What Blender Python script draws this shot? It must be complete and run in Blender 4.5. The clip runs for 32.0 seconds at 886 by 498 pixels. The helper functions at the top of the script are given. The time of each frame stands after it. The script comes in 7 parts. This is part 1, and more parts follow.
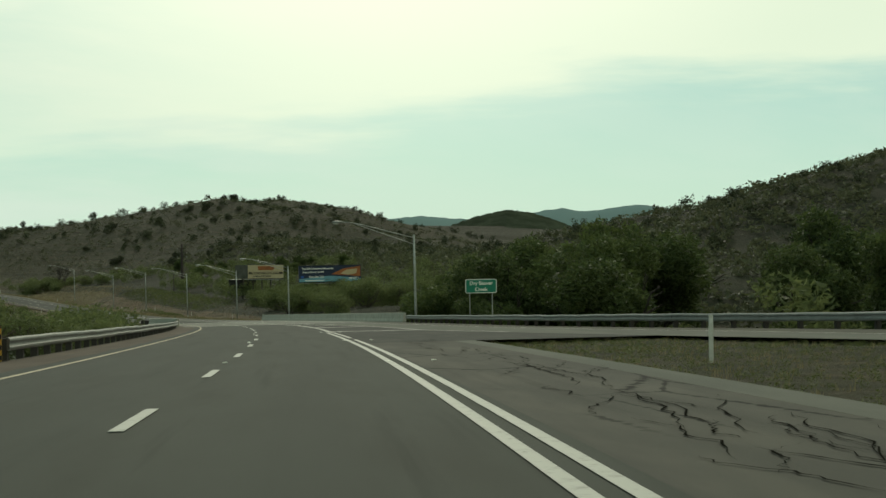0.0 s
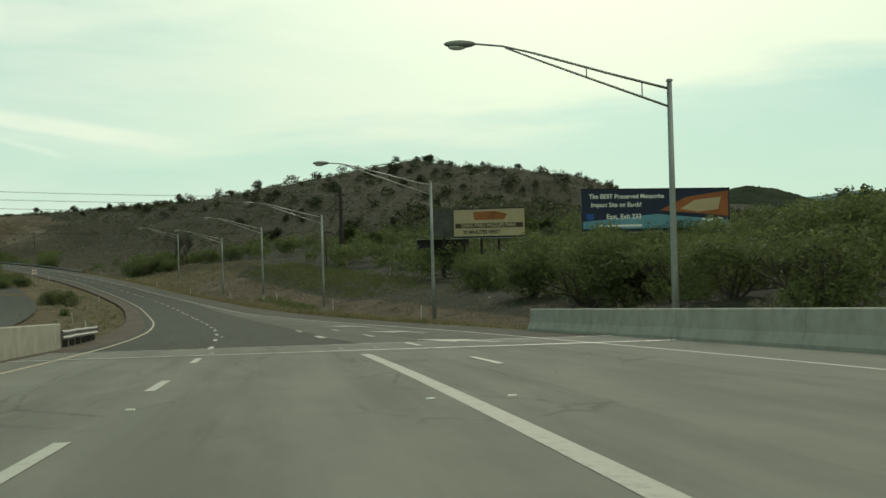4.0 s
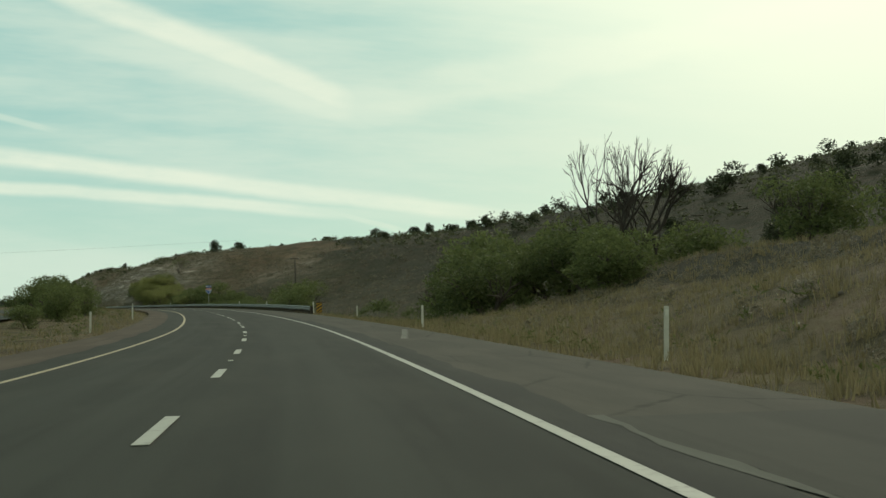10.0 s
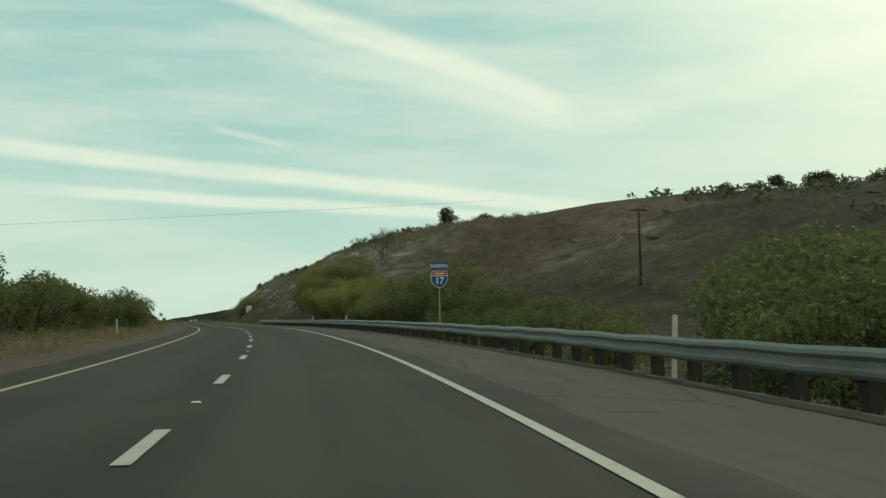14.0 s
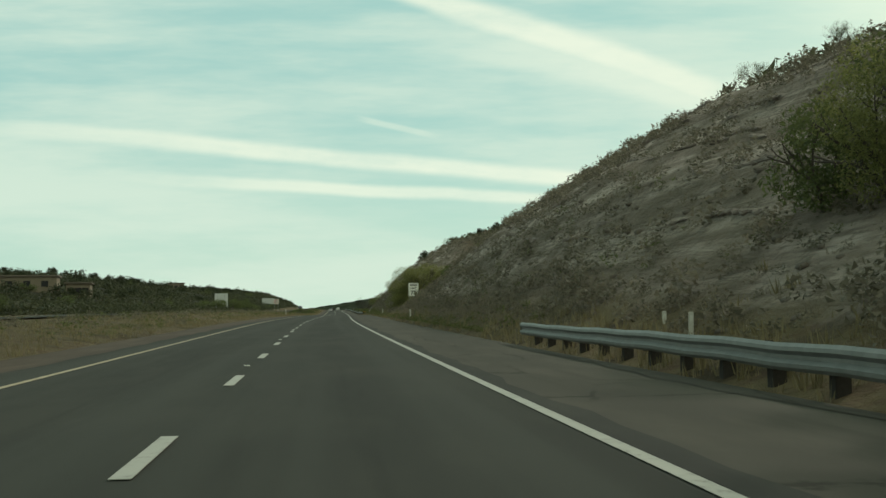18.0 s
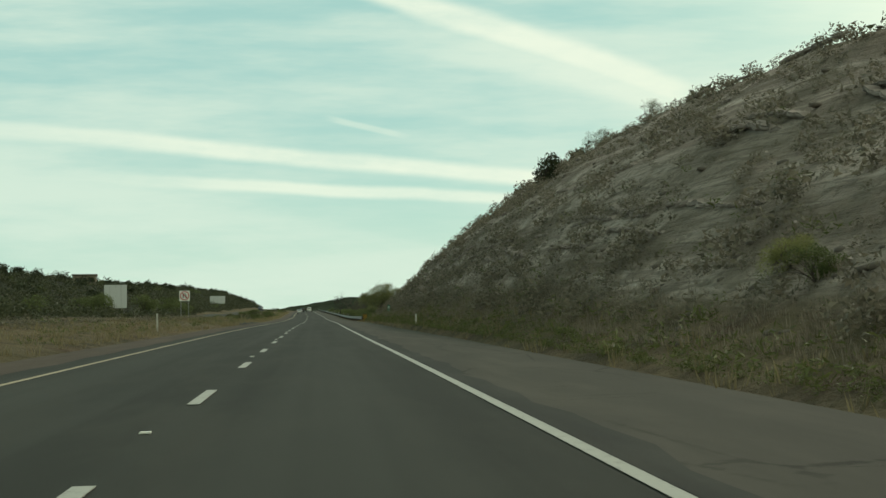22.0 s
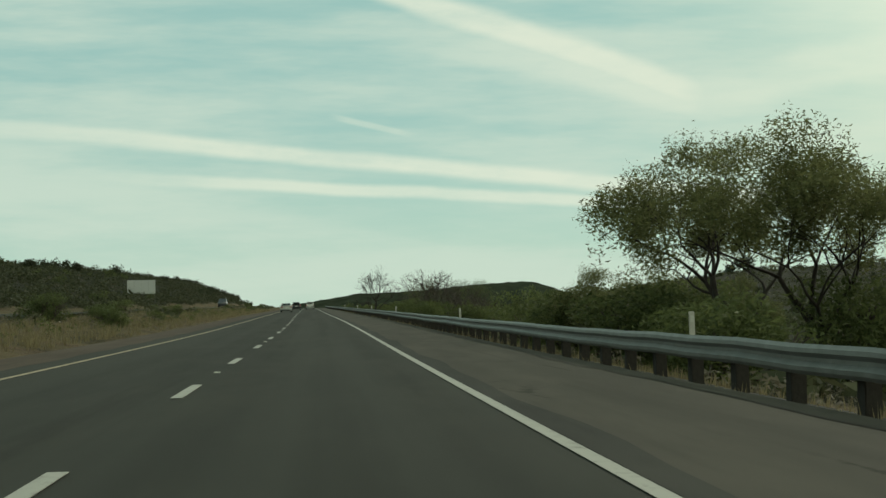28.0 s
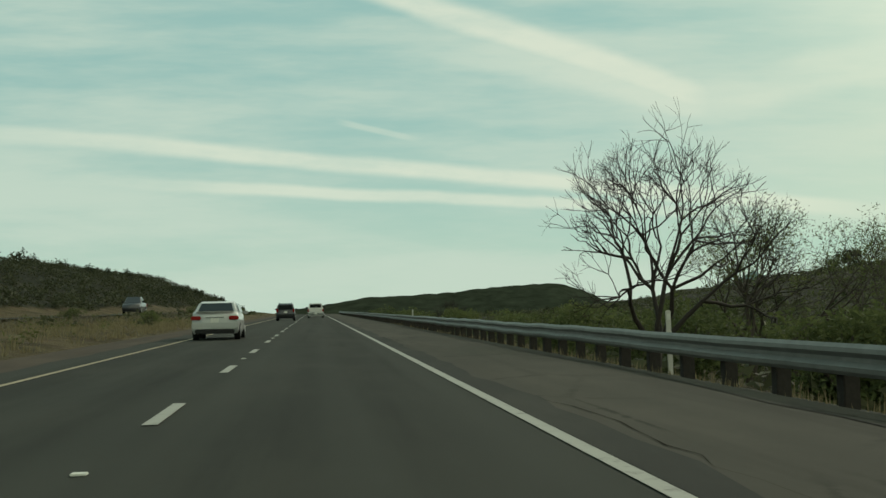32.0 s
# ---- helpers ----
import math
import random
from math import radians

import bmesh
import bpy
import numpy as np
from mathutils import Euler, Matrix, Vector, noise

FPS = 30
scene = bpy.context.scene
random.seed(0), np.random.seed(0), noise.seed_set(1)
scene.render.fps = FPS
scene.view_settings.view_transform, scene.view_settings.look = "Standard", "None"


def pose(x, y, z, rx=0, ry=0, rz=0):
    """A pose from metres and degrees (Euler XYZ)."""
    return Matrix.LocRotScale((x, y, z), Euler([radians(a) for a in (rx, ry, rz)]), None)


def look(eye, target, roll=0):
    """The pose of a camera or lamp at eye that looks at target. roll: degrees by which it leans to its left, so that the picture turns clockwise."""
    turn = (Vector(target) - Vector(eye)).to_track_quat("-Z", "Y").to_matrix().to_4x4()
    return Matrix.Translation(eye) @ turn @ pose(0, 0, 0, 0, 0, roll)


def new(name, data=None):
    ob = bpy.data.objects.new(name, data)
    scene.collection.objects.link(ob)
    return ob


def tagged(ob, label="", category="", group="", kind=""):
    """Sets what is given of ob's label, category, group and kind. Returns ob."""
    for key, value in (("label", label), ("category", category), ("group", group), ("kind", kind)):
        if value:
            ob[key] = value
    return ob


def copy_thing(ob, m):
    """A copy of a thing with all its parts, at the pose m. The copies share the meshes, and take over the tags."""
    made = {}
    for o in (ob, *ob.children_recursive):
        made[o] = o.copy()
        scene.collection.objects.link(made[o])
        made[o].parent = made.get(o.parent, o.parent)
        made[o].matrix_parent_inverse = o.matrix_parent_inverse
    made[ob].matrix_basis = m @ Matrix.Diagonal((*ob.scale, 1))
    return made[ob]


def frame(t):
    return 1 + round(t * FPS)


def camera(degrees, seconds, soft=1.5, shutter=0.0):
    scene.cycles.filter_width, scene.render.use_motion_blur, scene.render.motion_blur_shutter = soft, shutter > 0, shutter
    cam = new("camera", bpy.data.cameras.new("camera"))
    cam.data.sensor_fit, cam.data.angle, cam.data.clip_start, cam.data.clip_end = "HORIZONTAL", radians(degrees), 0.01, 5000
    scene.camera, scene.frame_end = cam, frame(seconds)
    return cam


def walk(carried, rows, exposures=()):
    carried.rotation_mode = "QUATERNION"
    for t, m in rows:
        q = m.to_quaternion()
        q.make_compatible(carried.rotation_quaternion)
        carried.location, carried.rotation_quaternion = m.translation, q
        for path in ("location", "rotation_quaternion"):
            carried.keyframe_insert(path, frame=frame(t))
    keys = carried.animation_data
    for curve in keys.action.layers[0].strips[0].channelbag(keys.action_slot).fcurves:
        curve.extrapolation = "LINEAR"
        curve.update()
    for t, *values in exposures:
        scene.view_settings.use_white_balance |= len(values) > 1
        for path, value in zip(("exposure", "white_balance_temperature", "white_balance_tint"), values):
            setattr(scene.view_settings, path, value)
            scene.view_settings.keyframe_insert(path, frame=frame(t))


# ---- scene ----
EXPO = [(0.0, 0.0, 6500, 10), (4.5, 0.05, 6500, 10), (6.0, 0.24, 6500, 10), (7.3, 0.2, 6500, 10), (8.5, 0.1, 6500, 10), (9.5, 0.0, 6500, 10), (11.0, -0.12, 6500, 10), (14.0, -0.04, 6500, 10), (17.0, 0.02, 6500, 10), (23.0, 0.06, 6500, 10), (25.5, -0.05, 6500, 10), (28.0, -0.18, 6500, 10), (30.0, -0.28, 6500, 10), (32.0, -0.26, 6500, 10)]
cam = camera(40.94, 32.0, shutter=0.0)
walk(cam, [
    (0.0, pose(0.00, 0.00, 20.00, 89.94, 0.90, -0.00)),
    (0.5, pose(-2.03, 17.86, 19.07, 89.93, 1.03, 0.76)),
    (1.0, pose(-4.28, 35.69, 18.14, 89.91, 0.99, 1.44)),
    (1.5, pose(-6.77, 53.50, 17.20, 89.85, 1.01, 2.30)),
    (2.0, pose(-9.53, 71.26, 16.25, 89.80, 0.91, 3.12)),
    (2.5, pose(-12.57, 88.97, 15.29, 89.80, 1.03, 4.20)),
    (3.0, pose(-16.07, 106.60, 14.33, 89.80, 1.08, 6.07)),
    (3.5, pose(-20.14, 124.10, 13.36, 89.81, 1.09, 7.89)),
    (4.0, pose(-24.71, 141.49, 12.41, 89.80, 1.11, 9.35)),
    (4.5, pose(-29.72, 158.75, 11.46, 89.82, 1.20, 10.84)),
    (5.0, pose(-35.28, 175.84, 10.52, 89.92, 1.27, 13.02)),
    (5.5, pose(-41.51, 192.70, 9.62, 89.96, 1.10, 15.32)),
    (6.0, pose(-48.31, 209.34, 8.77, 90.16, 0.56, 16.91)),
    (6.5, pose(-55.29, 225.91, 8.01, 90.49, 0.85, 16.59)),
    (7.0, pose(-62.30, 242.48, 7.34, 90.91, 1.10, 17.05)),
    (7.5, pose(-69.53, 258.95, 6.80, 91.35, 1.55, 18.16)),
    (8.0, pose(-77.14, 275.26, 6.40, 91.81, 1.41, 19.67)),
    (8.5, pose(-85.17, 291.37, 6.13, 92.25, 1.16, 21.12)),
    (9.0, pose(-93.61, 307.26, 6.00, 92.71, 1.18, 22.62)),
    (9.5, pose(-102.44, 322.95, 6.00, 93.11, 1.15, 23.96)),
    (10.0, pose(-111.63, 338.42, 6.13, 93.49, 1.34, 25.23)),
    (10.5, pose(-121.16, 353.69, 6.36, 93.85, 1.28, 26.51)),
    (11.0, pose(-131.02, 368.74, 6.68, 94.13, 1.05, 27.74)),
    (11.5, pose(-141.19, 383.59, 7.06, 94.29, 0.88, 28.88)),
    (12.0, pose(-151.66, 398.22, 7.49, 94.31, 1.08, 30.13)),
    (12.5, pose(-162.46, 412.62, 7.93, 94.30, 1.15, 31.38)),
    (13.0, pose(-173.60, 426.75, 8.36, 94.28, 1.10, 32.94)),
    (13.5, pose(-185.13, 440.56, 8.79, 94.23, 1.13, 34.53)),
    (14.0, pose(-197.02, 454.06, 9.21, 94.17, 1.03, 36.06)),
    (14.5, pose(-209.24, 467.28, 9.61, 94.12, 1.02, 37.23)),
    (15.0, pose(-221.69, 480.26, 9.99, 94.06, 1.08, 38.18)),
    (15.5, pose(-234.36, 493.05, 10.35, 93.99, 1.09, 39.09)),
    (16.0, pose(-247.23, 505.62, 10.69, 93.92, 1.01, 40.03)),
    (16.5, pose(-260.31, 517.98, 11.01, 93.86, 0.76, 41.03)),
    (17.0, pose(-273.60, 530.12, 11.32, 93.80, 0.83, 42.00)),
    (17.5, pose(-287.07, 542.06, 11.61, 93.75, 0.83, 42.66)),
    (18.0, pose(-300.65, 553.87, 11.90, 93.72, 0.84, 43.12)),
    (18.5, pose(-314.29, 565.61, 12.19, 93.80, 0.95, 43.20)),
    (19.0, pose(-327.90, 577.39, 12.49, 93.91, 1.34, 42.87)),
    (19.5, pose(-341.44, 589.24, 12.81, 93.95, 1.28, 42.54)),
    (20.0, pose(-354.92, 601.17, 13.13, 93.91, 1.23, 42.21)),
    (20.5, pose(-368.33, 613.17, 13.44, 93.86, 1.20, 41.93)),
    (21.0, pose(-381.69, 625.22, 13.75, 93.82, 1.13, 41.79)),
    (21.5, pose(-395.03, 637.30, 14.03, 93.78, 1.19, 41.69)),
    (22.0, pose(-408.36, 649.40, 14.31, 93.70, 1.05, 41.68)),
    (22.5, pose(-421.69, 661.49, 14.56, 93.64, 0.99, 41.69)),
    (23.0, pose(-435.03, 673.58, 14.81, 93.62, 1.08, 41.74)),
    (23.5, pose(-448.36, 685.67, 15.05, 93.63, 1.30, 41.63)),
    (24.0, pose(-461.66, 697.79, 15.28, 93.63, 1.63, 41.51)),
    (24.5, pose(-474.95, 709.93, 15.50, 93.58, 1.07, 41.43)),
    (25.0, pose(-488.22, 722.10, 15.71, 93.51, 0.48, 41.36)),
    (25.5, pose(-501.49, 734.26, 15.90, 93.42, 0.81, 41.45)),
    (26.0, pose(-514.79, 746.38, 16.09, 93.42, 1.05, 41.62)),
    (26.5, pose(-528.12, 758.47, 16.27, 93.45, 1.10, 41.78)),
    (27.0, pose(-541.49, 770.53, 16.46, 93.49, 1.08, 41.90)),
    (27.5, pose(-554.87, 782.57, 16.67, 93.54, 1.04, 41.96)),
    (28.0, pose(-568.26, 794.60, 16.91, 93.64, 1.06, 41.96)),
    (28.5, pose(-581.64, 806.63, 17.17, 93.75, 1.17, 41.92)),
    (29.0, pose(-595.02, 818.67, 17.47, 93.88, 1.23, 41.96)),
    (29.5, pose(-608.42, 830.68, 17.79, 93.99, 1.15, 42.11)),
    (30.0, pose(-621.86, 842.65, 18.14, 94.04, 1.38, 42.31)),
    (30.5, pose(-635.33, 854.58, 18.49, 94.06, 1.17, 42.41)),
    (31.0, pose(-648.82, 866.49, 18.85, 94.04, 1.08, 42.51)),
    (31.5, pose(-662.32, 878.39, 19.20, 93.97, 1.08, 42.49)),
    (32.0, pose(-675.80, 890.33, 19.53, 93.86, 1.17, 42.24)),
], exposures=EXPO)

# ---- world and sun ----
SUN_AZ, SUN_EL = 3.5, 33.0          # degrees left of +Y, above the horizon
world = bpy.data.worlds.new("sky")
scene.world = world
world.use_nodes = True
wn, wl = world.node_tree.nodes, world.node_tree.links
wn.clear()


def wnode(kind, **kw):
    n = wn.new(kind)
    for k, v in kw.items():
        if k == "op":
            n.operation = v
        elif k == "blend":
            n.blend_type = v
    return n


def wset(n, i, v):
    if isinstance(v, bpy.types.NodeSocket):
        wl.new(v, n.inputs[i])
    else:
        n.inputs[i].default_value = v


def wmath(op, a, b=0.0, clamp=False):
    n = wnode("ShaderNodeMath", op=op)
    n.use_clamp = clamp
    wset(n, 0, a), wset(n, 1, b)
    return n.outputs[0]


def wdot(a, v):
    n = wnode("ShaderNodeVectorMath", op="DOT_PRODUCT")
    wset(n, 0, a), wset(n, 1, v)
    return n.outputs["Value"]


def wstep(x, lo, hi):
    n = wnode("ShaderNodeMapRange")
    n.interpolation_type = "SMOOTHSTEP"
    wset(n, 0, x), wset(n, 1, lo), wset(n, 2, hi), wset(n, 3, 0.0), wset(n, 4, 1.0)
    return n.outputs[0]


def wmix(f, a, b):
    n = wn.new("ShaderNodeMix")
    n.data_type = "RGBA"
    wset(n, 0, f), wset(n, 6, a), wset(n, 7, b)
    return n.outputs[2]


def wnoise(vec, scale, detail, rough=0.55, stretch=(1, 1, 1), turn=0.0):
    m = wn.new("ShaderNodeMapping")
    wset(m, 0, vec)
    m.inputs["Scale"].default_value = stretch
    m.inputs["Rotation"].default_value = (0, 0, turn)
    n = wn.new("ShaderNodeTexNoise")
    wset(n, "Vector", m.outputs[0])
    n.inputs["Scale"].default_value, n.inputs["Detail"].default_value, n.inputs["Roughness"].default_value = scale, detail, rough
    return n.outputs[0]


sky = wn.new("ShaderNodeTexSky")
sky.sky_type = "NISHITA"
sky.sun_disc = False
sky.sun_elevation, sky.sun_rotation = radians(SUN_EL), radians(-SUN_AZ)
sky.dust_density, sky.air_density = 2.0, 1.0
way = wn.new("ShaderNodeTexCoord").outputs["Generated"]
# direction laid out on a plane square to the long straight, so that the trails are straight on it
fa = wmath("MAXIMUM", wdot(way, (-0.665, 0.744, 0.067)), 0.02)
pu = wmath("DIVIDE", wdot(way, (0.7446, 0.6672, -0.0197)), fa)
pv = wmath("DIVIDE", wdot(way, (0.0591, -0.0366, 0.9976)), fa)
up = wdot(way, (0, 0, 1))
plane = wn.new("ShaderNodeCombineXYZ")
wset(plane, 0, pu), wset(plane, 1, pv)
plane = plane.outputs[0]
wob = wmath("MULTIPLY", wmath("SUBTRACT", wnoise(plane, 9.0, 4), 0.5), 0.035)

shred = wstep(wnoise(plane, 14.0, 6, 0.65, (0.5, 1.6, 1.0), 0.3), 0.3, 0.62)


def trail(base, slope, half, u0, u1, soft=0.6, wobble=1.0):
    """A long thin cloud along pv = base + slope * pu, between u0 and u1."""
    line = wmath("ADD", wmath("MULTIPLY", pu, slope), base)
    off = wmath("ABSOLUTE", wmath("ADD", wmath("SUBTRACT", pv, line), wmath("MULTIPLY", wob, wobble)))
    body = wmath("SUBTRACT", 1.0, wstep(off, half * 0.3, half * 1.1))
    body = wmath("MULTIPLY", body, wmath("ADD", 0.62, wmath("MULTIPLY", shred, 0.4)))
    ends = wmath("MULTIPLY", wstep(pu, u0[0], u0[1]), wmath("SUBTRACT", 1.0, wstep(pu, u1[0], u1[1])))
    return wmath("MULTIPLY", body, ends)


t1 = trail(0.1985, -0.334, 0.0155, (-1.2, -0.1), (0.19, 0.24), wobble=0.4)
t1b = trail(0.172, -0.25, 0.018, (-0.05, 0.14), (0.2, 0.25), wobble=0.5)
t2 = trail(0.0645, -0.091, 0.0092, (-0.55, -0.12), (0.27, 0.40), wobble=0.25)
t3 = trail(0.0430, -0.052, 0.0068, (-0.36, -0.12), (0.12, 0.3), wobble=0.25)
t4 = trail(0.0859, -0.235, 0.0035, (-0.10, -0.08), (-0.045, -0.02), wobble=0.1)
t5 = trail(0.068, 0.255, 0.024, (0.12, 0.26), (0.5, 1.0), wobble=1.0)
t6 = trail(0.083, -0.25, 0.0035, (0.17, 0.20), (0.25, 0.27), wobble=0.1)
trails = wmath("MAXIMUM", wmath("MAXIMUM", t1, wmath("MULTIPLY", t1b, 0.6)), wmath("MAXIMUM", t2, wmath("MULTIPLY", t3, 0.85)))
trails = wmath("MAXIMUM", trails, wmath("MAXIMUM", wmath("MAXIMUM", wmath("MULTIPLY", t4, 0.4), wmath("MULTIPLY", t6, 0.5)), wmath("MULTIPLY", t5, 0.5)))
# thin veil of cirrus, drawn out lengthwise
streak = wnoise(plane, 3.2, 6, 0.6, (0.55, 3.4, 1.0), 0.12)
veil = wstep(streak, 0.36, 0.62)
# the thick bright sheet round the sun
pu0 = wmath("DIVIDE", wdot(way, (1, 0, 0)), wmath("MAXIMUM", wdot(way, (0, 1, 0)), 0.05))
pv0 = wmath("DIVIDE", up, wmath("MAXIMUM", wdot(way, (0, 1, 0)), 0.05))
edge = wmath("SUBTRACT", pv0, wmath("ADD", wmath("MULTIPLY", pu0, 0.118), 0.108))
plane0 = wn.new("ShaderNodeCombineXYZ")
wset(plane0, 0, pu0), wset(plane0, 1, pv0)
fray = wmath("MULTIPLY", wmath("SUBTRACT", wnoise(plane0.outputs[0], 4.0, 5, 0.55, (0.7, 5.0, 1.0), -0.12), 0.5), 0.16)
sheet = wmath("MULTIPLY", wstep(wmath("ADD", edge, fray), -0.016, 0.036), wstep(pu0, -0.75, 0.0))
sun_glow = wstep(wdot(way, (-math.sin(radians(SUN_AZ)) * 0.84, math.cos(radians(SUN_AZ)) * 0.84, 0.545)), 0.86, 1.0)

blue = wmix(wstep(up, 0.0, 0.22), (0.50, 0.70, 0.58, 1), (0.34, 0.58, 0.53, 1))
clear = wnode("ShaderNodeMix", blend="ADD")
clear.data_type = "RGBA"
scl = wnode("ShaderNodeMix", blend="MULTIPLY")
scl.data_type = "RGBA"
wset(scl, 0, 1.0), wset(scl, 6, sky.outputs[0]), wset(scl, 7, (0.006, 0.008, 0.006, 1))
wset(clear, 0, 1.0), wset(clear, 6, blue), wset(clear, 7, scl.outputs[2])
col = wmix(wmath("MULTIPLY", wmath("MULTIPLY", veil, 0.8), wmath("SUBTRACT", 1.0, wmath("MULTIPLY", wstep(pu0, -0.35, 0.1), 0.75))), clear.outputs[2], (0.68, 0.82, 0.68, 1))
deep = wnode("ShaderNodeMix", blend="MULTIPLY")
deep.data_type = "RGBA"
wset(deep, 0, wstep(up, 0.22, 0.75)), wset(deep, 6, col), wset(deep, 7, (0.44, 0.51, 0.56, 1))
col = deep.outputs[2]
col = wmix(wmath("MULTIPLY", trails, 0.88), col, (0.84, 0.92, 0.74, 1))
col = wmix(wmath("MULTIPLY", sheet, 0.8), col, (0.88, 0.97, 0.72, 1))
col = wmix(wmath("MULTIPLY", sun_glow, 0.7), col, (1.3, 1.3, 1.0, 1))
col = wmix(wstep(up, -0.02, 0.0), (0.16, 0.15, 0.11, 1), col)
bg = wn.new("ShaderNodeBackground")
bg.inputs[1].default_value = 1.0
wl.new(col, bg.inputs[0])
wl.new(bg.outputs[0], wn.new("ShaderNodeOutputWorld").inputs[0])

sun_data = bpy.data.lights.new("sun", "SUN")
sun_data.energy, sun_data.angle, sun_data.color = 1.3, radians(2.5), (1.0, 0.93, 0.78)
sun = new("sun", sun_data)
az, el = radians(SUN_AZ), radians(SUN_EL)
sun.matrix_world = look((-math.sin(az) * math.cos(el) * 300, math.cos(az) * math.cos(el) * 300, math.sin(el) * 300 + 20), (0, 0, 20))


# ---- materials ----
class Nodes:
    """Short hand for node materials."""

    def __init__(self, name, rough=0.8, metal=0.0, spec=0.3):
        self.mat = bpy.data.materials.new(name)
        self.mat.use_nodes = True
        self.n, self.l = self.mat.node_tree.nodes, self.mat.node_tree.links
        self.p = self.n["Principled BSDF"]
        self.p.inputs["Roughness"].default_value, self.p.inputs["Metallic"].default_value = rough, metal
        self.p.inputs["Specular IOR Level"].default_value = spec
        self.tc = self.n.new("ShaderNodeTexCoord")

    def put(self, node, i, v):
        if isinstance(v, bpy.types.NodeSocket):
            self.l.new(v, node.inputs[i])
        else:
            node.inputs[i].default_value = v

    def noise(self, scale, detail=4, rough=0.55, coord="Object", stretch=(1, 1, 1), dist=0.0):
        m, t = self.n.new("ShaderNodeMapping"), self.n.new("ShaderNodeTexNoise")
        self.l.new(self.tc.outputs[coord], m.inputs[0])
        m.inputs["Scale"].default_value = stretch
        self.l.new(m.outputs[0], t.inputs["Vector"])
        t.inputs["Scale"].default_value, t.inputs["Detail"].default_value, t.inputs["Roughness"].default_value = scale, detail, rough
        t.inputs["Distortion"].default_value = dist
        return t.outputs[0]

    def voronoi(self, scale, coord="Object", stretch=(1, 1, 1), feature="DISTANCE_TO_EDGE"):
        m, t = self.n.new("ShaderNodeMapping"), self.n.new("ShaderNodeTexVoronoi")
        t.feature = feature
        self.l.new(self.tc.outputs[coord], m.inputs[0])
        m.inputs["Scale"].default_value = stretch
        self.l.new(m.outputs[0], t.inputs["Vector"])
        t.inputs["Scale"].default_value = scale
        return t.outputs[0]

    def math(self, op, a, b=0.0):
        n = self.n.new("ShaderNodeMath")
        n.operation = op
        self.put(n, 0, a), self.put(n, 1, b)
        return n.outputs[0]

    def step(self, x, lo, hi):
        n = self.n.new("ShaderNodeMapRange")
        n.interpolation_type = "SMOOTHSTEP"
        self.put(n, 0, x), self.put(n, 1, lo), self.put(n, 2, hi)
        return n.outputs[0]

    def mix(self, f, a, b):
        n = self.n.new("ShaderNodeMix")
        n.data_type = "RGBA"
        self.put(n, 0, f)
        for i, c in ((6, a), (7, b)):
            self.put(n, i, c if isinstance(c, bpy.types.NodeSocket) else (*c, 1))
        return n.outputs[2]

    def attr(self, name):
        n = self.n.new("ShaderNodeAttribute")
        n.attribute_name = name
        s = self.n.new("ShaderNodeSeparateColor")
        self.l.new(n.outputs["Color"], s.inputs[0])
        return s.outputs

    def random(self):
        return self.n.new("ShaderNodeObjectInfo").outputs["Random"]

    def island(self):
        return self.n.new("ShaderNodeNewGeometry").outputs["Random Per Island"]

    def color(self, c):
        self.put(self.p, "Base Color", c if isinstance(c, bpy.types.NodeSocket) else (*c, 1))
        return self

    def bump(self, h, strength=0.4, dist=0.02):
        b = self.n.new("ShaderNodeBump")
        b.inputs["Strength"].default_value, b.inputs["Distance"].default_value = strength, dist
        self.put(b, "Height", h)
        self.l.new(b.outputs[0], self.p.inputs["Normal"])
        return self


def plain(name, c, rough=0.7, metal=0.0, var=0.15, scale=6.0, bump=0.0, spec=0.3):
    k = Nodes(name, rough, metal, spec)
    n = k.noise(scale, 6, 0.65)
    k.color(k.mix(n, [v * (1 - var * 1.6) for v in c], [min(1, v * (1 + var)) for v in c]))
    if bump:
        k.bump(n, bump, 0.02)
    return k.mat


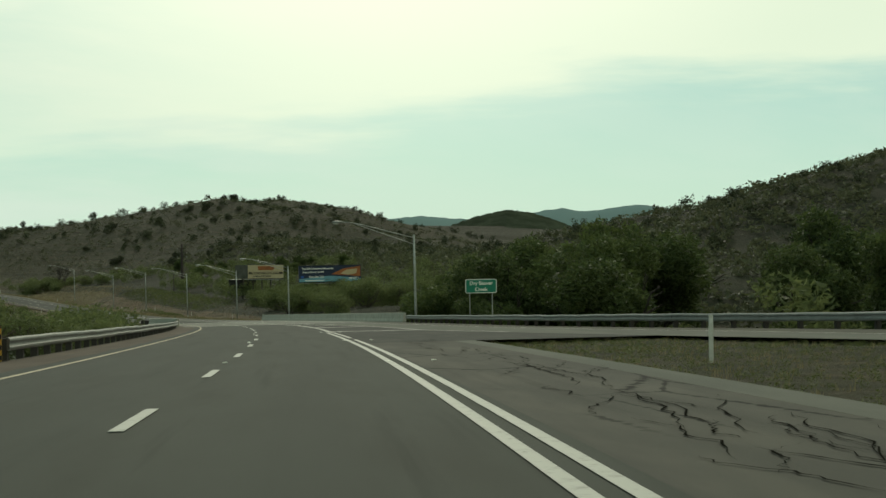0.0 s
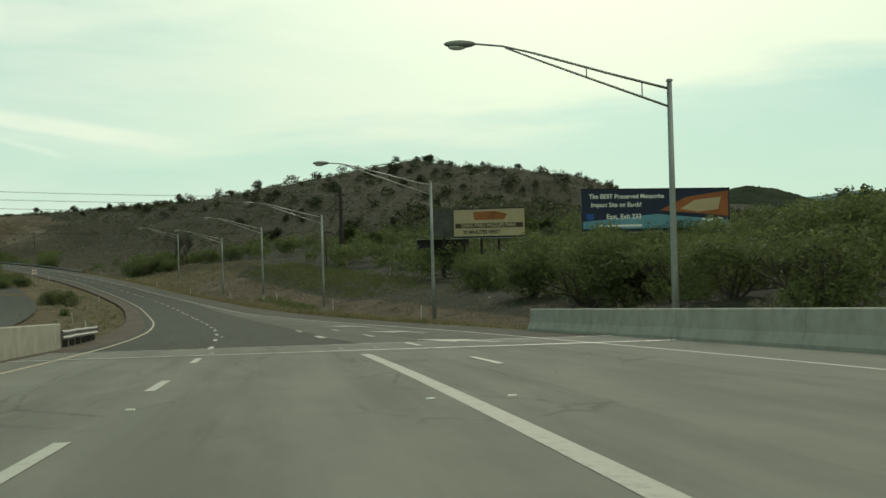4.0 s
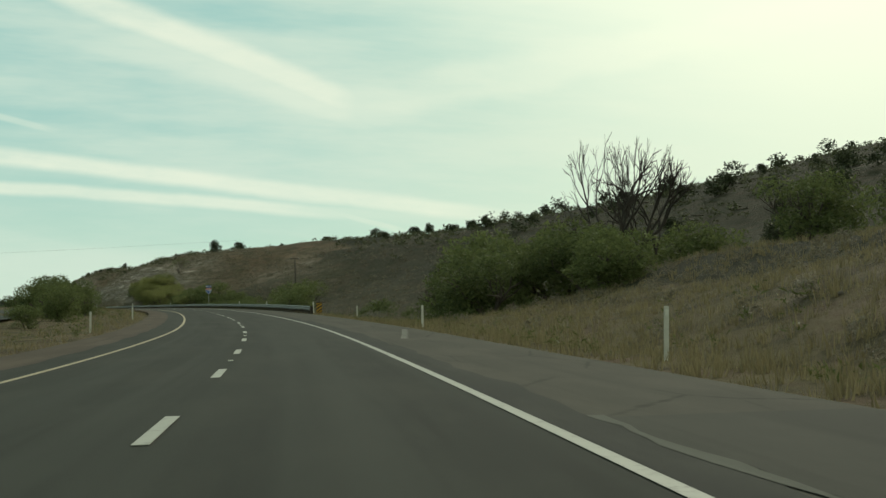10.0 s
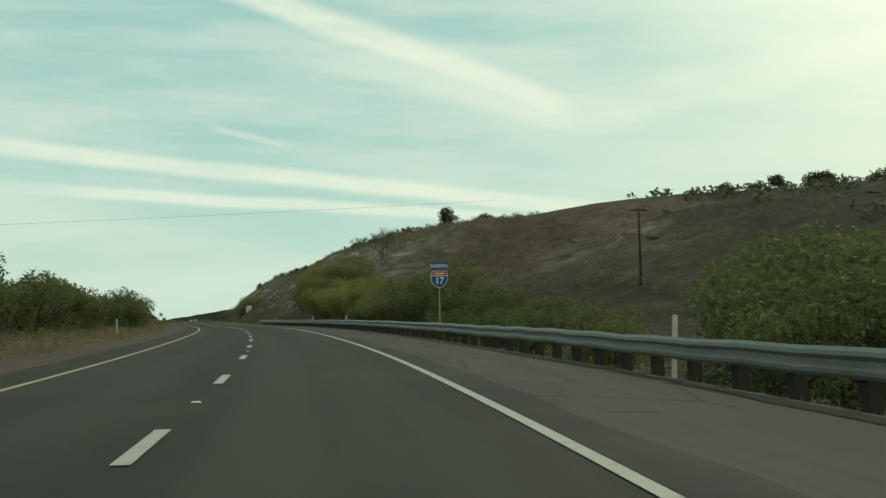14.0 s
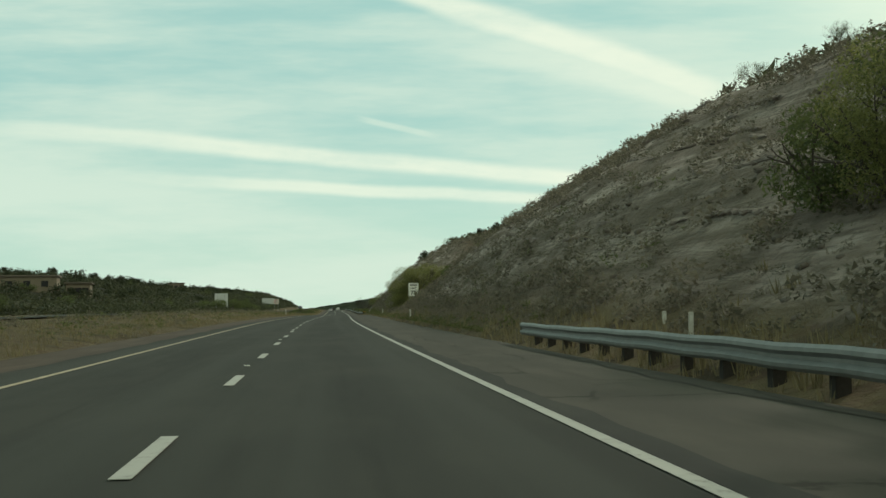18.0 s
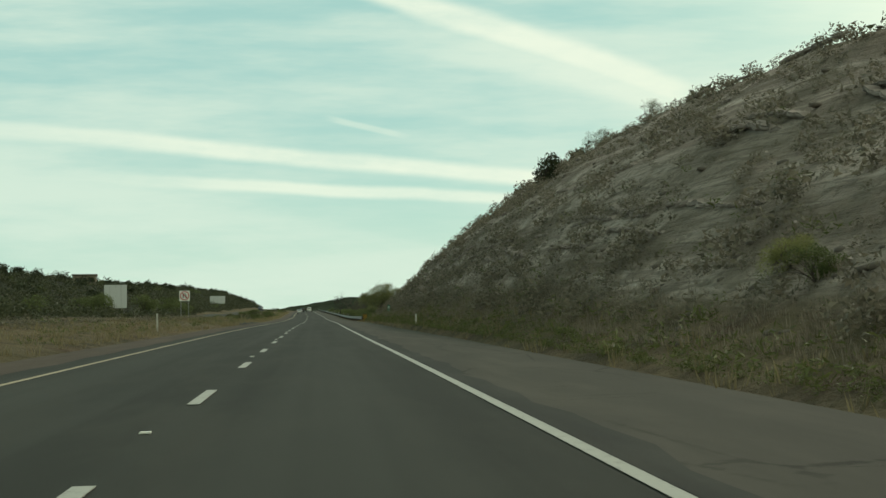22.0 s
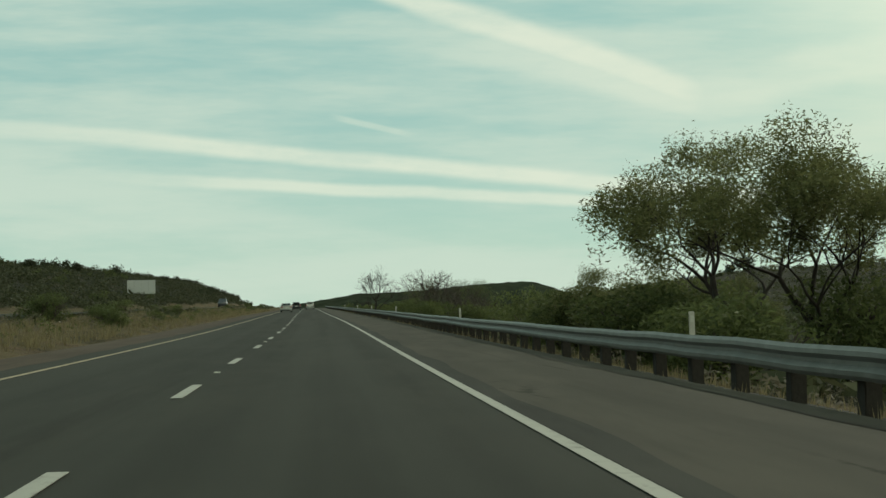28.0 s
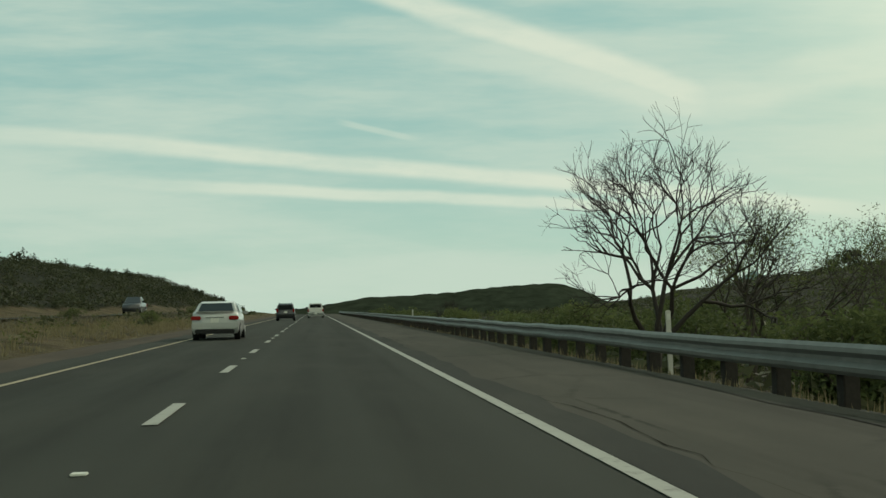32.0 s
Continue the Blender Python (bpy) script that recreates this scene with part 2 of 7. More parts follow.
def asphalt(name, c, dirt, cracks=0.0, band=0.0, near_tone=None):
    k = Nodes(name, 0.9, 0, 0.08)
    grain = k.noise(260, 3, 0.7, "UV")
    blot = k.noise(0.35, 6, 0.6, "UV", (2.2, 0.5, 1))
    lanes = k.noise(0.9, 3, 0.5, "UV", (1.0, 0.012, 1))
    col = k.mix(grain, [v * 0.7 for v in c], [v * 1.3 for v in c])
    if near_tone:                                   # a second, paler colour up to the end of the slip road
        sep = k.n.new("ShaderNodeSeparateXYZ")
        k.l.new(k.tc.outputs["UV"], sep.inputs[0])
        edge = k.math("ADD", sep.outputs[1], k.math("MULTIPLY", blot, 30.0))
        col = k.mix(k.math("SUBTRACT", 1.0, k.step(edge, 290.0, 380.0)), col, k.mix(grain, [v * 0.75 for v in near_tone], [v * 1.25 for v in near_tone]))
    col = k.mix(k.math("MULTIPLY", k.step(blot, 0.40, 0.68), 0.8), col, dirt)
    oil = k.noise(0.8, 4, 0.6, "UV", (2.6, 0.09, 1))
    col = k.mix(k.math("MULTIPLY", k.step(oil, 0.52, 0.7), 0.35), col, [v * 0.6 for v in c])
    col = k.mix(k.math("MULTIPLY", k.step(lanes, 0.35, 0.7), band), col, [v * 1.55 for v in c])
    if cracks:
        e = k.voronoi(0.55, "UV", (1.0, 0.35, 1))
        line = k.math("SUBTRACT", 1.0, k.step(k.math("ADD", e, k.math("MULTIPLY", k.math("SUBTRACT", k.noise(4, 4, 0.6, "UV"), 0.5), 0.1)), 0.0, 0.02))
        line = k.math("MULTIPLY", line, k.step(k.noise(0.2, 2, 0.5, "UV"), 0.45, 0.6))
        col = k.mix(k.math("MULTIPLY", line, cracks), col, (0.012, 0.012, 0.01))
    k.color(col)
    return k.bump(grain, 0.25, 0.006).mat


def foliage(name, dark, light, tip=None, sheen=0.25):
    k = Nodes(name, 0.65, 0, 0.2)
    r = k.math("ADD", k.math("MULTIPLY", k.island(), 0.7), k.math("MULTIPLY", k.random(), 0.3))
    col = k.mix(r, dark, light)
    if tip:
        col = k.mix(k.step(k.noise(0.6, 3), 0.5, 0.75), col, tip)
    k.color(col)
    t = k.n.new("ShaderNodeBsdfTranslucent")
    k.l.new(col, t.inputs[0])
    m = k.n.new("ShaderNodeMixShader")
    m.inputs[0].default_value = sheen
    k.l.new(k.p.outputs[0], m.inputs[1]), k.l.new(t.outputs[0], m.inputs[2])
    k.l.new(m.outputs[0], k.n["Material Output"].inputs[0])
    return k.mat


def soil_material():
    k = Nodes("soil", 0.95, 0, 0.1)
    z = k.attr("zone")
    big, mid, fine = k.noise(0.035, 5), k.noise(0.35, 6, 0.62), k.noise(4.5, 5, 0.7)
    strata = k.noise(0.32, 5, 0.6, "Object", (0.12, 0.12, 2.6), 0.6)
    earth = k.mix(k.step(big, 0.35, 0.65), (0.100, 0.064, 0.044), (0.140, 0.094, 0.066))
    earth = k.mix(k.step(mid, 0.42, 0.68), earth, (0.048, 0.042, 0.027))
    rock = k.mix(k.step(strata, 0.40, 0.60), (0.250, 0.205, 0.170), (0.520, 0.445, 0.385))
    beds = k.noise(1.6, 5, 0.65, "Object", (0.22, 0.22, 3.0), 0.8)
    rock = k.mix(k.math("MULTIPLY", k.step(beds, 0.50, 0.60), 0.6), rock, (0.150, 0.122, 0.100))
    rubble = k.noise(2.4, 6, 0.7)
    rock = k.mix(k.math("MULTIPLY", k.step(rubble, 0.52, 0.62), 0.6), rock, (0.150, 0.126, 0.098))
    rock = k.mix(k.math("MULTIPLY", k.step(mid, 0.44, 0.62), 0.6), rock, (0.180, 0.148, 0.115))
    dry = k.mix(fine, (0.110, 0.088, 0.048), (0.195, 0.160, 0.092))
    dry = k.mix(k.step(mid, 0.5, 0.7), dry, (0.074, 0.056, 0.034))
    green = k.mix(fine, (0.022, 0.027, 0.012), (0.058, 0.062, 0.027))
    col = k.mix(z[0], earth, rock)
    col = k.mix(k.math("MULTIPLY", z[2], k.step(k.noise(0.5, 5, 0.65), 0.32, 0.56)), col, dry)
    col = k.mix(k.math("MULTIPLY", z[1], k.step(k.noise(0.22, 5, 0.65), 0.36, 0.6)), col, green)
    tufts = k.math("MULTIPLY", k.step(k.noise(0.75, 4, 0.7), 0.43, 0.53), k.step(z[1], 0.45, 0.95))
    col = k.mix(k.math("MULTIPLY", tufts, 0.85), col, k.mix(fine, (0.018, 0.021, 0.010), (0.046, 0.046, 0.022)))
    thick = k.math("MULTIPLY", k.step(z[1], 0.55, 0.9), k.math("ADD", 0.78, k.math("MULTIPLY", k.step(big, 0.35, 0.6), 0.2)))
    col = k.mix(thick, col, k.mix(k.step(mid, 0.4, 0.6), (0.030, 0.030, 0.020), (0.020, 0.024, 0.014)))   # low scrub too fine to part, darkened further to paint in backlit shade
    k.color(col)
    return k.bump(k.math("ADD", k.math("ADD", fine, k.math("MULTIPLY", mid, 2.0)), k.math("MULTIPLY", k.math("MULTIPLY", beds, z[0]), 2.0)), 0.9, 0.25).mat


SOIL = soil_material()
ROAD = asphalt("asphalt", (0.036, 0.038, 0.033), (0.050, 0.051, 0.043), 0.0, 0.75, (0.062, 0.065, 0.056))
SHOULDER = asphalt("shoulder_asphalt", (0.062, 0.059, 0.049), (0.084, 0.078, 0.064), 0.55, 0.2)
OLD = asphalt("worn_asphalt", (0.062, 0.060, 0.052), (0.092, 0.086, 0.072), 1.0, 0.25)
DECK = asphalt("bridge_concrete", (0.135, 0.135, 0.118), (0.185, 0.18, 0.155), 0.25, 0.4)
SLIP = asphalt("slip_road_asphalt", (0.088, 0.090, 0.077), (0.115, 0.114, 0.098), 0.0, 0.3)
PATCH = asphalt("patched_asphalt", (0.052, 0.052, 0.045), (0.068, 0.066, 0.056), 0.4, 0.2)
DIRT = asphalt("gravel_dirt", (0.070, 0.056, 0.044), (0.100, 0.080, 0.062), 0.0, 0.2)
TAR = asphalt("dark_asphalt", (0.040, 0.041, 0.037), (0.06, 0.06, 0.052))


def paint(name, c):
    k = Nodes(name, 0.7, 0, 0.3)
    n = k.noise(5, 8, 0.75)
    k.color(k.mix(k.step(n, 0.28, 0.5), [v * 0.55 for v in c], c))
    return k.mat


WHITE_LINE = paint("white_paint", (0.36, 0.36, 0.32))
WORN_LINE = paint("worn_white_paint", (0.29, 0.29, 0.25))
FAINT_LINE = paint("faint_old_paint", (0.20, 0.20, 0.175))
YELLOW_LINE = paint("yellow_paint", (0.36, 0.30, 0.20))
GALV = plain("galvanised_steel", (0.22, 0.22, 0.205), 0.5, 0.35, 0.3, 3.0)
WOOD_POST = plain("weathered_timber", (0.042, 0.036, 0.030), 0.85, 0, 0.4, 14.0, 0.4)
STEEL_POST = plain("dull_steel", (0.30, 0.31, 0.29), 0.5, 0.6, 0.2, 8.0)
CONCRETE = plain("concrete", (0.36, 0.345, 0.29), 0.9, 0, 0.3, 1.6, 0.2, 0.1)
WHITE = plain("white_plastic", (0.72, 0.71, 0.64), 0.5, 0, 0.12, 9.0)
CRACK = plain("crack_shadow", (0.016, 0.015, 0.013), 0.95, 0, 0.3, 3.0, 0, 0.0)
BLACK = plain("black_paint", (0.012, 0.012, 0.013), 0.5)


# ---- the road's line: heading (degrees left of +Y) and rise (per cent) every 36 m ----
HEADING = (5.66, 7.7, 9.38, 11.98, 15.82, 18.57, 22.3, 24.04, 25.05, 28.7, 31.52, 33.88, 36.99, 38.78, 41.71, 44.61, 46.28, 48.3,
           49.03, 48.96, 48.69, 47.91, 47.7, 47.89, 47.84, 47.54, 47.7, 48.08, 47.96, 47.82, 48.36, 48.63, 48.42)
RISE = (-5.15, -5.22, -5.33, -5.38, -5.34, -5.15, -4.51, -3.34, -1.83, -0.3, 1.06, 2.03, 2.43, 2.43, 2.26, 2.06, 1.83, 1.63,
        1.61, 1.73, 1.77, 1.64, 1.45, 1.34, 1.25, 1.11, 1.02, 1.11, 1.41, 1.72, 2.01, 1.92, 1.9, 1.8, 0.0)
STEP = 2.0
ST = np.arange(-300, 5200, STEP)
KNOT = np.arange(0, 1153, 36.0)
H = np.radians(np.interp(ST, KNOT, HEADING))
E = np.interp(ST, np.append(KNOT, (1400, 1900)), RISE) / 100
E[ST < -60] *= 0.2


def run(a):
    c = np.concatenate([[0], np.cumsum((a[1:] + a[:-1]) / 2)]) * STEP
    return c - np.interp(0, ST, c)


RX, RY, RZ = -1.889 + run(-np.sin(H)), -0.202 + run(np.cos(H)), 18.90 + run(E)
LOW = np.convolve(np.pad(RZ, 40, mode="edge"), np.ones(81) / 81, "valid")
MEAN_H = radians(32)


def spot(s, d, up=0.0):
    """World place at station s, d metres right of the lane line, up above the road's level."""
    i = (s - ST[0]) / STEP
    k = int(max(0, min(len(ST) - 2, math.floor(i))))
    w = i - k
    x, y, z, h = (a[k] + w * (a[k + 1] - a[k]) for a in (RX, RY, RZ, H))
    n = max(-320.0, min(320.0, d))
    e = d - n
    return Vector((x + math.cos(h) * n + math.cos(MEAN_H) * e, y + math.sin(h) * n + math.sin(MEAN_H) * e, z + up))


def heading(s):
    return math.degrees(np.interp(s, ST, H))


# height of the ground over the road's level: station -> heights at the offsets RD and LD
RD = (7, 9, 14, 22, 32, 50, 80, 120, 180, 280, 420)
RIGHT_A = {-300: (-.1, -.2, -.3, -.5, -.5, 1, 4, 8, 16, 35, 55), 40: (-.1, -.2, -.25, -.3, -1, -.5, 2, 5, 13, 33, 52),
           95: (-.1, -.15, -.2, -1.2, -3, -4, -3, 1, 9, 26, 44), 122: (-4, -4.5, -5, -6, -6, -6, -5, -2, 6, 20, 36),
           165: (-4, -4.5, -5, -5, -4, -3, -2, 1, 6, 15, 30), 192: (-.2, -.2, -.2, .3, 1.2, 2.5, 4, 7, 20, 46, 64),
           250: (-.1, -.1, .2, 1.7, 2.6, 3.6, 6, 12, 32, 56, 72)}
RIGHT_B = {310: (-.1, -.1, 1.2, 3.0, 3.6, 5, 8, 12, 24, 40, 52), 365: (-.1, 0, 2.4, 4.9, 5.5, 6.4, 8, 10, 12, 13, 12),
           410: (-.1, -.1, .7, 3.2, 4.4, 5.7, 8, 12, 11, 9, 8), 445: (-.15, -.3, -1, -.5, 0, 2, 8, 17, 13, 8, 8),
           520: (-.25, -.8, -1.8, -2, -1, 1.5, 9, 22, 32, 12, 8), 580: (-.25, -.8, -1.6, -1.2, 0.5, 5.5, 14, 25, 36, 35, 8),
           625: (-.2, -.3, .3, 2.6, 5.4, 12, 17.3, 23, 31, 42, 14)}
RIGHT_C = {660: (-.1, .6, 4.0, 9.0, 13.2, 15.8, 18.6, 22, 24.5, 24, 18), 705: (-.1, 1.0, 6.5, 11.9, 15.3, 16.8, 18.4, 21, 23, 24, 20),
           738: (-.1, 1.0, 6.3, 11.6, 15.2, 16.9, 18, 20, 22, 24, 22), 760: (-.1, .8, 5.0, 9.6, 11.6, 13.2, 15.2, 18, 22, 25, 24),
           785: (-.1, .2, 2.2, 6.4, 7.2, 8.2, 10, 15, 22, 26, 26), 812: (-.1, .7, 4.2, 8.0, 9.0, 10.4, 13, 17, 22, 26, 24)}
RIGHT_D = {836: (-.1, 1.2, 6.5, 11.6, 12.6, 13.3, 14.2, 16.5, 20, 23, 22), 860: (-.1, 1.4, 7.4, 12.8, 15.2, 15.8, 16.4, 18, 21, 22, 22),
           905: (-.1, 1.2, 7.0, 13.0, 17.4, 18.2, 18.4, 19, 20, 20, 20),
           928: (-.1, 1.0, 6.0, 11.0, 14, 15, 15, 15, 15, 15, 16), 946: (-.15, .3, 3.4, 7.0, 9.5, 10.4, 10, 10, 10, 10, 12),
           958: (-.2, -.2, .8, 2.0, 3, 3.4, 3.4, 3.6, 5, 7, 10),
           968: (-.2, -.5, -1.0, -1.2, -1.2, -1.2, -1, 0, 2, 5, 8), 1100: (-.2, -.6, -1.8, -2.6, -3, -3.2, -3, -2, 1, 6, 13),
           1350: (-.2, -.6, -1.5, -2.4, -2.8, -3, -3.2, -3, -2, 2, 8), 1740: (-.1, -.3, -.8, -1.4, -1.8, -2, -2, -1, 3, 20, 26),
           2300: (0, 0, 0, 0, 0, 0, 1, 2, 5, 12, 20)}
LD = (5.5, 8, 12, 16, 27, 34, 50, 80, 140, 260, 420)
LEFT_A = {-300: (-.1, -.4, -1, -1.2, -1.2, -1, -.5, 0, 2, 5, 10), 60: (-.1, -.6, -1.4, -1.4, -1.3, -1, -.5, 0, 2, 5, 10),
          98: (-.2, -.8, -1.8, -2, -2, -2, -2, -1, 1, 4, 8), 122: (-4, -4.5, -6, -6, -6, -6, -5, -4, -2, 2, 6),
          165: (-4, -4.5, -5, -5, -5, -5, -4, -3, -1, 2, 6), 195: (-.1, -.5, -1, -1, -.8, -.8, -.4, 0, 2, 6, 14),
          330: (-.1, -.3, -.7, -.4, -.1, -.2, .2, 1, 3, 7, 14), 480: (-.1, -.1, -.3, -.1, .1, .1, .5, 1, 3, 8, 14)}
LEFT_B = {640: (-.05, .1, .3, .5, .6, .7, 1.2, 3, 7, 11, 14), 800: (-.05, .2, .7, .6, .7, .9, 1.8, 5.5, 11, 14, 16),
          1000: (-.05, .2, .6, .6, .7, 1.5, 5.0, 12, 15, 16, 17), 1200: (-.05, .2, .5, .6, .9, 2.6, 7.5, 12, 14, 15, 16),
          1420: (-.05, .2, .5, .6, 1.4, 4.8, 10.8, 13.5, 14.5, 15, 16), 1560: (-.05, .2, .5, .6, 1.4, 5.5, 12, 15, 16, 16, 17), 2000: (0, .1, .2, .3, .3, .4, .6, 1.5, 3, 5, 8)}


def table(rows):
    keys = sorted(rows)
    return np.array(keys, float), np.array([rows[k] for k in keys])


RK, RV = table({**RIGHT_A, **RIGHT_B, **RIGHT_C, **RIGHT_D})
LK, LV = table({**LEFT_A, **LEFT_B})


def lift(s, d):
    """Ground height over the road's level at station s, offset d, without roughness."""
    keys, vals, offs, x = (RK, RV, RD, d) if d >= 0 else (LK, LV, LD, -d)
    i = int(np.clip(np.searchsorted(keys, s) - 1, 0, len(keys) - 2))
    w = min(1.0, max(0.0, (s - keys[i]) / (keys[i + 1] - keys[i])))
    w = w * w * (3 - 2 * w)
    row = vals[i] * (1 - w) + vals[i + 1] * w
    if x < offs[0]:
        return float(row[0]) - 0.12 if -4.0 > row[0] or row[0] < -0.3 else float(row[0]) - 0.2
    far = 1.0 if x < 500 else max(0.0, 1 - (x - 500) / 1500)
    return float(np.interp(x, offs, row)) * far


def ground(s, d):
    """World place of the ground at station s, offset d, with its roughness."""
    p = spot(s, d, 0.0)
    z = lift(s, d)
    x = abs(d)
    if x > 60:                                   # away from the road the land ignores its dips
        w = min(1.0, (x - 60) / 240)
        p.z += (float(np.interp(s, ST, LOW)) - p.z) * w
    r = min(1.0, max(0.0, (x - 8.5) / 10))
    steep = min(1.0, max(0.0, (abs(lift(s, d + (4 if d > 0 else -4))) - abs(z)) / 1.6)) if x < 120 else 0.4
    q = Vector((p.x, p.y, 0))
    n = noise.fractal(q * 0.09, 1.0, 2.0, 4) * 0.25 + noise.fractal(q * 0.02, 1.0, 2.0, 3) * min(3.0, x / 60)
    ledge = noise.fractal(Vector((s * 0.03, z * 0.75, 3.0)), 1.0, 2.0, 4) * 0.5 * steep
    gully = -abs(noise.noise(Vector((s * 0.09, d * 0.02, 7.0)))) * 0.6 * steep
    p.z += z + r * (n + ledge + gully)
    return p


# ---- meshes ----
def mesh(name, verts, faces, mat, parent=None, smooth=False, label="", mats=None, slots=None):
    me = bpy.data.meshes.new(name)
    me.from_pydata([tuple(v) for v in verts], [], faces)
    for m in mats or (mat,):
        me.materials.append(m)
    if slots is not None:
        me.polygons.foreach_set("material_index", slots)
    if smooth:
        me.polygons.foreach_set("use_smooth", [True] * len(me.polygons))
    me.update()
    ob = new(name, me)
    if parent is not None:
        ob.parent = parent
    if label:
        ob["label"] = label
    return ob


def part(name, bm, mat, parent, label="", smooth=False):
    """Links a bmesh as one mesh object under a thing or a part."""
    me = bpy.data.meshes.new(name)
    bmesh.ops.recalc_face_normals(bm, faces=bm.faces)
    bm.to_mesh(me)
    bm.free()
    me.materials.append(mat)
    if smooth:
        me.polygons.foreach_set("use_smooth", [True] * len(me.polygons))
    ob = new(name, me)
    ob.parent = parent
    if label:
        ob["label"] = label
    return ob


def share(ob, m, parent):
    """Another object on the same mesh."""
    o = new(ob.name.split(".")[0], ob.data)
    o.parent = parent
    o.matrix_basis = m
    return o


def thing(name, m, label, category, group="", kind=""):
    return tagged(place(new(name), m), label, category, group, kind)


def place(ob, m):
    ob.matrix_basis = m
    return ob


def box(bm, c, size, bevel=0.0, rot=None):
    m = Matrix.Translation(c) @ (rot or Matrix()) @ Matrix.Diagonal((*size, 1))
    r = bmesh.ops.create_cube(bm, size=1.0, matrix=m)
    if bevel:
        es = list({e for v in r["verts"] for e in v.link_edges})
        bmesh.ops.bevel(bm, geom=es, offset=bevel, segments=2, affect="EDGES", clamp_overlap=True)
    return bm


def tube(bm, pts, radii, n=8, caps=True):
    """A tube along points, with a radius at each."""
    pts = [Vector(p) for p in pts]
    rings = []
    for i, p in enumerate(pts):
        a = (pts[min(i + 1, len(pts) - 1)] - pts[max(i - 1, 0)]).normalized()
        u = a.cross((0, 0, 1) if abs(a.z) < 0.9 else (0, 1, 0)).normalized()
        v = a.cross(u)
        rings.append([bm.verts.new(p + (u * math.cos(k * math.tau / n) + v * math.sin(k * math.tau / n)) * radii[i]) for k in range(n)])
    for a, b in zip(rings, rings[1:]):
        for k in range(n):
            bm.faces.new((a[k], a[(k + 1) % n], b[(k + 1) % n], b[k]))
    if caps:
        bm.faces.new(rings[0]), bm.faces.new(rings[-1])
    return bm


def on_road(s, d, up=0.0, turn=0.0):
    """Pose at a station, turned along the road (local +Y ahead, +X right)."""
    p = spot(s, d, up)
    return pose(p.x, p.y, p.z, 0, 0, heading(s) + turn)


def on_slope(s, d, up=0.0):
    """As on_road, but tipped to the road's rise."""
    p = spot(s, d, up)
    return pose(p.x, p.y, p.z, math.degrees(math.atan(float(np.interp(s, ST, E)))), 0, heading(s))


def on_ground(s, d, sink=0.0, turn=0.0):
    p = ground(s, d)
    return pose(p.x, p.y, p.z - sink, 0, 0, heading(s) + turn)


def strip(name, s0, s1, edges, mat, up, parent=None, step=4.0, label=""):
    """A strip of road from s0 to s1; edges: a function of s that gives its offsets from left to right."""
    ss = np.linspace(s0, s1, max(2, int((s1 - s0) / step) + 1))
    verts, faces, uv = [], [], []
    for s in ss:
        e = edges(s) if callable(edges) else edges
        for d in e:
            verts.append(spot(s, d, up))
            uv.append((d, s))
    w = len(edges(s0) if callable(edges) else edges)
    for i in range(len(ss) - 1):
        for j in range(w - 1):
            a = i * w + j
            faces.append((a, a + 1, a + w + 1, a + w))
    ob = mesh(name, verts, faces, mat, parent, True, label)
    lay = ob.data.uv_layers.new(name="UVMap")
    for lp in ob.data.loops:
        lay.data[lp.index].uv = uv[lp.vertex_index]
    return ob


# ---- ground ----
def spread():
    near = [5.6, 6.2, 7, 7.6, 8.3, 9, 10, 11, 12, 13, 14, 15, 16, 17, 18.5, 20, 21.5, 23, 24.5, 26, 28, 30, 32, 34, 36.5, 39, 42, 45, 48, 52, 56,
            60, 65, 70, 76, 83, 90, 98, 107, 117, 128, 140, 153, 167, 182, 198, 215, 235, 255, 280, 310, 350, 400, 460, 540, 650, 800, 1050, 1400, 1900, 2600, 3500]
    return [-x for x in reversed(near)] + [-4.4, 0, 4.4] + near


def outside_paving(s):
    return float(np.interp(s, (130, 186, 215, 300, 345), (13.4, 12.3, 11.4, 8.2, 7.0)))


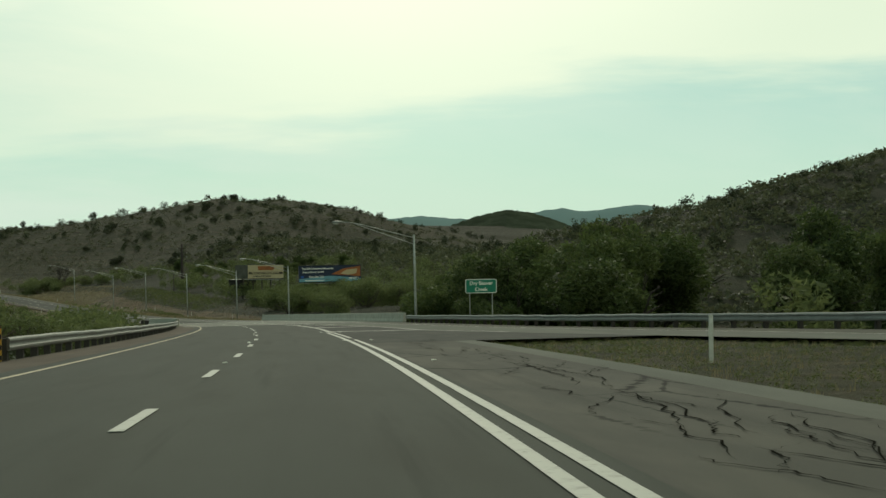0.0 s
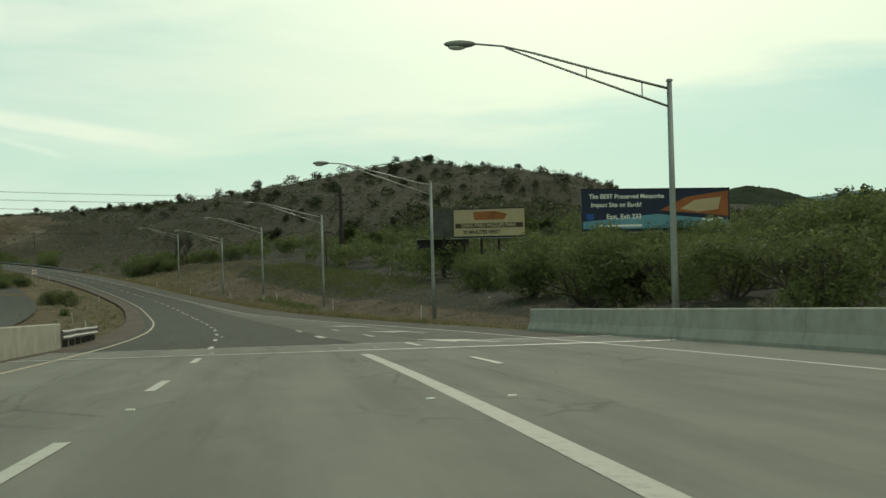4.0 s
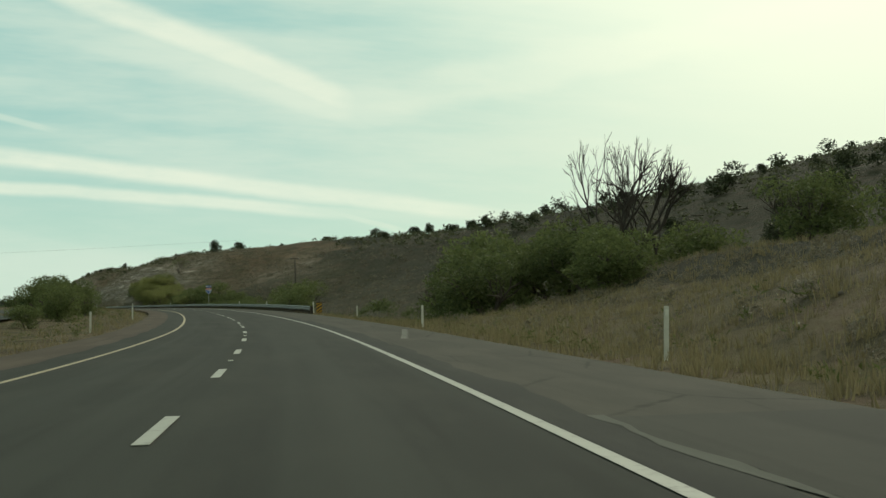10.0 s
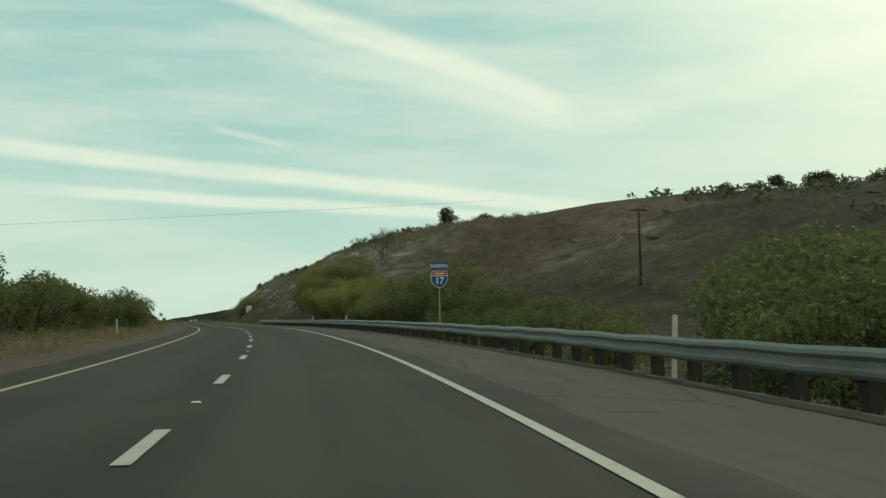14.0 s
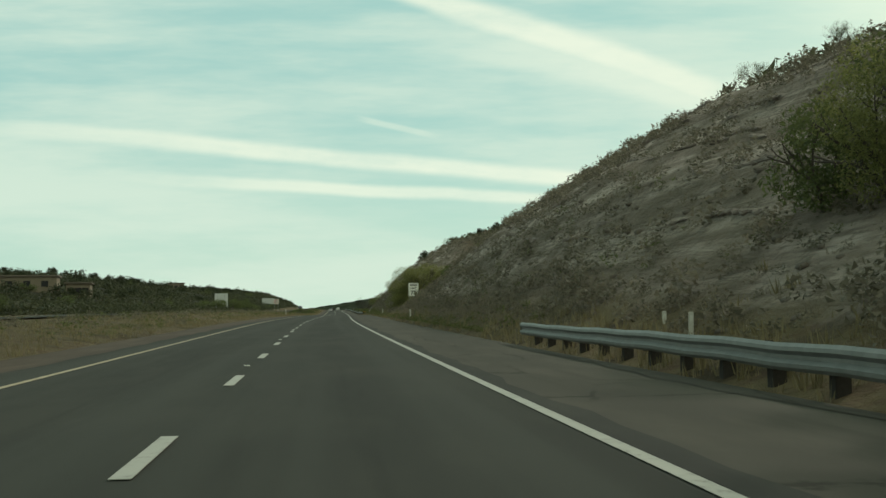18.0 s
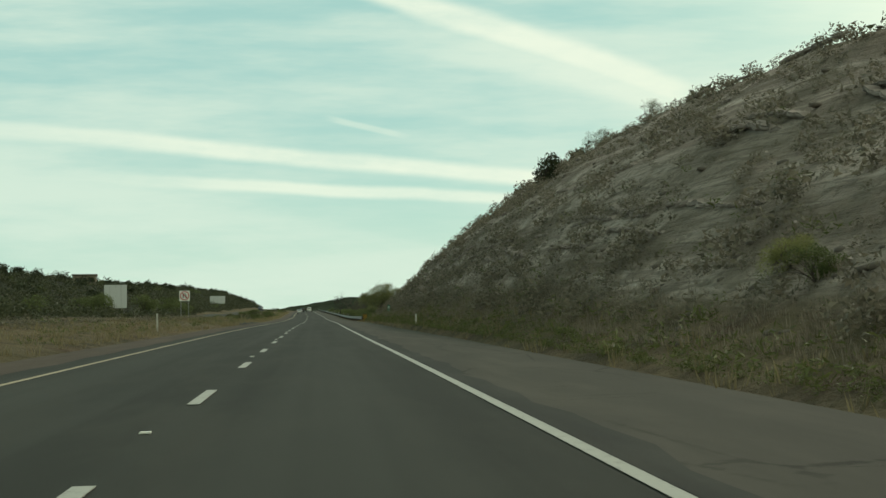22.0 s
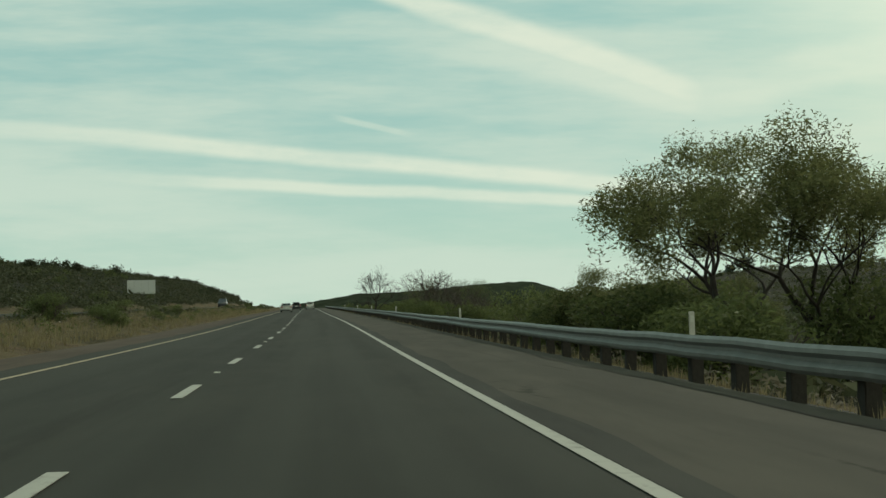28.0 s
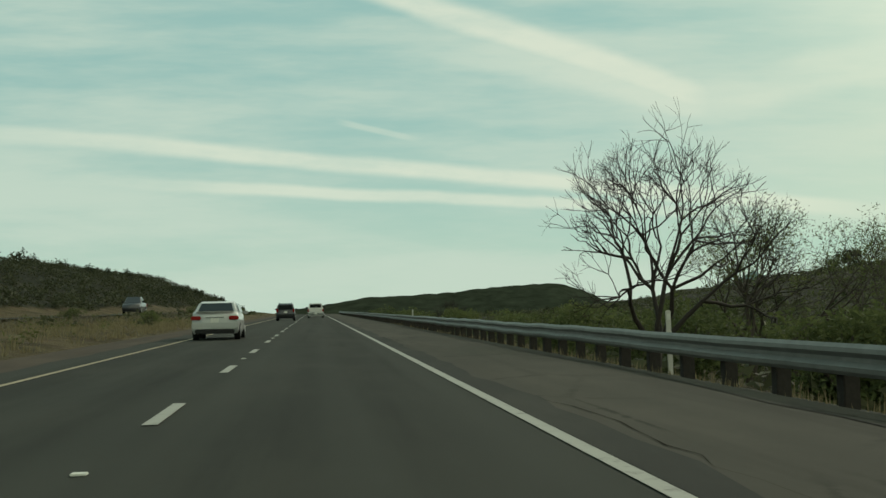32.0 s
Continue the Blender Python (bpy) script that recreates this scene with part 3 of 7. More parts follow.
def build_ground():
    cols = spread()
    ss = [-280, -240, -200, -160, -130, -100] + list(np.arange(-80, 1260, 3.0)) + list(np.arange(1260, 1500, 8)) + list(np.arange(1500, 2000, 20)) + list(np.arange(2000, 5000, 120))
    verts, zone, faces = [], [], []
    for s in ss:
        for d in cols:
            p = ground(s, d)
            if abs(d) < 7:
                p.z -= 0.08
            verts.append(p)
            x = abs(d)
            slope = abs(lift(s, d + 3) - lift(s, d - 3)) / 6 if x > 9 else 0
            rock = min(1.0, max(0.0, (slope - 0.28) * 4)) * (1 if s > 560 and d > 0 else 0.35)
            if d > 60 and s < 480:
                rock *= 0.25
            verge = max(0.0, 1 - abs(x - 9.5) / 7) if x < 18 else 0.0
            dry = max(verge * 0.9, 0.75 if -60 < d < -4 and s > 190 else 0.25)
            if 190 < s < 355 and d > 0:
                dry = max(verge * 0.7 if x < outside_paving(s) + 2.5 else 0.0, 0.12)
            if 355 <= s < 440 and d > 0:
                dry = max(verge * 0.9, 0.85 if d < 24 else 0.4)
            weeds = 0.35
            if d > 0 and (s > 950 or 440 < s < 620):
                weeds = (0.95 if s > 950 else 0.74) if d > 13 else 0.3
            if d > 18 and 150 < s < 420:
                weeds = 0.9
            if 16.5 < d < 27 and 262 < s < 350:
                weeds, dry = 1.0, 0.0
            if 6.5 < d < 11 and (s > 936 or 457 < s < 682):
                weeds, dry = 0.0, 1.0
            if d > 5 and s < 60 and d < 30:
                weeds, dry = 0.75, 0.5
            if d < -28.5 or d > 45:
                weeds, dry = (0.8 if 470 < s < 640 and d > 0 else 1.0), 0.15
            if 9 < d < 60 and 630 < s < 950:
                weeds = 0.4
            zone.append((rock, weeds * (1 - rock * 0.35), dry * (1 - rock * 0.8), 1.0))
    w = len(cols)
    for i in range(len(ss) - 1):
        for j in range(w - 1):
            a = i * w + j
            faces.append((a, a + 1, a + w + 1, a + w))
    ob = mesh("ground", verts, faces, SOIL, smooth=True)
    at = ob.data.color_attributes.new("zone", "FLOAT_COLOR", "POINT")
    at.data.foreach_set("color", [c for q in zone for c in q])
    tagged(ob, "dry reddish-brown earth with tan grass and rocky cut slopes", "ground", kind="structure")
    return ob


GROUND = build_ground()
END = 1700


def right_line(s):
    return float(np.interp(s, (345, 366, 405, 480, 530, 620, 730, 836, 910, 1017, 1090, 1160), (3.66, 3.5, 3.38, 3.36, 3.5, 3.74, 3.75, 3.62, 3.74, 3.74, 3.69, 3.62)))


def left_line(s):
    return float(np.interp(s, (22, 95, 203, 240, 309, 378, 413, 486, 629, 737, 846, 919, 1027, 1169), (-3.72, -3.68, -3.86, -3.62, -3.84, -3.4, -3.08, -3.1, -3.16, -3.34, -3.5, -3.46, -3.52, -3.2)))


road = tagged(strip("road", -60, END, (-4.95, -3.66, -1.8, 0, 1.8, 3.66, 3.98), ROAD, 0.0), "dark grey asphalt carriageway with two lanes", "road", kind="structure")
tagged(strip("shoulder_left", -60, END, (-5.9, -4.95), DIRT, -0.004), "brown gravelly verge strip", "shoulder", kind="structure")
tagged(strip("shoulder_inner", -60, END, lambda s: (-4.97 - 0.12 * math.sin(s * 0.4) * math.sin(s * 0.13), min(-4.3, left_line(s) - 0.45) + 0.08 * math.sin(s * 0.9)), DIRT, 0.004, step=2.0), "brown dusty edge of the paving", "shoulder", kind="structure")

# ---- carriageways, shoulders, markings ----
RAMP_S = (-60, 25, 40, 62, 84, 97, 127, 160, 190, 345)
RAMP_LEFT = (34, 19.0, 14.2, 8.7, 8.1, 7.2, 6.3, 5.4, 3.96, 3.96)      # left edge of the slip road
OUT_S = (-60, 25, 41, 54, 67, 90, 130, 165, 194, 215, 266, 310, 345)
OUT_EDGE = (36, 22.0, 18.6, 15.4, 13.2, 11.8, 11.0, 10.5, 9.7, 8.6, 5.7, 4.3, 3.66)   # white line at its outer side


def ramp_left(s):
    return float(np.interp(s, RAMP_S, RAMP_LEFT))


def outer(s):
    return float(np.interp(s, OUT_S, OUT_EDGE))


def outside(s):
    """Outer edge of the paving."""
    return float(np.interp(s, (-60, 25, 41, 54, 67, 105, 130, 186, 215, 300, 345), (39, 25, 22.4, 18.2, 15.6, 14.0, 13.4, 12.3, 11.4, 8.2, 7.0))) if s < 345 else 6.95


tagged(strip("slip_road", -60, 345, lambda s: (ramp_left(s), outer(s) * 0.5 + ramp_left(s) * 0.5, max(outer(s), ramp_left(s)) + 0.25), SLIP, -0.005, step=3.0),
       "grey asphalt slip road that joins the carriageway", "road", kind="structure")
tagged(strip("gore_pavement", 40, 190, lambda s: (3.98, max(ramp_left(s), 4.0)), TAR, -0.006, step=3.0), "dark asphalt gore between the lanes", "road", kind="structure")
tagged(strip("worn_shoulder", -60, 56, lambda s: (3.98, 5.5, float(np.interp(s, (-60, 12, 50, 56), (7.2, 7.0, 7.0, 6.4)))), OLD, -0.010, step=2.0),
       "broken asphalt shoulder with long cracks and patches", "shoulder", kind="structure")
tagged(strip("shoulder_ramp", -60, 345, lambda s: (max(outer(s), ramp_left(s)) + 0.25, outside(s) + 0.3), SHOULDER, -0.012, step=3.0),
       "pale asphalt shoulder beside the slip road", "shoulder", kind="structure")
tagged(strip("shoulder_right", 345, END, (3.98, 4.5, 5.5, 6.95), SHOULDER, -0.004), "pale worn asphalt shoulder with cracks", "shoulder", kind="structure")
tagged(strip("bridge_deck", 118, 180, lambda s: (-5.0, 0, 4, outside(s)), DECK, 0.006, step=3.0), "pale concrete bridge deck, stained along the lanes", "bridge deck", kind="structure")
opposite = tagged(strip("opposite_road", -60, END, (-26.8, -25.7, -22, -18.3, -16.6), ROAD, 0.0), "grey asphalt carriageway of the other direction", "road", kind="structure")
for v, s in zip(opposite.data.vertices, [s for s in np.linspace(-60, END, int((END + 60) / 4) + 1) for _ in range(5)]):
    v.co.z += lift(s, -20) + 0.12 if not 100 < s < 190 else -0.9

tagged(strip("gravel_edge", -60, 52, lambda s: (float(np.interp(s, (-60, 12, 50, 56), (7.2, 7.0, 7.0, 6.4))), float(np.interp(s, (-60, 40, 52), (7.75, 7.75, 7.0)))), SLIP, -0.008, step=2.0), "pale gravel edge beside the broken shoulder", "shoulder", kind="structure")
# strip darker than the shoulder below each long rail, with a wavering edge
for s0, s1 in ((457, 682), (939, END)):
    verge_strip = tagged(strip("barrier_verge", s0, s1, lambda s: (6.55 + 0.18 * math.sin(s * 0.31) * math.sin(s * 0.117) + 0.06 * math.sin(s * 1.9), 7.75), TAR, 0.004, step=1.5), "dark strip of ground under the guardrail", "shoulder", kind="structure")
    for k in range(1, len(verge_strip.data.vertices), 2):
        verge_strip.data.vertices[k].co.z -= 0.16


def patch_edge(s):
    return 4.22 + 0.05 * math.sin(s * 0.9) + 0.03 * math.sin(s * 2.3) + 0.015 * math.sin(s * 7.1)


tagged(strip("asphalt_patch", 350, 370, lambda s: (patch_edge(s), 5.5, 6.85), PATCH, 0.004, step=0.5), "darker asphalt patch in the worn shoulder", "patch", kind="structure")
tagged(strip("patch_lip", 350, 370.2, lambda s: (patch_edge(s) - 0.13 - 0.06 * math.sin(s * 1.7) - 0.02 * math.sin(s * 6.0), patch_edge(s)), SLIP, 0.006, step=0.5), "pale crumbled lip of an asphalt patch", "patch", kind="structure")
tagged(strip("concrete_gutter", 396, 407, lambda s: (5.4 + (s - 400) * 0.13, 5.62 + (s - 400) * 0.13 + 0.06 * math.sin(s * 4)), DECK, 0.006, step=0.5), "pale broken concrete gutter across the shoulder", "gutter", kind="structure")
crossing = tagged(strip("median_crossing", 914, 950, (-16.6, -14, -11, -8, -5.9), TAR, 0.05, step=2.0), "dark gravel crossing through the dry median", "track", kind="structure")
for v, (s, d) in zip(crossing.data.vertices, [(s, d) for s in np.linspace(914, 950, 19) for d in (-16.6, -14, -11, -8, -5.9)]):
    v.co.z = ground(s, d).z + 0.06


def stripe(name, s0, s1, where, width, mat, parent, step=4.0, up=0.008):
    return strip(name, s0, s1, lambda s: (where(s) - width / 2, where(s) + width / 2) if callable(where) else (where - width / 2, where + width / 2), mat, up, parent, step)


def gore_at(s):
    return float(np.interp(s, (0, 22, 43, 60, 78, 100, 130, 172), (3.58, 3.72, 3.85, 3.92, 4.25, 4.3, 4.1, 3.8)))


tagged(strip("shoulder_joint", 345, END, lambda s: (right_line(s) + 0.1, 4.16 + 0.1 * math.sin(s * 0.7) * math.sin(s * 0.23) + 0.05 * math.sin(s * 2.1)), TAR, 0.002, step=1.5), "dark seam between lane and shoulder", "shoulder", kind="structure")


def dash_end(k):
    """Far end of lane dash k; the spacing drifts a little along the road."""
    s = 333.7 + 9.45 * k
    return s + 9.45 * float(np.interp(s, (14, 55, 90, 172, 192, 284, 296, 334, 447, 485, 534, 610, 695, 770, 836, 911, 1024, 1089, 1165),
                                      (.17, .06, .12, -.04, -.03, .08, -.06, 0, 0, -.04, .17, .22, .19, .19, .11, .11, .07, -.06, -.07)))


for nm, s0, s1, where, width, mat in (
        ("left_edge_line", -60, END, left_line, 0.13, YELLOW_LINE), ("right_edge_line", 345, END, right_line, 0.14, WHITE_LINE),
        ("gore_line", -60, 61, lambda s: gore_at(s) - 0.22, 0.15, WHITE_LINE), ("gore_line", 61, 172, gore_at, 0.25, WORN_LINE), ("gore_line", -60, 45, lambda s: gore_at(s) + 0.10, 0.14, WHITE_LINE), ("gore_line", 47.5, 61, lambda s: gore_at(s) + 0.10, 0.14, WHITE_LINE), ("outer_line", 20, 345, outer, 0.13, WHITE_LINE),
        ("old_line", 190, 262, lambda s: outer(s) - float(np.interp(s, (190, 215, 240, 262), (1.9, 1.25, 1.2, .9))), 0.10, FAINT_LINE), ("slip_road_line", 52, 127, lambda s: ramp_left(s) + 0.1, 0.16, WHITE_LINE)):
    stripe(nm, s0, s1, where, width, mat, road, 2.0, 0.012 if s0 > 100 and s1 < 346 else 0.010)
for a, b in (((64.7, 4.1), (63.0, 8.6)), ((84.5, 4.1), (82.8, 6.1)), ((82.8, 6.1), (84.4, 8.0)), ((97.5, 4.1), (96.0, 5.6)), ((96.0, 5.6), (97.2, 7.1)), ((110, 4.1), (109.5, 6.6))):
    pa, pb = spot(*a, 0.006), spot(*b, 0.006)
    side = (pb - pa).cross((0, 0, 1)).normalized() * 0.11
    mesh("gore_bar", [pa - side, pb - side, pb + side, pa + side], [(0, 1, 2, 3)], WHITE_LINE, road)
# merge arrows on the joining lane: a shaft and a slanting head
for s in (178.0, 192.0, 207.0):
    k = float(np.interp(s, (192, 207), (0.0, -0.35)))
    pts = [(s, 8.45 + k), (s + 2.2, 7.75 + k), (s + 3.0, 8.15 + k), (s + 4.9, 6.45 + k), (s + 1.0, 7.15 + k), (s + 1.8, 7.45 + k), (s - 0.3, 8.2 + k)]
    mesh("lane_arrow", [spot(a, b, 0.014) for a, b in pts], [tuple(range(7))], WORN_LINE, road)
dash_me = None
for k in range(-40, 120):
    far = dash_end(k)
    d = float(np.interp(far, (10, 50, 65, 100, 182, 194, 230, 268, 284, 330, 560, 628, 640, 700, 817, 1000), (-.05, .2, .12, 0, -.2, -.26, 0, .16, .09, 0, 0, .12, .14, .05, .1, 0)))
    if dash_me is None:
        bm = bmesh.new()
        box(bm, (0, -1.3, 0), (0.15, 2.6, 0.006), 0.0)
        dash_me = part("lane_dash", bm, WHITE_LINE, road)
        dash_me.matrix_basis = on_slope(far, d, 0.012)
    else:
        share(dash_me, on_slope(far, d, 0.012), road)
for far, d, w in ((191.5, 3.78, 0.26), (191.3, 5.66, 0.15), (179.8, 5.75, 0.15), (168.5, 5.8, 0.15), (203.2, 3.75, 0.14), (203.0, 5.5, 0.12)):
    share(dash_me, on_slope(far, d, 0.014) @ Matrix.Diagonal((w / 0.15, 1.25, 1, 1)), road)
bm = bmesh.new()
box(bm, (0, 0, 0.008), (0.11, 0.10, 0.018), 0.006)
marker = part("road_stud", bm, WHITE, road)
marker.matrix_basis = on_road(328.0 - 9.45 * 30, 0.0, 0.005)
for k in range(-33, 100, 2):
    share(marker, on_slope(dash_end(k) + 3.4, 0.0, 0.005), road)
for k in range(-33, -16, 2):
    share(marker, on_slope(333.7 + 9.45 * k + 3.4, 3.5, 0.005), road)
    share(marker, on_slope(333.7 + 9.45 * k + 3.4, 4.5, 0.005), road)
for s, w in ((118, 0.12), (174.5, 0.16), (180, 0.10)):
    pa = [spot(s - w, -5.0, 0.018), spot(s - w, outside(s), 0.018), spot(s + w, outside(s), 0.018), spot(s + w, -5.0, 0.018)]
    tagged(mesh("deck_joint", pa, [(0, 1, 2, 3)], STEEL_POST), "pale steel expansion joint across the deck", "joint", "deck joints")


def paved_crack(s0, d0, along, across, seed, width=0.05, parent=None):
    """A ragged open crack, a little sunken and dark."""
    rnd = random.Random(seed)
    n = 14
    mid = []
    d = 0.0
    for i in range(n + 1):
        d += rnd.uniform(-0.12, 0.12)
        mid.append((s0 + along * i / n, d0 + across * i / n + d))
    verts, faces = [], []
    for i, (s, dd) in enumerate(mid):
        w = width * rnd.uniform(0.3, 1.2) * math.sin(math.pi * (i + 0.4) / (n + 0.8))
        verts += [spot(s - w * 0.4, dd - w, 0.0035), spot(s + w * 0.4, dd + w, 0.0035)]
        if i:
            a = 2 * i - 2
            faces.append((a, a + 1, a + 3, a + 2))
    return verts, faces


cv, cf = [], []
rnd = random.Random(11)
spans = [(rnd.uniform(2, 40), rnd.uniform(4.7, 6.4), rnd.uniform(1.5, 5), rnd.uniform(-.3, 1.0), 0.018) for _ in range(60)]
spans += [(rnd.uniform(346, 1240), rnd.uniform(4.2, 4.7), rnd.uniform(4, 9), rnd.uniform(-.1, .15), 0.008) for _ in range(14)]
spans += [(rnd.uniform(346, 1240), rnd.uniform(4.3, 5.2), rnd.uniform(-.6, .6), rnd.uniform(.8, 2.2), 0.022) for _ in range(60)]
spans += [(rnd.uniform(190, 340), rnd.uniform(4.0, 6.6), rnd.uniform(3, 9), rnd.uniform(-.6, .2), 0.012) for _ in range(16)]
for i, (s, d, a, b, w) in enumerate(spans):
    v, f = paved_crack(s, d, a, b, i, w)
    cf += [tuple(k + len(cv) for k in q) for q in f]
    cv += v
tagged(mesh("pavement_cracks", cv, cf, CRACK), "dark ragged cracks in the worn shoulder", "cracks", kind="stuff")

# ---- crash barriers ----
PROFILE = ((0.0, 0.71), (0.03, 0.715), (0.07, 0.67), (0.075, 0.62), (0.01, 0.565), (0.01, 0.52), (0.075, 0.465), (0.07, 0.415), (0.03, 0.37), (0.0, 0.375))


def rail_thing(name, s0, s1, where, face, label, posts=True, lean=0.0, gap=1.905, up=0.0):
    """A W-beam barrier on posts. face: +1 if the beam faces left (towards lower d), -1 if right."""
    base = thing(name, on_road(s0, where(s0), -0.05), label, "guardrail", "guardrails")
    inv = base.matrix_basis.inverted()
    ss = np.arange(s0, s1 + 0.01, 1.905)
    verts, faces = [], []
    for j, s in enumerate(ss):
        dip = 0.012 * math.sin(s * 1.7) + 0.01 * math.sin(s * 0.37)
        for a, z in PROFILE:
            verts.append(inv @ spot(s, where(s) - face * a, z - 0.09 + dip + up))
        for a, z in reversed(PROFILE):
            verts.append(inv @ spot(s, where(s) - face * (a - 0.012), z - 0.09 + dip + up))
    w = len(PROFILE) * 2
    for j in range(len(ss) - 1):
        for k in range(w):
            a, b = j * w + k, j * w + (k + 1) % w
            faces.append((a, b, b + w, a + w))
    faces += [tuple(range(w)), tuple(range((len(ss) - 1) * w, len(ss) * w))]
    mesh("beam", verts, faces, GALV, base, False, "galvanised corrugated steel beam")
    bm = bmesh.new()
    box(bm, (0, 0, -0.10), (0.19, 0.20, 1.36), 0.012)
    post = part("post", bm, WOOD_POST, base, "dark weathered timber post")
    bm = bmesh.new()
    box(bm, (0, 0, 0.44), (0.15, 0.17, 0.34), 0.01)
    block = part("spacer_block", bm, WOOD_POST, base)
    tilt = random.Random(3)
    for j, s in enumerate(np.arange(s0 + 0.6, s1 - 0.2, gap)):
        m = inv @ on_road(s, where(s) + face * 0.22, up, tilt.uniform(-4, 4)) @ pose(0, 0, tilt.uniform(-.02, .02), tilt.uniform(-1.5, 1.5), tilt.uniform(-1.5, 1.5), 0)
        mb = inv @ on_road(s, where(s) + face * 0.085, up)
        if j == 0:
            post.matrix_basis, block.matrix_basis = m, mb
        else:
            share(post, m, base)
            if j < 140:
                share(block, mb, base)
    return base


def rail_ramp(s):
    return float(np.interp(s, (-60, 20, 41, 54, 67, 85, 107), (40, 27.5, 23.2, 18.9, 16.3, 15.2, 14.5)))


rail_thing("guardrail", 31.5, 127, lambda s: -5.75, -1, "weathered steel guardrail on dark timber posts beside the median")
rail_thing("guardrail", -20, 106, rail_ramp, 1, "bright steel guardrail on dark timber posts along the slip road")
rail_thing("guardrail", 457, 680, lambda s: 7.15, 1, "long steel guardrail on dark timber posts along the shoulder")
rail_thing("guardrail", 939.5, 1420, lambda s: 7.25, 1, "long steel guardrail on timber posts above a dry valley")
rail_thing("guardrail", 186, 199, lambda s: -5.4, -1, "short end piece of steel guardrail beside the bridge")
rail_thing("guardrail", 985, 1040, lambda s: -30.5, -1, "distant steel guardrail beside the other carriageway", up=0.5)


def parapet(s0, s1, where, label):
    base = thing("bridge_parapet", on_road(s0, where(s0), 0), label, "parapet", "bridge parapets")
    inv = base.matrix_basis.inverted()
    prof = ((-0.24, -0.9), (-0.24, 0.08), (-0.14, 0.33), (-0.10, 0.84), (-0.07, 0.87), (0.10, 0.87), (0.13, 0.84), (0.13, -0.9))
    cuts = np.linspace(s0, s1, max(2, round((s1 - s0) / 7.4) + 1))
    for a, b in zip(cuts, cuts[1:]):
        verts, faces = [], []
        for s in np.linspace(a + 0.012, b - 0.012, 4):
            verts += [inv @ spot(s, where(s) + x, z) for x, z in prof]
        w = len(prof)
        for j in range(3):
            for k in range(w):
                q, r = j * w + k, j * w + (k + 1) % w
                faces.append((q, r, r + w, q + w))
        faces += [tuple(range(w)), tuple(range(3 * w, 4 * w))]
        mesh("wall_panel", verts, faces, CONCRETE, base)


parapet(106, 190.8, lambda s: outside(s) + 0.45, "pale concrete bridge parapet with stained face")
parapet(127, 186, lambda s: -5.55, "pale concrete bridge parapet on the median side")
# body of the bridge under the deck
tagged(strip("bridge_girder", 112, 184, lambda s: (-5.8, 0, outside(s) + 0.6), CONCRETE, -0.9), "concrete underside of the bridge", "bridge", kind="structure")


# ---- street lamps ----
def street_lamp():
    t = tagged(new("street_lamp"), "tall grey steel street lamp with a long trussed arm", "street lamp", "street lamps")
    tall = 9.15
    bm = tube(bmesh.new(), [(0, 0, 0.1), (0, 0, 3), (0, 0, 6), (0, 0, tall)], [0.125, 0.112, 0.098, 0.085], 12)
    part("pole", bm, STEEL_POST, t, smooth=True)
    bm = box(bmesh.new(), (0, 0, 0.18), (0.34, 0.34, 0.62), 0.05)
    part("base", bm, CONCRETE, t, "concrete and steel base box")
    bm = box(bmesh.new(), (0, 0, tall + 0.03), (0.2, 0.2, 0.1), 0.03)
    part("cap", bm, STEEL_POST, t)
    up = [(-0.05, 0, tall - 0.22), (-2.0, 0, tall + 0.30), (-4.4, 0, tall + 0.98), (-5.4, 0, tall + 1.22), (-6.3, 0, tall + 1.30)]
    lo = [(-0.05, 0, tall - 0.80), (-2.0, 0, tall - 0.08), (-4.0, 0, tall + 0.66), (-5.3, 0, tall + 1.16)]
    part("upper_arm", tube(bmesh.new(), up, [0.045, 0.042, 0.038, 0.034, 0.032], 8), STEEL_POST, t, smooth=True)
    part("lower_arm", tube(bmesh.new(), lo, [0.04, 0.038, 0.034, 0.03], 8), STEEL_POST, t, smooth=True)
    for x in (-0.9, -2.7):
        zt, zb = np.interp(-x, [-p[0] for p in up], [p[2] for p in up]), np.interp(-x, [-p[0] for p in lo], [p[2] for p in lo])
        part("strut", tube(bmesh.new(), [(x, 0, zb), (x, 0, zt)], [0.02, 0.02], 6), STEEL_POST, t)
    bm = bmesh.new()
    bmesh.ops.create_uvsphere(bm, u_segments=16, v_segments=8, radius=1.0, matrix=Matrix.Translation((-6.75, 0, tall + 1.30)) @ Matrix.Diagonal((0.52, 0.2, 0.13, 1)))
    head = part("lamp_head", bm, plain("lamp_head_grey", (0.22, 0.23, 0.21), 0.5, 0.4), t, smooth=True)
    bm = bmesh.new()
    bmesh.ops.create_uvsphere(bm, u_segments=14, v_segments=6, radius=1.0, matrix=Matrix.Translation((-6.85, 0, tall + 1.22)) @ Matrix.Diagonal((0.3, 0.15, 0.12, 1)))
    part("lens", bm, plain("lamp_lens", (0.5, 0.5, 0.45), 0.2, 0, 0.05), t, smooth=True)
    return t


lamp = street_lamp()
LAMPS = ((104, 15.1), (180, 14.6), (215.7, 13.5), (254, 12.1), (295.5, 11.4), (329, 10.9), (370, 10.6))
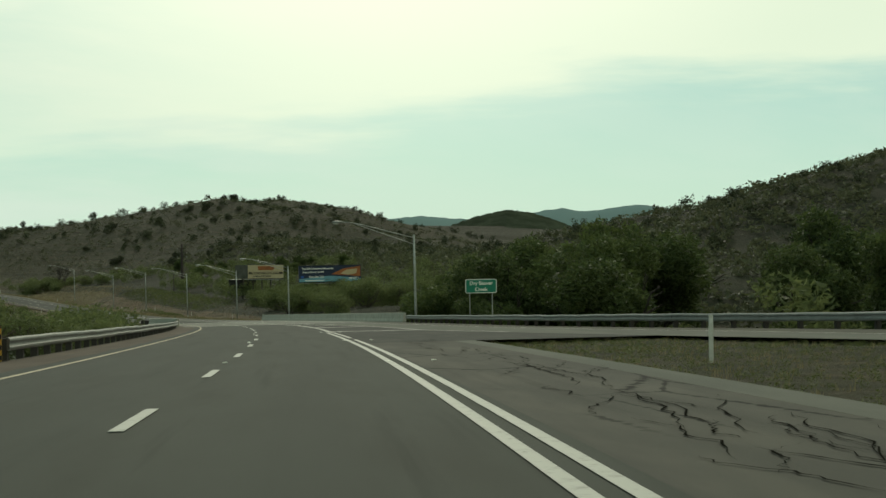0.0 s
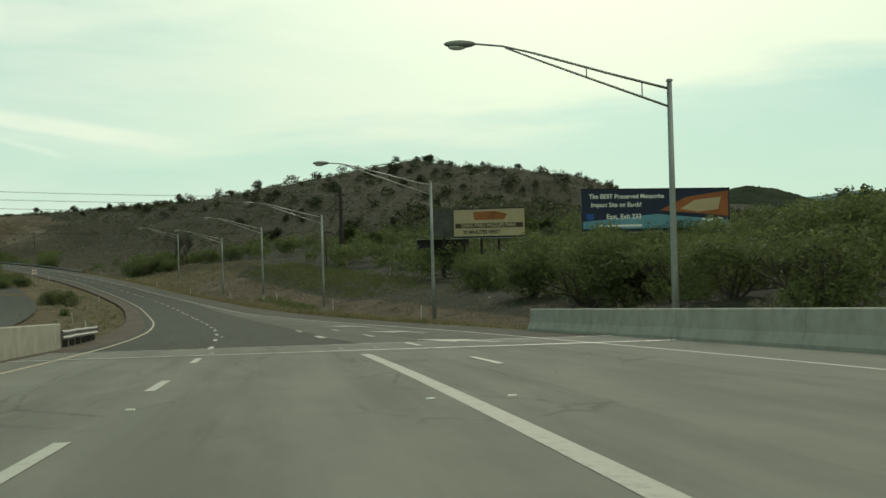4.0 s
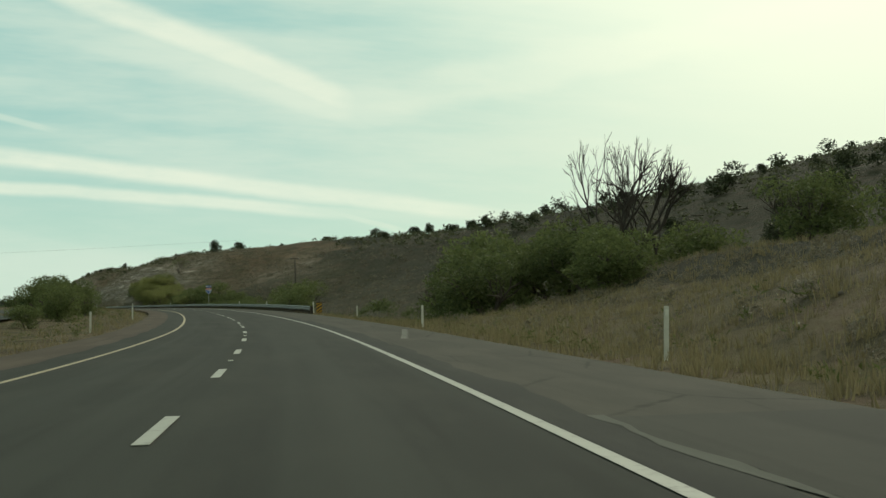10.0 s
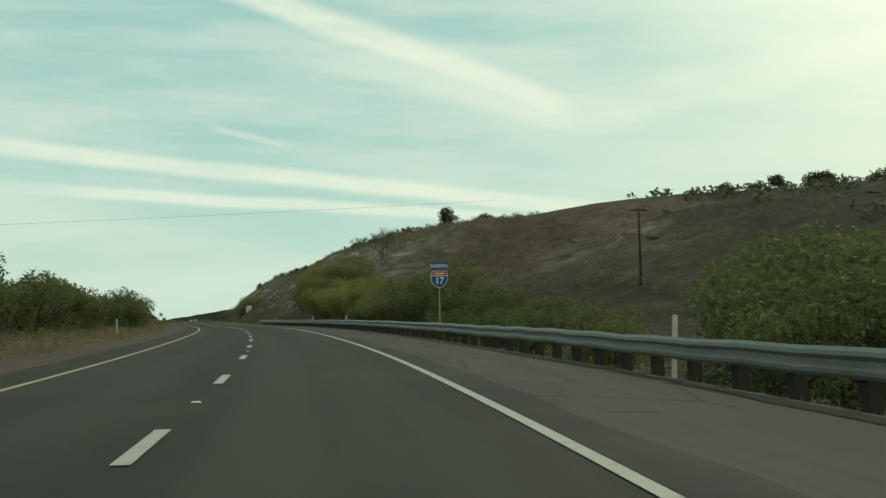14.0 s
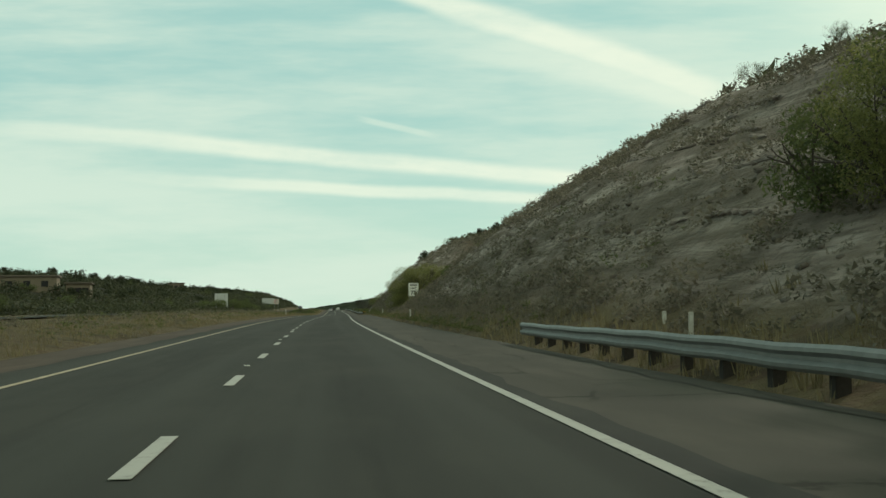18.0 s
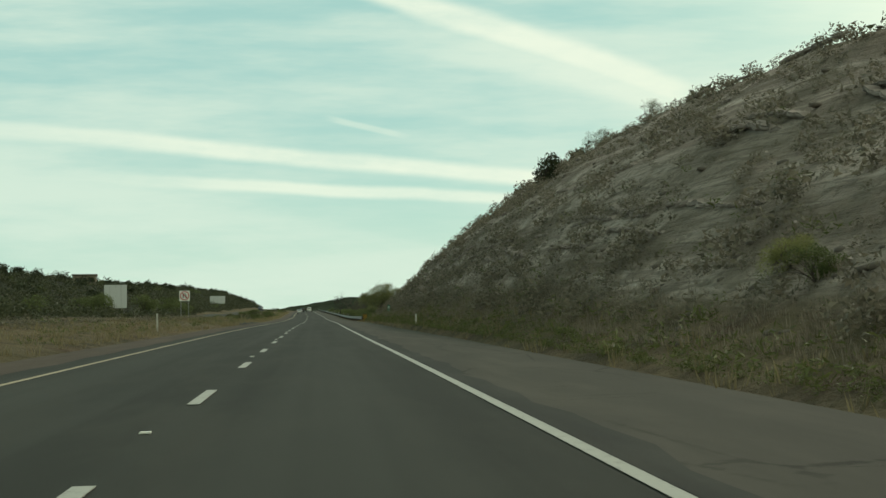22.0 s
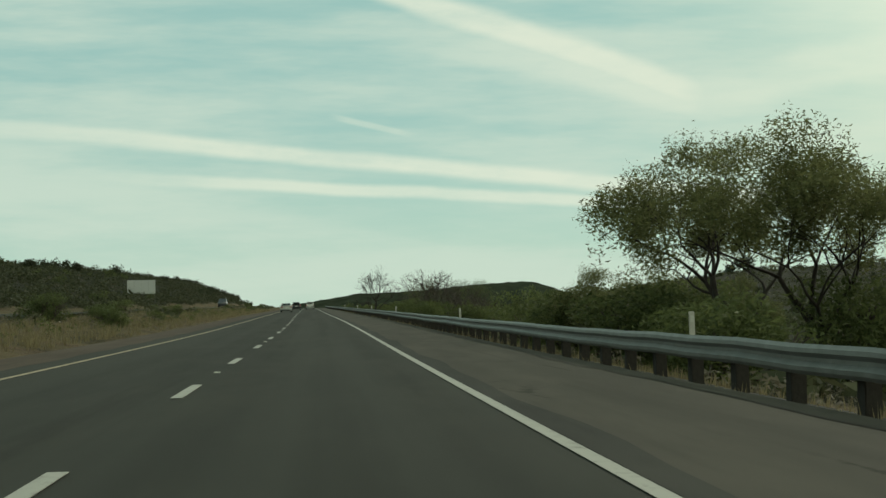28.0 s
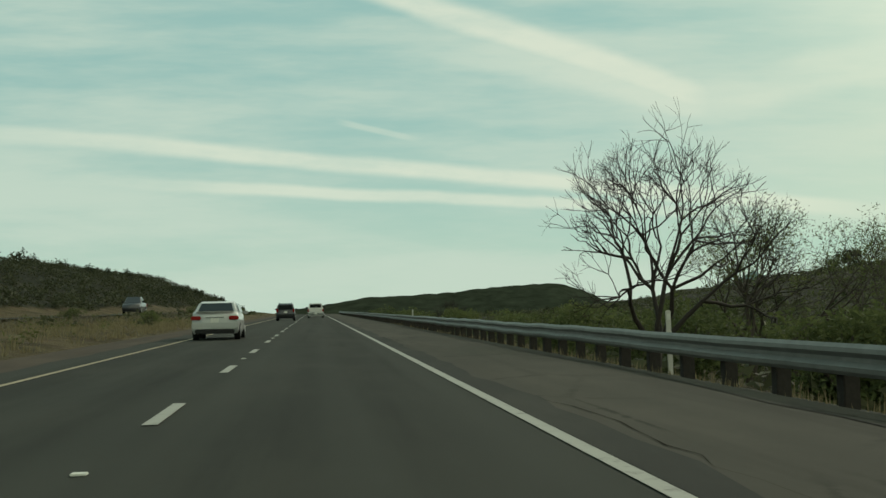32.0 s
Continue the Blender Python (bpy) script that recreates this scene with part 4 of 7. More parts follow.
for i, (s, d) in enumerate(LAMPS):
    p = spot(s, d, max(-0.2, lift(s, d)) if s > 190 else 0.0)
    tall = {104: -1.4, 180: -1.0, 215.7: -0.4, 295.5: 0.35, 329: -0.45, 370: 0.3}.get(s, 0.0)
    m = pose(p.x, p.y, p.z + tall, 0, -0.6, heading(s) - 4)
    if i == 0:
        lamp.matrix_basis = m
    else:
        copy_thing(lamp, m)

# ---- delineator posts ----
bm = box(bmesh.new(), (0, 0, 0.5), (0.10, 0.035, 1.2), 0.012)
deli = tagged(new("delineator_post"), "slim white plastic delineator post beside the shoulder", "post", "delineator posts")
part("blade", bm, plain("dusty_white_plastic", (0.50, 0.49, 0.44), 0.6, 0, 0.25, 5.0), deli)
part("reflector", box(bmesh.new(), (0, -0.022, 0.98), (0.07, 0.012, 0.12), 0.004), plain("reflector", (0.6, 0.6, 0.55), 0.2), deli, "pale reflector strip")
DELI = ((24.8, 10.5), (222.5, 14.1), (255, 13.1), (289.5, 12.2), (316, 9.9), (345.5, 8.3), (380.7, 8.3), (411, 7.8), (447.5, 9.6), (464, 8.3), (733.6, 7.8), (798, 7.85), (843, 8.4), (860, 7.5),
        (229, -8.2), (282, -11.6), (330, -7.6), (420, -7.4), (452, -6.9), (510, -6.8), (575, -7.6), (622, 8.2), (668, 8.3), (672, 9.0), (1026, 8.1), (1060, 8.2), (1100, 8.1), (1136, 8.2), (1172, 8.2), (1230, 8.2), (498.5, 8.0), (523.4, 8.0), (596, 8.2), (860, -7.4))
for i, (s, d) in enumerate(DELI):
    m = on_ground(s, d, 0.06, (i * 37 % 11) - 5)
    if 690 < s < 940 and d > 0:
        m = on_road(s, d, -0.2)
    if s > 940 or 457 < s < 680:
        m = on_road(s, d, -0.15)
    if i == 0:
        deli.matrix_basis = m
    else:
        copy_thing(deli, m @ pose(0, 0, 0, (i * 53 % 7) - 3, (i * 29 % 5) - 2, 0))


# ---- signs ----
def text_mesh(name, body, size, mat, parent, x, z, y=-0.03, bold=0.0, width=1.0):
    cu = bpy.data.curves.new(name, "FONT")
    cu.body, cu.size, cu.align_x, cu.align_y, cu.extrude, cu.offset = body, size, "CENTER", "CENTER", 0.003, bold
    tmp = bpy.data.objects.new(name, cu)
    me = bpy.data.meshes.new_from_object(tmp)
    bpy.data.objects.remove(tmp)
    me.materials.append(mat)
    ob = new(name, me)
    ob.parent = parent
    ob.matrix_basis = pose(x, y, z, 90, 0, 0) @ Matrix.Diagonal((width, 1, 1, 1))
    return ob


def plate(bm, w, h, thick=0.02, cz=0.0, r=0.05, y=0.0):
    """An upright sheet with rounded corners, facing -Y."""
    pts = []
    for cx, cy, a0 in ((w / 2 - r, h / 2 - r, 0), (-w / 2 + r, h / 2 - r, 90), (-w / 2 + r, -h / 2 + r, 180), (w / 2 - r, -h / 2 + r, 270)):
        for k in range(5):
            a = radians(a0 + k * 22.5)
            pts.append((cx + r * math.cos(a), cy + r * math.sin(a)))
    f = [bm.verts.new((x, y - thick / 2, cz + z)) for x, z in pts]
    b = [bm.verts.new((x, y + thick / 2, cz + z)) for x, z in pts]
    bm.faces.new(f), bm.faces.new(list(reversed(b)))
    for i in range(len(pts)):
        j = (i + 1) % len(pts)
        bm.faces.new((f[i], b[i], b[j], f[j]))
    return bm


SIGN_WHITE = plain("sign_white", (0.70, 0.70, 0.64), 0.45, 0, 0.06)
SIGN_GREEN = plain("sign_green", (0.01, 0.16, 0.10), 0.45, 0, 0.1)
SIGN_BLUE = plain("sign_blue", (0.015, 0.07, 0.28), 0.45, 0, 0.1)
SIGN_RED = plain("sign_red", (0.42, 0.02, 0.02), 0.45, 0, 0.1)
SIGN_YELLOW = plain("sign_yellow", (0.40, 0.22, 0.02), 0.45, 0, 0.1)
SIGN_BACK = plain("bare_aluminium", (0.52, 0.53, 0.51), 0.45, 0.3, 0.1)


def sign_base(name, s, d, label, width, z0, z1, ground_z=None, turn=0.0, two=True):
    t = thing(name, on_ground(s, d, 0.0, turn), label, "road sign")
    for x in ((-width * 0.36, width * 0.36) if two else (0,)):
        part("post", box(bmesh.new(), (x, 0.06, z1 / 2 - 0.4), (0.07, 0.07, z1 + 0.8), 0.01), STEEL_POST, t, "galvanised steel post")
    return t


def speed_sign(s, d):
    w, h, z0 = 1.2, 1.55, 1.75
    c = z0 + h / 2
    t = sign_base("speed_limit_sign", s, d, "white speed limit sign with black figures on two steel posts", w, z0, z0 + h)
    t.matrix_basis = on_road(s, d, 0.57)
    p = part("panel", plate(bmesh.new(), w, h, 0.02, c, 0.06), SIGN_WHITE, t, "white panel with black border")
    part("border", plate(bmesh.new(), w - 0.05, h - 0.05, 0.006, c, 0.05, -0.013), BLACK, t)
    part("face", plate(bmesh.new(), w - 0.09, h - 0.09, 0.006, c, 0.04, -0.017), SIGN_WHITE, t)
    text_mesh("lettering", "SPEED", 0.29, BLACK, p, 0, c + 0.50, -0.024, 0.006, 1.05)
    text_mesh("lettering", "LIMIT", 0.29, BLACK, p, 0, c + 0.15, -0.024, 0.006, 1.05)
    text_mesh("figures", "75", 0.63, BLACK, p, 0, c - 0.37, -0.024, 0.016, 1.15)


def no_turn_sign(s, d, size=0.95, z0=1.5):
    c = z0 + size / 2
    t = sign_base("no_u_turn_sign", s, d, "square white sign with a struck-out black turning arrow", size, z0, z0 + size)
    part("panel", plate(bmesh.new(), size, size, 0.02, c, 0.05), SIGN_WHITE, t)
    bm = bmesh.new()
    n, r1, r0 = 28, size * 0.44, size * 0.36
    for k in range(n):
        a, b = k * math.tau / n, (k + 1) * math.tau / n
        bm.faces.new([bm.verts.new((r * math.cos(q), -0.014, c + r * math.sin(q))) for r, q in ((r1, a), (r1, b), (r0, b), (r0, a))])
    q = size * 0.30
    bm.faces.new([bm.verts.new(v) for v in ((-q - .03, -0.016, c + q - .03), (-q + .03, -0.016, c + q + .03), (q + .03, -0.016, c - q + .03), (q - .03, -0.016, c - q - .03))])
    part("ban_ring", bm, SIGN_RED, t, "dark red ring with a slash")
    bm = bmesh.new()
    pts = [(0.13, -0.26), (0.13, 0.06)] + [(0.13 * math.cos(a), 0.06 + 0.13 * math.sin(a)) for a in np.linspace(0, math.pi, 9)] + [(-0.13, -0.08)]
    for (x0, y0), (x1, y1) in zip(pts, pts[1:]):
        u = Vector((x1 - x0, y1 - y0))
        if u.length < 1e-4:
            continue
        v = Vector((-u.y, u.x)).normalized() * 0.045
        bm.faces.new([bm.verts.new((a * size, -0.015, c + b * size)) for a, b in ((x0 - v.x, y0 - v.y), (x1 - v.x, y1 - v.y), (x1 + v.x, y1 + v.y), (x0 + v.x, y0 + v.y))])
    bm.faces.new([bm.verts.new((a * size, -0.015, c + b * size)) for a, b in ((-0.25, -0.08), (-0.01, -0.08), (-0.13, -0.25))])
    part("arrow", bm, BLACK, t)


def shield_sign(s, d):
    t = thing("route_sign", on_road(s, d, 0.55), "blue route shield with a red top under a blue direction plate", "road sign")
    part("post", box(bmesh.new(), (0, 0.06, 0.9), (0.07, 0.07, 4.8), 0.01), STEEL_POST, t, "galvanised steel post")
    a = part("direction_plate", plate(bmesh.new(), 0.92, 0.40, 0.02, 3.12, 0.03), SIGN_BLUE, t, "blue plate with white border")
    text_mesh("lettering", "NORTH", 0.27, SIGN_WHITE, a, 0, 3.12, -0.02, 0.008)
    c = 2.40
    side = [(0.0, 0.42), (0.2, 0.46), (0.42, 0.44), (0.5, 0.22), (0.5, -0.02), (0.42, -0.26), (0.24, -0.44), (0.0, -0.54)]
    out = side + [(-x, z) for x, z in side[-2:0:-1]]

    def shape(k, y, z_top=None):
        bm = bmesh.new()
        bm.faces.new([bm.verts.new((x * k, y, c + (min(z, z_top) if z_top is not None else z) * k)) for x, z in out])
        return bm
    bm = shape(1.0, 0.01)
    bmesh.ops.solidify(bm, geom=bm.faces[:], thickness=0.02)
    sh = part("shield", bm, SIGN_WHITE, t, "white-edged shield")
    part("shield_field", shape(0.92, -0.016, 0.16), SIGN_BLUE, sh)
    bm = bmesh.new()
    bm.faces.new([bm.verts.new((x * 0.92, -0.016, c + z * 0.92)) for x, z in ((-0.5, 0.22), (0.5, 0.22), (0.42, 0.44), (0.2, 0.46), (0, 0.42), (-0.2, 0.46), (-0.42, 0.44))])
    part("shield_top", bm, SIGN_RED, sh, "faded red top band")
    bm = box(bmesh.new(), (0, -0.02, c + 0.30), (0.6, 0.006, 0.07))
    part("small_writing", bm, SIGN_WHITE, sh)
    text_mesh("figures", "17", 0.52, SIGN_WHITE, sh, 0, c - 0.12, -0.022, 0.012)


def creek_sign(s, d):
    w, h, c = 2.4, 1.05, 3.25
    t = sign_base("creek_sign", s, d, "green creek name sign with white lettering on two posts", w, 2.7, 3.7, turn=0)
    p = part("panel", plate(bmesh.new(), w, h, 0.03, c, 0.12), SIGN_WHITE, t, "white border of the sign")
    part("face", plate(bmesh.new(), w - 0.1, h - 0.1, 0.008, c, 0.1, -0.02), SIGN_GREEN, t, "green field")
    text_mesh("lettering", "Dry Beaver", 0.38, SIGN_WHITE, p, 0, c + 0.21, -0.03, 0.008)
    text_mesh("lettering", "Creek", 0.38, SIGN_WHITE, p, 0, c - 0.25, -0.03, 0.008)


def hazard_marker(s, d):
    """Striped end marker on a barrier's end."""
    t = thing("hazard_marker", on_road(s, d, -0.15), "yellow and black striped hazard marker at the guardrail end", "road sign", "hazard markers")
    part("panel", plate(bmesh.new(), 0.46, 0.90, 0.02, 0.62, 0.02), SIGN_YELLOW, t, "yellow panel")
    part("post", box(bmesh.new(), (0, 0.05, 0.3), (0.08, 0.06, 0.8), 0.01), WOOD_POST, t)
    for k in range(-2, 3):
        z = 0.62 + k * 0.27
        q = [(-0.23, z - 0.18), (0.23, z + 0.12), (0.23, z + 0.25), (-0.23, z - 0.05)]
        lo, hi = 0.17, 1.07
        bm = bmesh.new()
        pts = [(x, min(hi, max(lo, zz))) for x, zz in q]
        if abs(pts[0][1] - pts[3][1]) < 1e-3 and abs(pts[1][1] - pts[2][1]) < 1e-3:
            bm.free()
            continue
        bm.faces.new([bm.verts.new((x, -0.0125, zz)) for x, zz in pts])
        part("stripe", bm, BLACK, t)


def sign_back(s, d, w, h, z0, label, panels=2):
    t = sign_base("sign_back", s, d, label, w, z0, z0 + h)
    for k in range(panels):
        x = (k - (panels - 1) / 2) * w / panels
        bm = plate(bmesh.new(), w / panels - 0.02, h, 0.03, z0 + h / 2, 0.03)
        bm2 = part("panel", bm, SIGN_BACK, t, "pale unpainted sheet")
        part("stiffener", box(bmesh.new(), (x, -0.05, z0 + h / 2), (0.05, 0.06, h * 0.96), 0.005), STEEL_POST, t)
        bm2.matrix_basis = pose(x, 0, 0)


speed_sign(784.5, 11.1)
shield_sign(569, 10.7)
no_turn_sign(401, -12.5, 0.95, 2.8)
no_turn_sign(925, -13.0, 1.15, 2.05)
creek_sign(87, 17.1)
hazard_marker(456.6, 7.85)
hazard_marker(939.0, 7.6)
hazard_marker(31.0, -6.0)
sign_back(1010, -34.2, 4.0, 4.2, 1.7, "pale unpainted back of a large road sign across the median")
sign_back(1269, -34.5, 6.0, 3.0, 0.8, "pale backs of two road signs on the far verge", 2)
t = thing("mile_marker", on_road(908.5, 8.8, 0.0), "slim green mile marker plate on a steel post", "road sign")
part("plate", plate(bmesh.new(), 0.26, 0.78, 0.015, 1.35, 0.03), SIGN_GREEN, t)
part("post", box(bmesh.new(), (0, 0.04, 0.7), (0.05, 0.05, 1.9), 0.008), STEEL_POST, t)
for z in (1.57, 1.38, 1.18):
    part("bar", box(bmesh.new(), (0, -0.012, z), (0.13, 0.006, 0.11)), SIGN_WHITE, t)


# ---- billboards, power line ----
def billboard(s, d0, d1, z0, z1, name_label, face_mat, draw, legs, foot, turn=-3):
    w, h, cz = d1 - d0, z1 - z0, (z0 + z1) / 2
    t = thing("billboard", on_road(s, (d0 + d1) / 2, 0, turn), name_label, "billboard", "billboards")
    p = part("panel", plate(bmesh.new(), w, h, 0.25, cz, 0.03), face_mat, t)
    part("frame", box(bmesh.new(), (0, 0.0, z0 - 0.1), (w + 0.1, 0.34, 0.2), 0.02), BLACK, t)
    part("frame", box(bmesh.new(), (0, 0.0, z1 + 0.05), (w + 0.1, 0.3, 0.12), 0.02), BLACK, t)
    part("catwalk", box(bmesh.new(), (0, -0.6, z0 - 0.25), (w, 0.9, 0.06), 0.01), STEEL_POST, t, "steel walkway")
    for k in range(legs):
        x = (k - (legs - 1) / 2) * w / legs
        part("leg", tube(bmesh.new(), [(x, 0.4, foot), (x, 0.4, z1 - 0.3)], [0.16, 0.16], 8), WOOD_POST, t)
    draw(p, w, h, cz)
    return t


NAVY = plain("navy_print", (0.012, 0.022, 0.05), 0.5, 0, 0.3, 0.6)
TAN = plain("tan_print", (0.42, 0.34, 0.20), 0.55, 0, 0.2, 0.8)
RUST = plain("rust_print", (0.30, 0.10, 0.03), 0.55, 0, 0.4, 0.7)
TEAL = plain("teal_print", (0.12, 0.28, 0.34), 0.5, 0, 0.35, 0.6)


def flat(name, pts, mat, parent, y):
    bm = bmesh.new()
    bm.faces.new([bm.verts.new((x, y, z)) for x, z in pts])
    return part(name, bm, mat, parent)


def draw_blue(p, w, h, c):
    flat("picture", [(-w / 2 + .1, c - h * .48), (w / 2 - .1, c - h * .48), (w / 2 - .1, c - h * .30), (0, c - h * .12), (-w / 2 + .1, c - h * .30)], TEAL, p, -0.132)
    flat("picture", [(w * .02, c - .1), (w * .2, c + h * .3), (w * .49, c + h * .46), (w * .49, c - h * .2), (w * .3, c - h * .12)], RUST, p, -0.136)
    flat("picture", [(w * .16, c), (w * .26, c + h * .22), (w * .44, c + h * .3), (w * .42, c - h * .02), (w * .28, c - h * .08)], TAN, p, -0.140)
    text_mesh("lettering", "The BEST Preserved Meteorite", 0.52, SIGN_WHITE, p, -w * .2, c + h * .33, -0.145, 0.012, 1.0)
    text_mesh("lettering", "Impact Site on Earth!", 0.52, SIGN_WHITE, p, -w * .27, c + h * .12, -0.145, 0.012, 1.0)
    text_mesh("lettering", "East, Exit 233", 0.56, SIGN_WHITE, p, -w * .22, c - h * .18, -0.145, 0.012, 1.0)
    text_mesh("lettering", "IMPACT!", 0.52, SIGN_WHITE, p, w * .38, c - h * .3, -0.145, 0.012, 1.0)
    flat("emblem", [(-w * .47, c - h * .10), (-w * .42, c - h * .10), (-w * .42, c - h * .22), (-w * .445, c - h * .28), (-w * .47, c - h * .22)], SIGN_BLUE, p, -0.145)
    flat("small_writing", [(-w * .4, c - h * .38), (-w * .1, c - h * .38), (-w * .1, c - h * .43), (-w * .4, c - h * .43)], SIGN_WHITE, p, -0.145)


def draw_tan(p, w, h, c):
    flat("band", [(-w * .48, c - h * .02), (w * .49, c - h * .02), (w * .49, c - h * .2), (-w * .48, c - h * .2)], plain("brown_print", (0.05, 0.035, 0.02), 0.5), p, -0.134)
    flat("emblem", [(-w * .2, c + h * .1), (w * .22, c + h * .1), (w * .27, c + h * .3), (w * .1, c + h * .42), (-w * .22, c + h * .4)], RUST, p, -0.134)
    text_mesh("lettering", "DRIVE-THRU WILDLIFE PARK", 0.58, TAN, p, 0, c - h * .11, -0.142, 0.014, 0.92)
    text_mesh("lettering", "20 MINUTES WEST", 0.60, BLACK, p, -w * .1, c - h * .36, -0.142, 0.016, 0.95)


billboard(236, 31.0, 44.1, 6.6, 9.9, "blue billboard with white lettering above green bushes", NAVY, draw_blue, 5, 0.5)
billboard(279, 31.9, 40.7, 7.9, 11.1, "tan billboard with brown lettering above green bushes", TAN, draw_tan, 4, 1.5, -36)
t = thing("billboard", on_road(283.0, 31.7, 0, -36), "dark picture panel at the end of a billboard", "billboard", "billboards")
part("panel", plate(bmesh.new(), 3.4, 3.3, 0.25, 9.55, 0.02), plain("dark_print", (0.075, 0.075, 0.06), 0.6, 0, 0.7, 0.9), t)
part("leg", tube(bmesh.new(), [(0, 0.4, 1.5), (0, 0.4, 11)], [0.16, 0.16], 8), WOOD_POST, t)
t = thing("billboard", on_road(285.5, 32.4, 0, 4), "black back of a low billboard", "billboard", "billboards")
part("panel", plate(bmesh.new(), 6.8, 2.1, 0.3, 6.65, 0.02), BLACK, t)
part("catwalk", box(bmesh.new(), (0, -0.4, 7.78), (6.4, 0.7, 0.05), 0.01), STEEL_POST, t, "bright steel walkway")
for x in (-2.6, 0, 2.6):
    part("leg", tube(bmesh.new(), [(x, 0.3, 1.0), (x, 0.3, 7.4)], [0.14, 0.14], 8), WOOD_POST, t)

RUSTY = plain("weathering_steel", (0.030, 0.022, 0.018), 0.7, 0.2, 0.4, 2.0)
t = thing("power_pylon", on_road(335, 31.6, 0), "dark tapered steel power pole with three pairs of arms", "power pole")
part("mast", tube(bmesh.new(), [(0, 0, 1.0), (0, 0, 8), (0, 0, 17.4)], [0.52, 0.44, 0.30], 12), RUSTY, t, smooth=True)
WIRES = []
for z in (16.1, 15.0, 13.8):
    for sg in (-1, 1):
        part("arm", tube(bmesh.new(), [(0, sg * 0.2, z - 0.15), (0, sg * 0.9, z - 0.05), (0, sg * 1.5, z + 0.12)], [0.09, 0.06, 0.04], 6), RUSTY, t)
        part("arm", tube(bmesh.new(), [(sg * 0.2, 0, z - 0.15), (sg * 0.8, 0, z - 0.05), (sg * 1.25, 0, z + 0.12)], [0.09, 0.06, 0.04], 6), RUSTY, t)
        part("insulator", tube(bmesh.new(), [(sg * 1.25, 0, z + 0.1), (sg * 1.32, 0, z - 0.25)], [0.05, 0.05], 6), STEEL_POST, t)
    WIRES.append((335.6, 31, z - 0.2))
    WIRES.append((334.4, 31, z - 0.2))
t = thing("power_pylon", on_road(279, -100, 0), "dark tapered steel power pole far across the median", "power pole")
part("mast", tube(bmesh.new(), [(0, 0, -2.0), (0, 0, 20.5)], [0.5, 0.3], 10), RUSTY, t, smooth=True)


def cable(name, a, b, sag, r=0.016):
    """A hanging wire between two places."""
    bm = bmesh.new()
    a, b = Vector(a), Vector(b)
    pts = [a.lerp(b, k / 24) - Vector((0, 0, sag * 4 * (k / 24) * (1 - k / 24))) for k in range(25)]
    tube(bm, pts, [r] * 25, 4)
    me = bpy.data.meshes.new(name)
    bm.to_mesh(me)
    bm.free()
    me.materials.append(BLACK)
    return tagged(new(name, me), "thin dark overhead power wire", "wire", "power wires")


for s, d, z in WIRES:
    cable("power_wire", spot(s, d, z), spot(s - 56, -100, z + 3.2), 1.6, 0.014)
cable("power_wire", spot(330, 27.6, 10.0), spot(290, -95, 12.5), 1.0, 0.018)


def utility_pole(s, d, tall, label):
    t = thing("utility_pole", on_ground(s, d, 0.4), label, "utility pole", "utility poles")
    part("pole", tube(bmesh.new(), [(0, 0, 0), (0.03, 0, tall * 0.5), (0, 0, tall)], [0.15, 0.13, 0.10], 9), WOOD_POST, t, "weathered timber pole", True)
    part("crossarm", box(bmesh.new(), (0, 0, tall - 0.25), (1.7, 0.1, 0.12), 0.01), WOOD_POST, t)
    for x in (-0.75, 0.0, 0.75):
        part("insulator", tube(bmesh.new(), [(x, 0, tall - 0.19), (x, 0, tall + 0.02)], [0.05, 0.04], 7), STEEL_POST, t)
    return t


utility_pole(600, 34.4, 9.8, "dark timber utility pole with a short crossarm on the hillside").matrix_basis = on_road(600, 34.4, 0.2)
utility_pole(330, 27.6, 8.6, "dark timber utility pole above the bushes").matrix_basis = on_road(330, 27.6, 1.5)
cable("power_wire", spot(668, 40, 17.5), spot(660, -95, 10.5), 0.6, 0.012)

# ---- plants ----
BARK = plain("grey_bark", (0.085, 0.070, 0.056), 0.9, 0, 0.35, 9.0, 0.5)
DARK_BARK = plain("dark_bark", (0.040, 0.033, 0.027), 0.9, 0, 0.35, 9.0, 0.5)
LEAF_MESQUITE = foliage("mesquite_leaf", (0.052, 0.069, 0.027), (0.160, 0.188, 0.070), None, 0.5)
LEAF_OLIVE = foliage("olive_leaf", (0.105, 0.115, 0.040), (0.300, 0.305, 0.110), None, 0.5)
LEAF_DUSTY = foliage("dusty_leaf", (0.074, 0.084, 0.036), (0.215, 0.225, 0.092), None, 0.5)
LEAF_JUNIPER = foliage("juniper_leaf", (0.022, 0.029, 0.015), (0.066, 0.077, 0.036), None, 0.2)
LEAF_COTTON = foliage("broad_leaf", (0.026, 0.042, 0.014), (0.105, 0.135, 0.042), None, 0.4)
SCRUB = foliage("scrub_leaf", (0.080, 0.074, 0.053), (0.240, 0.212, 0.156), None, 0.35)
SCRUB_GREEN = foliage("scrub_green", (0.036, 0.043, 0.023), (0.108, 0.114, 0.060), None, 0.3)
STRAW = foliage("straw", (0.150, 0.124, 0.066), (0.300, 0.252, 0.142), None, 0.3)
HUSK = foliage("dried_stalk", (0.125, 0.105, 0.080), (0.270, 0.230, 0.175), None, 0.3)
WEED = foliage("weed", (0.050, 0.065, 0.020), (0.150, 0.165, 0.055), None, 0.25)
ROCK = plain("pale_rock", (0.135, 0.112, 0.092), 0.95, 0, 0.45, 2.5, 0.5)


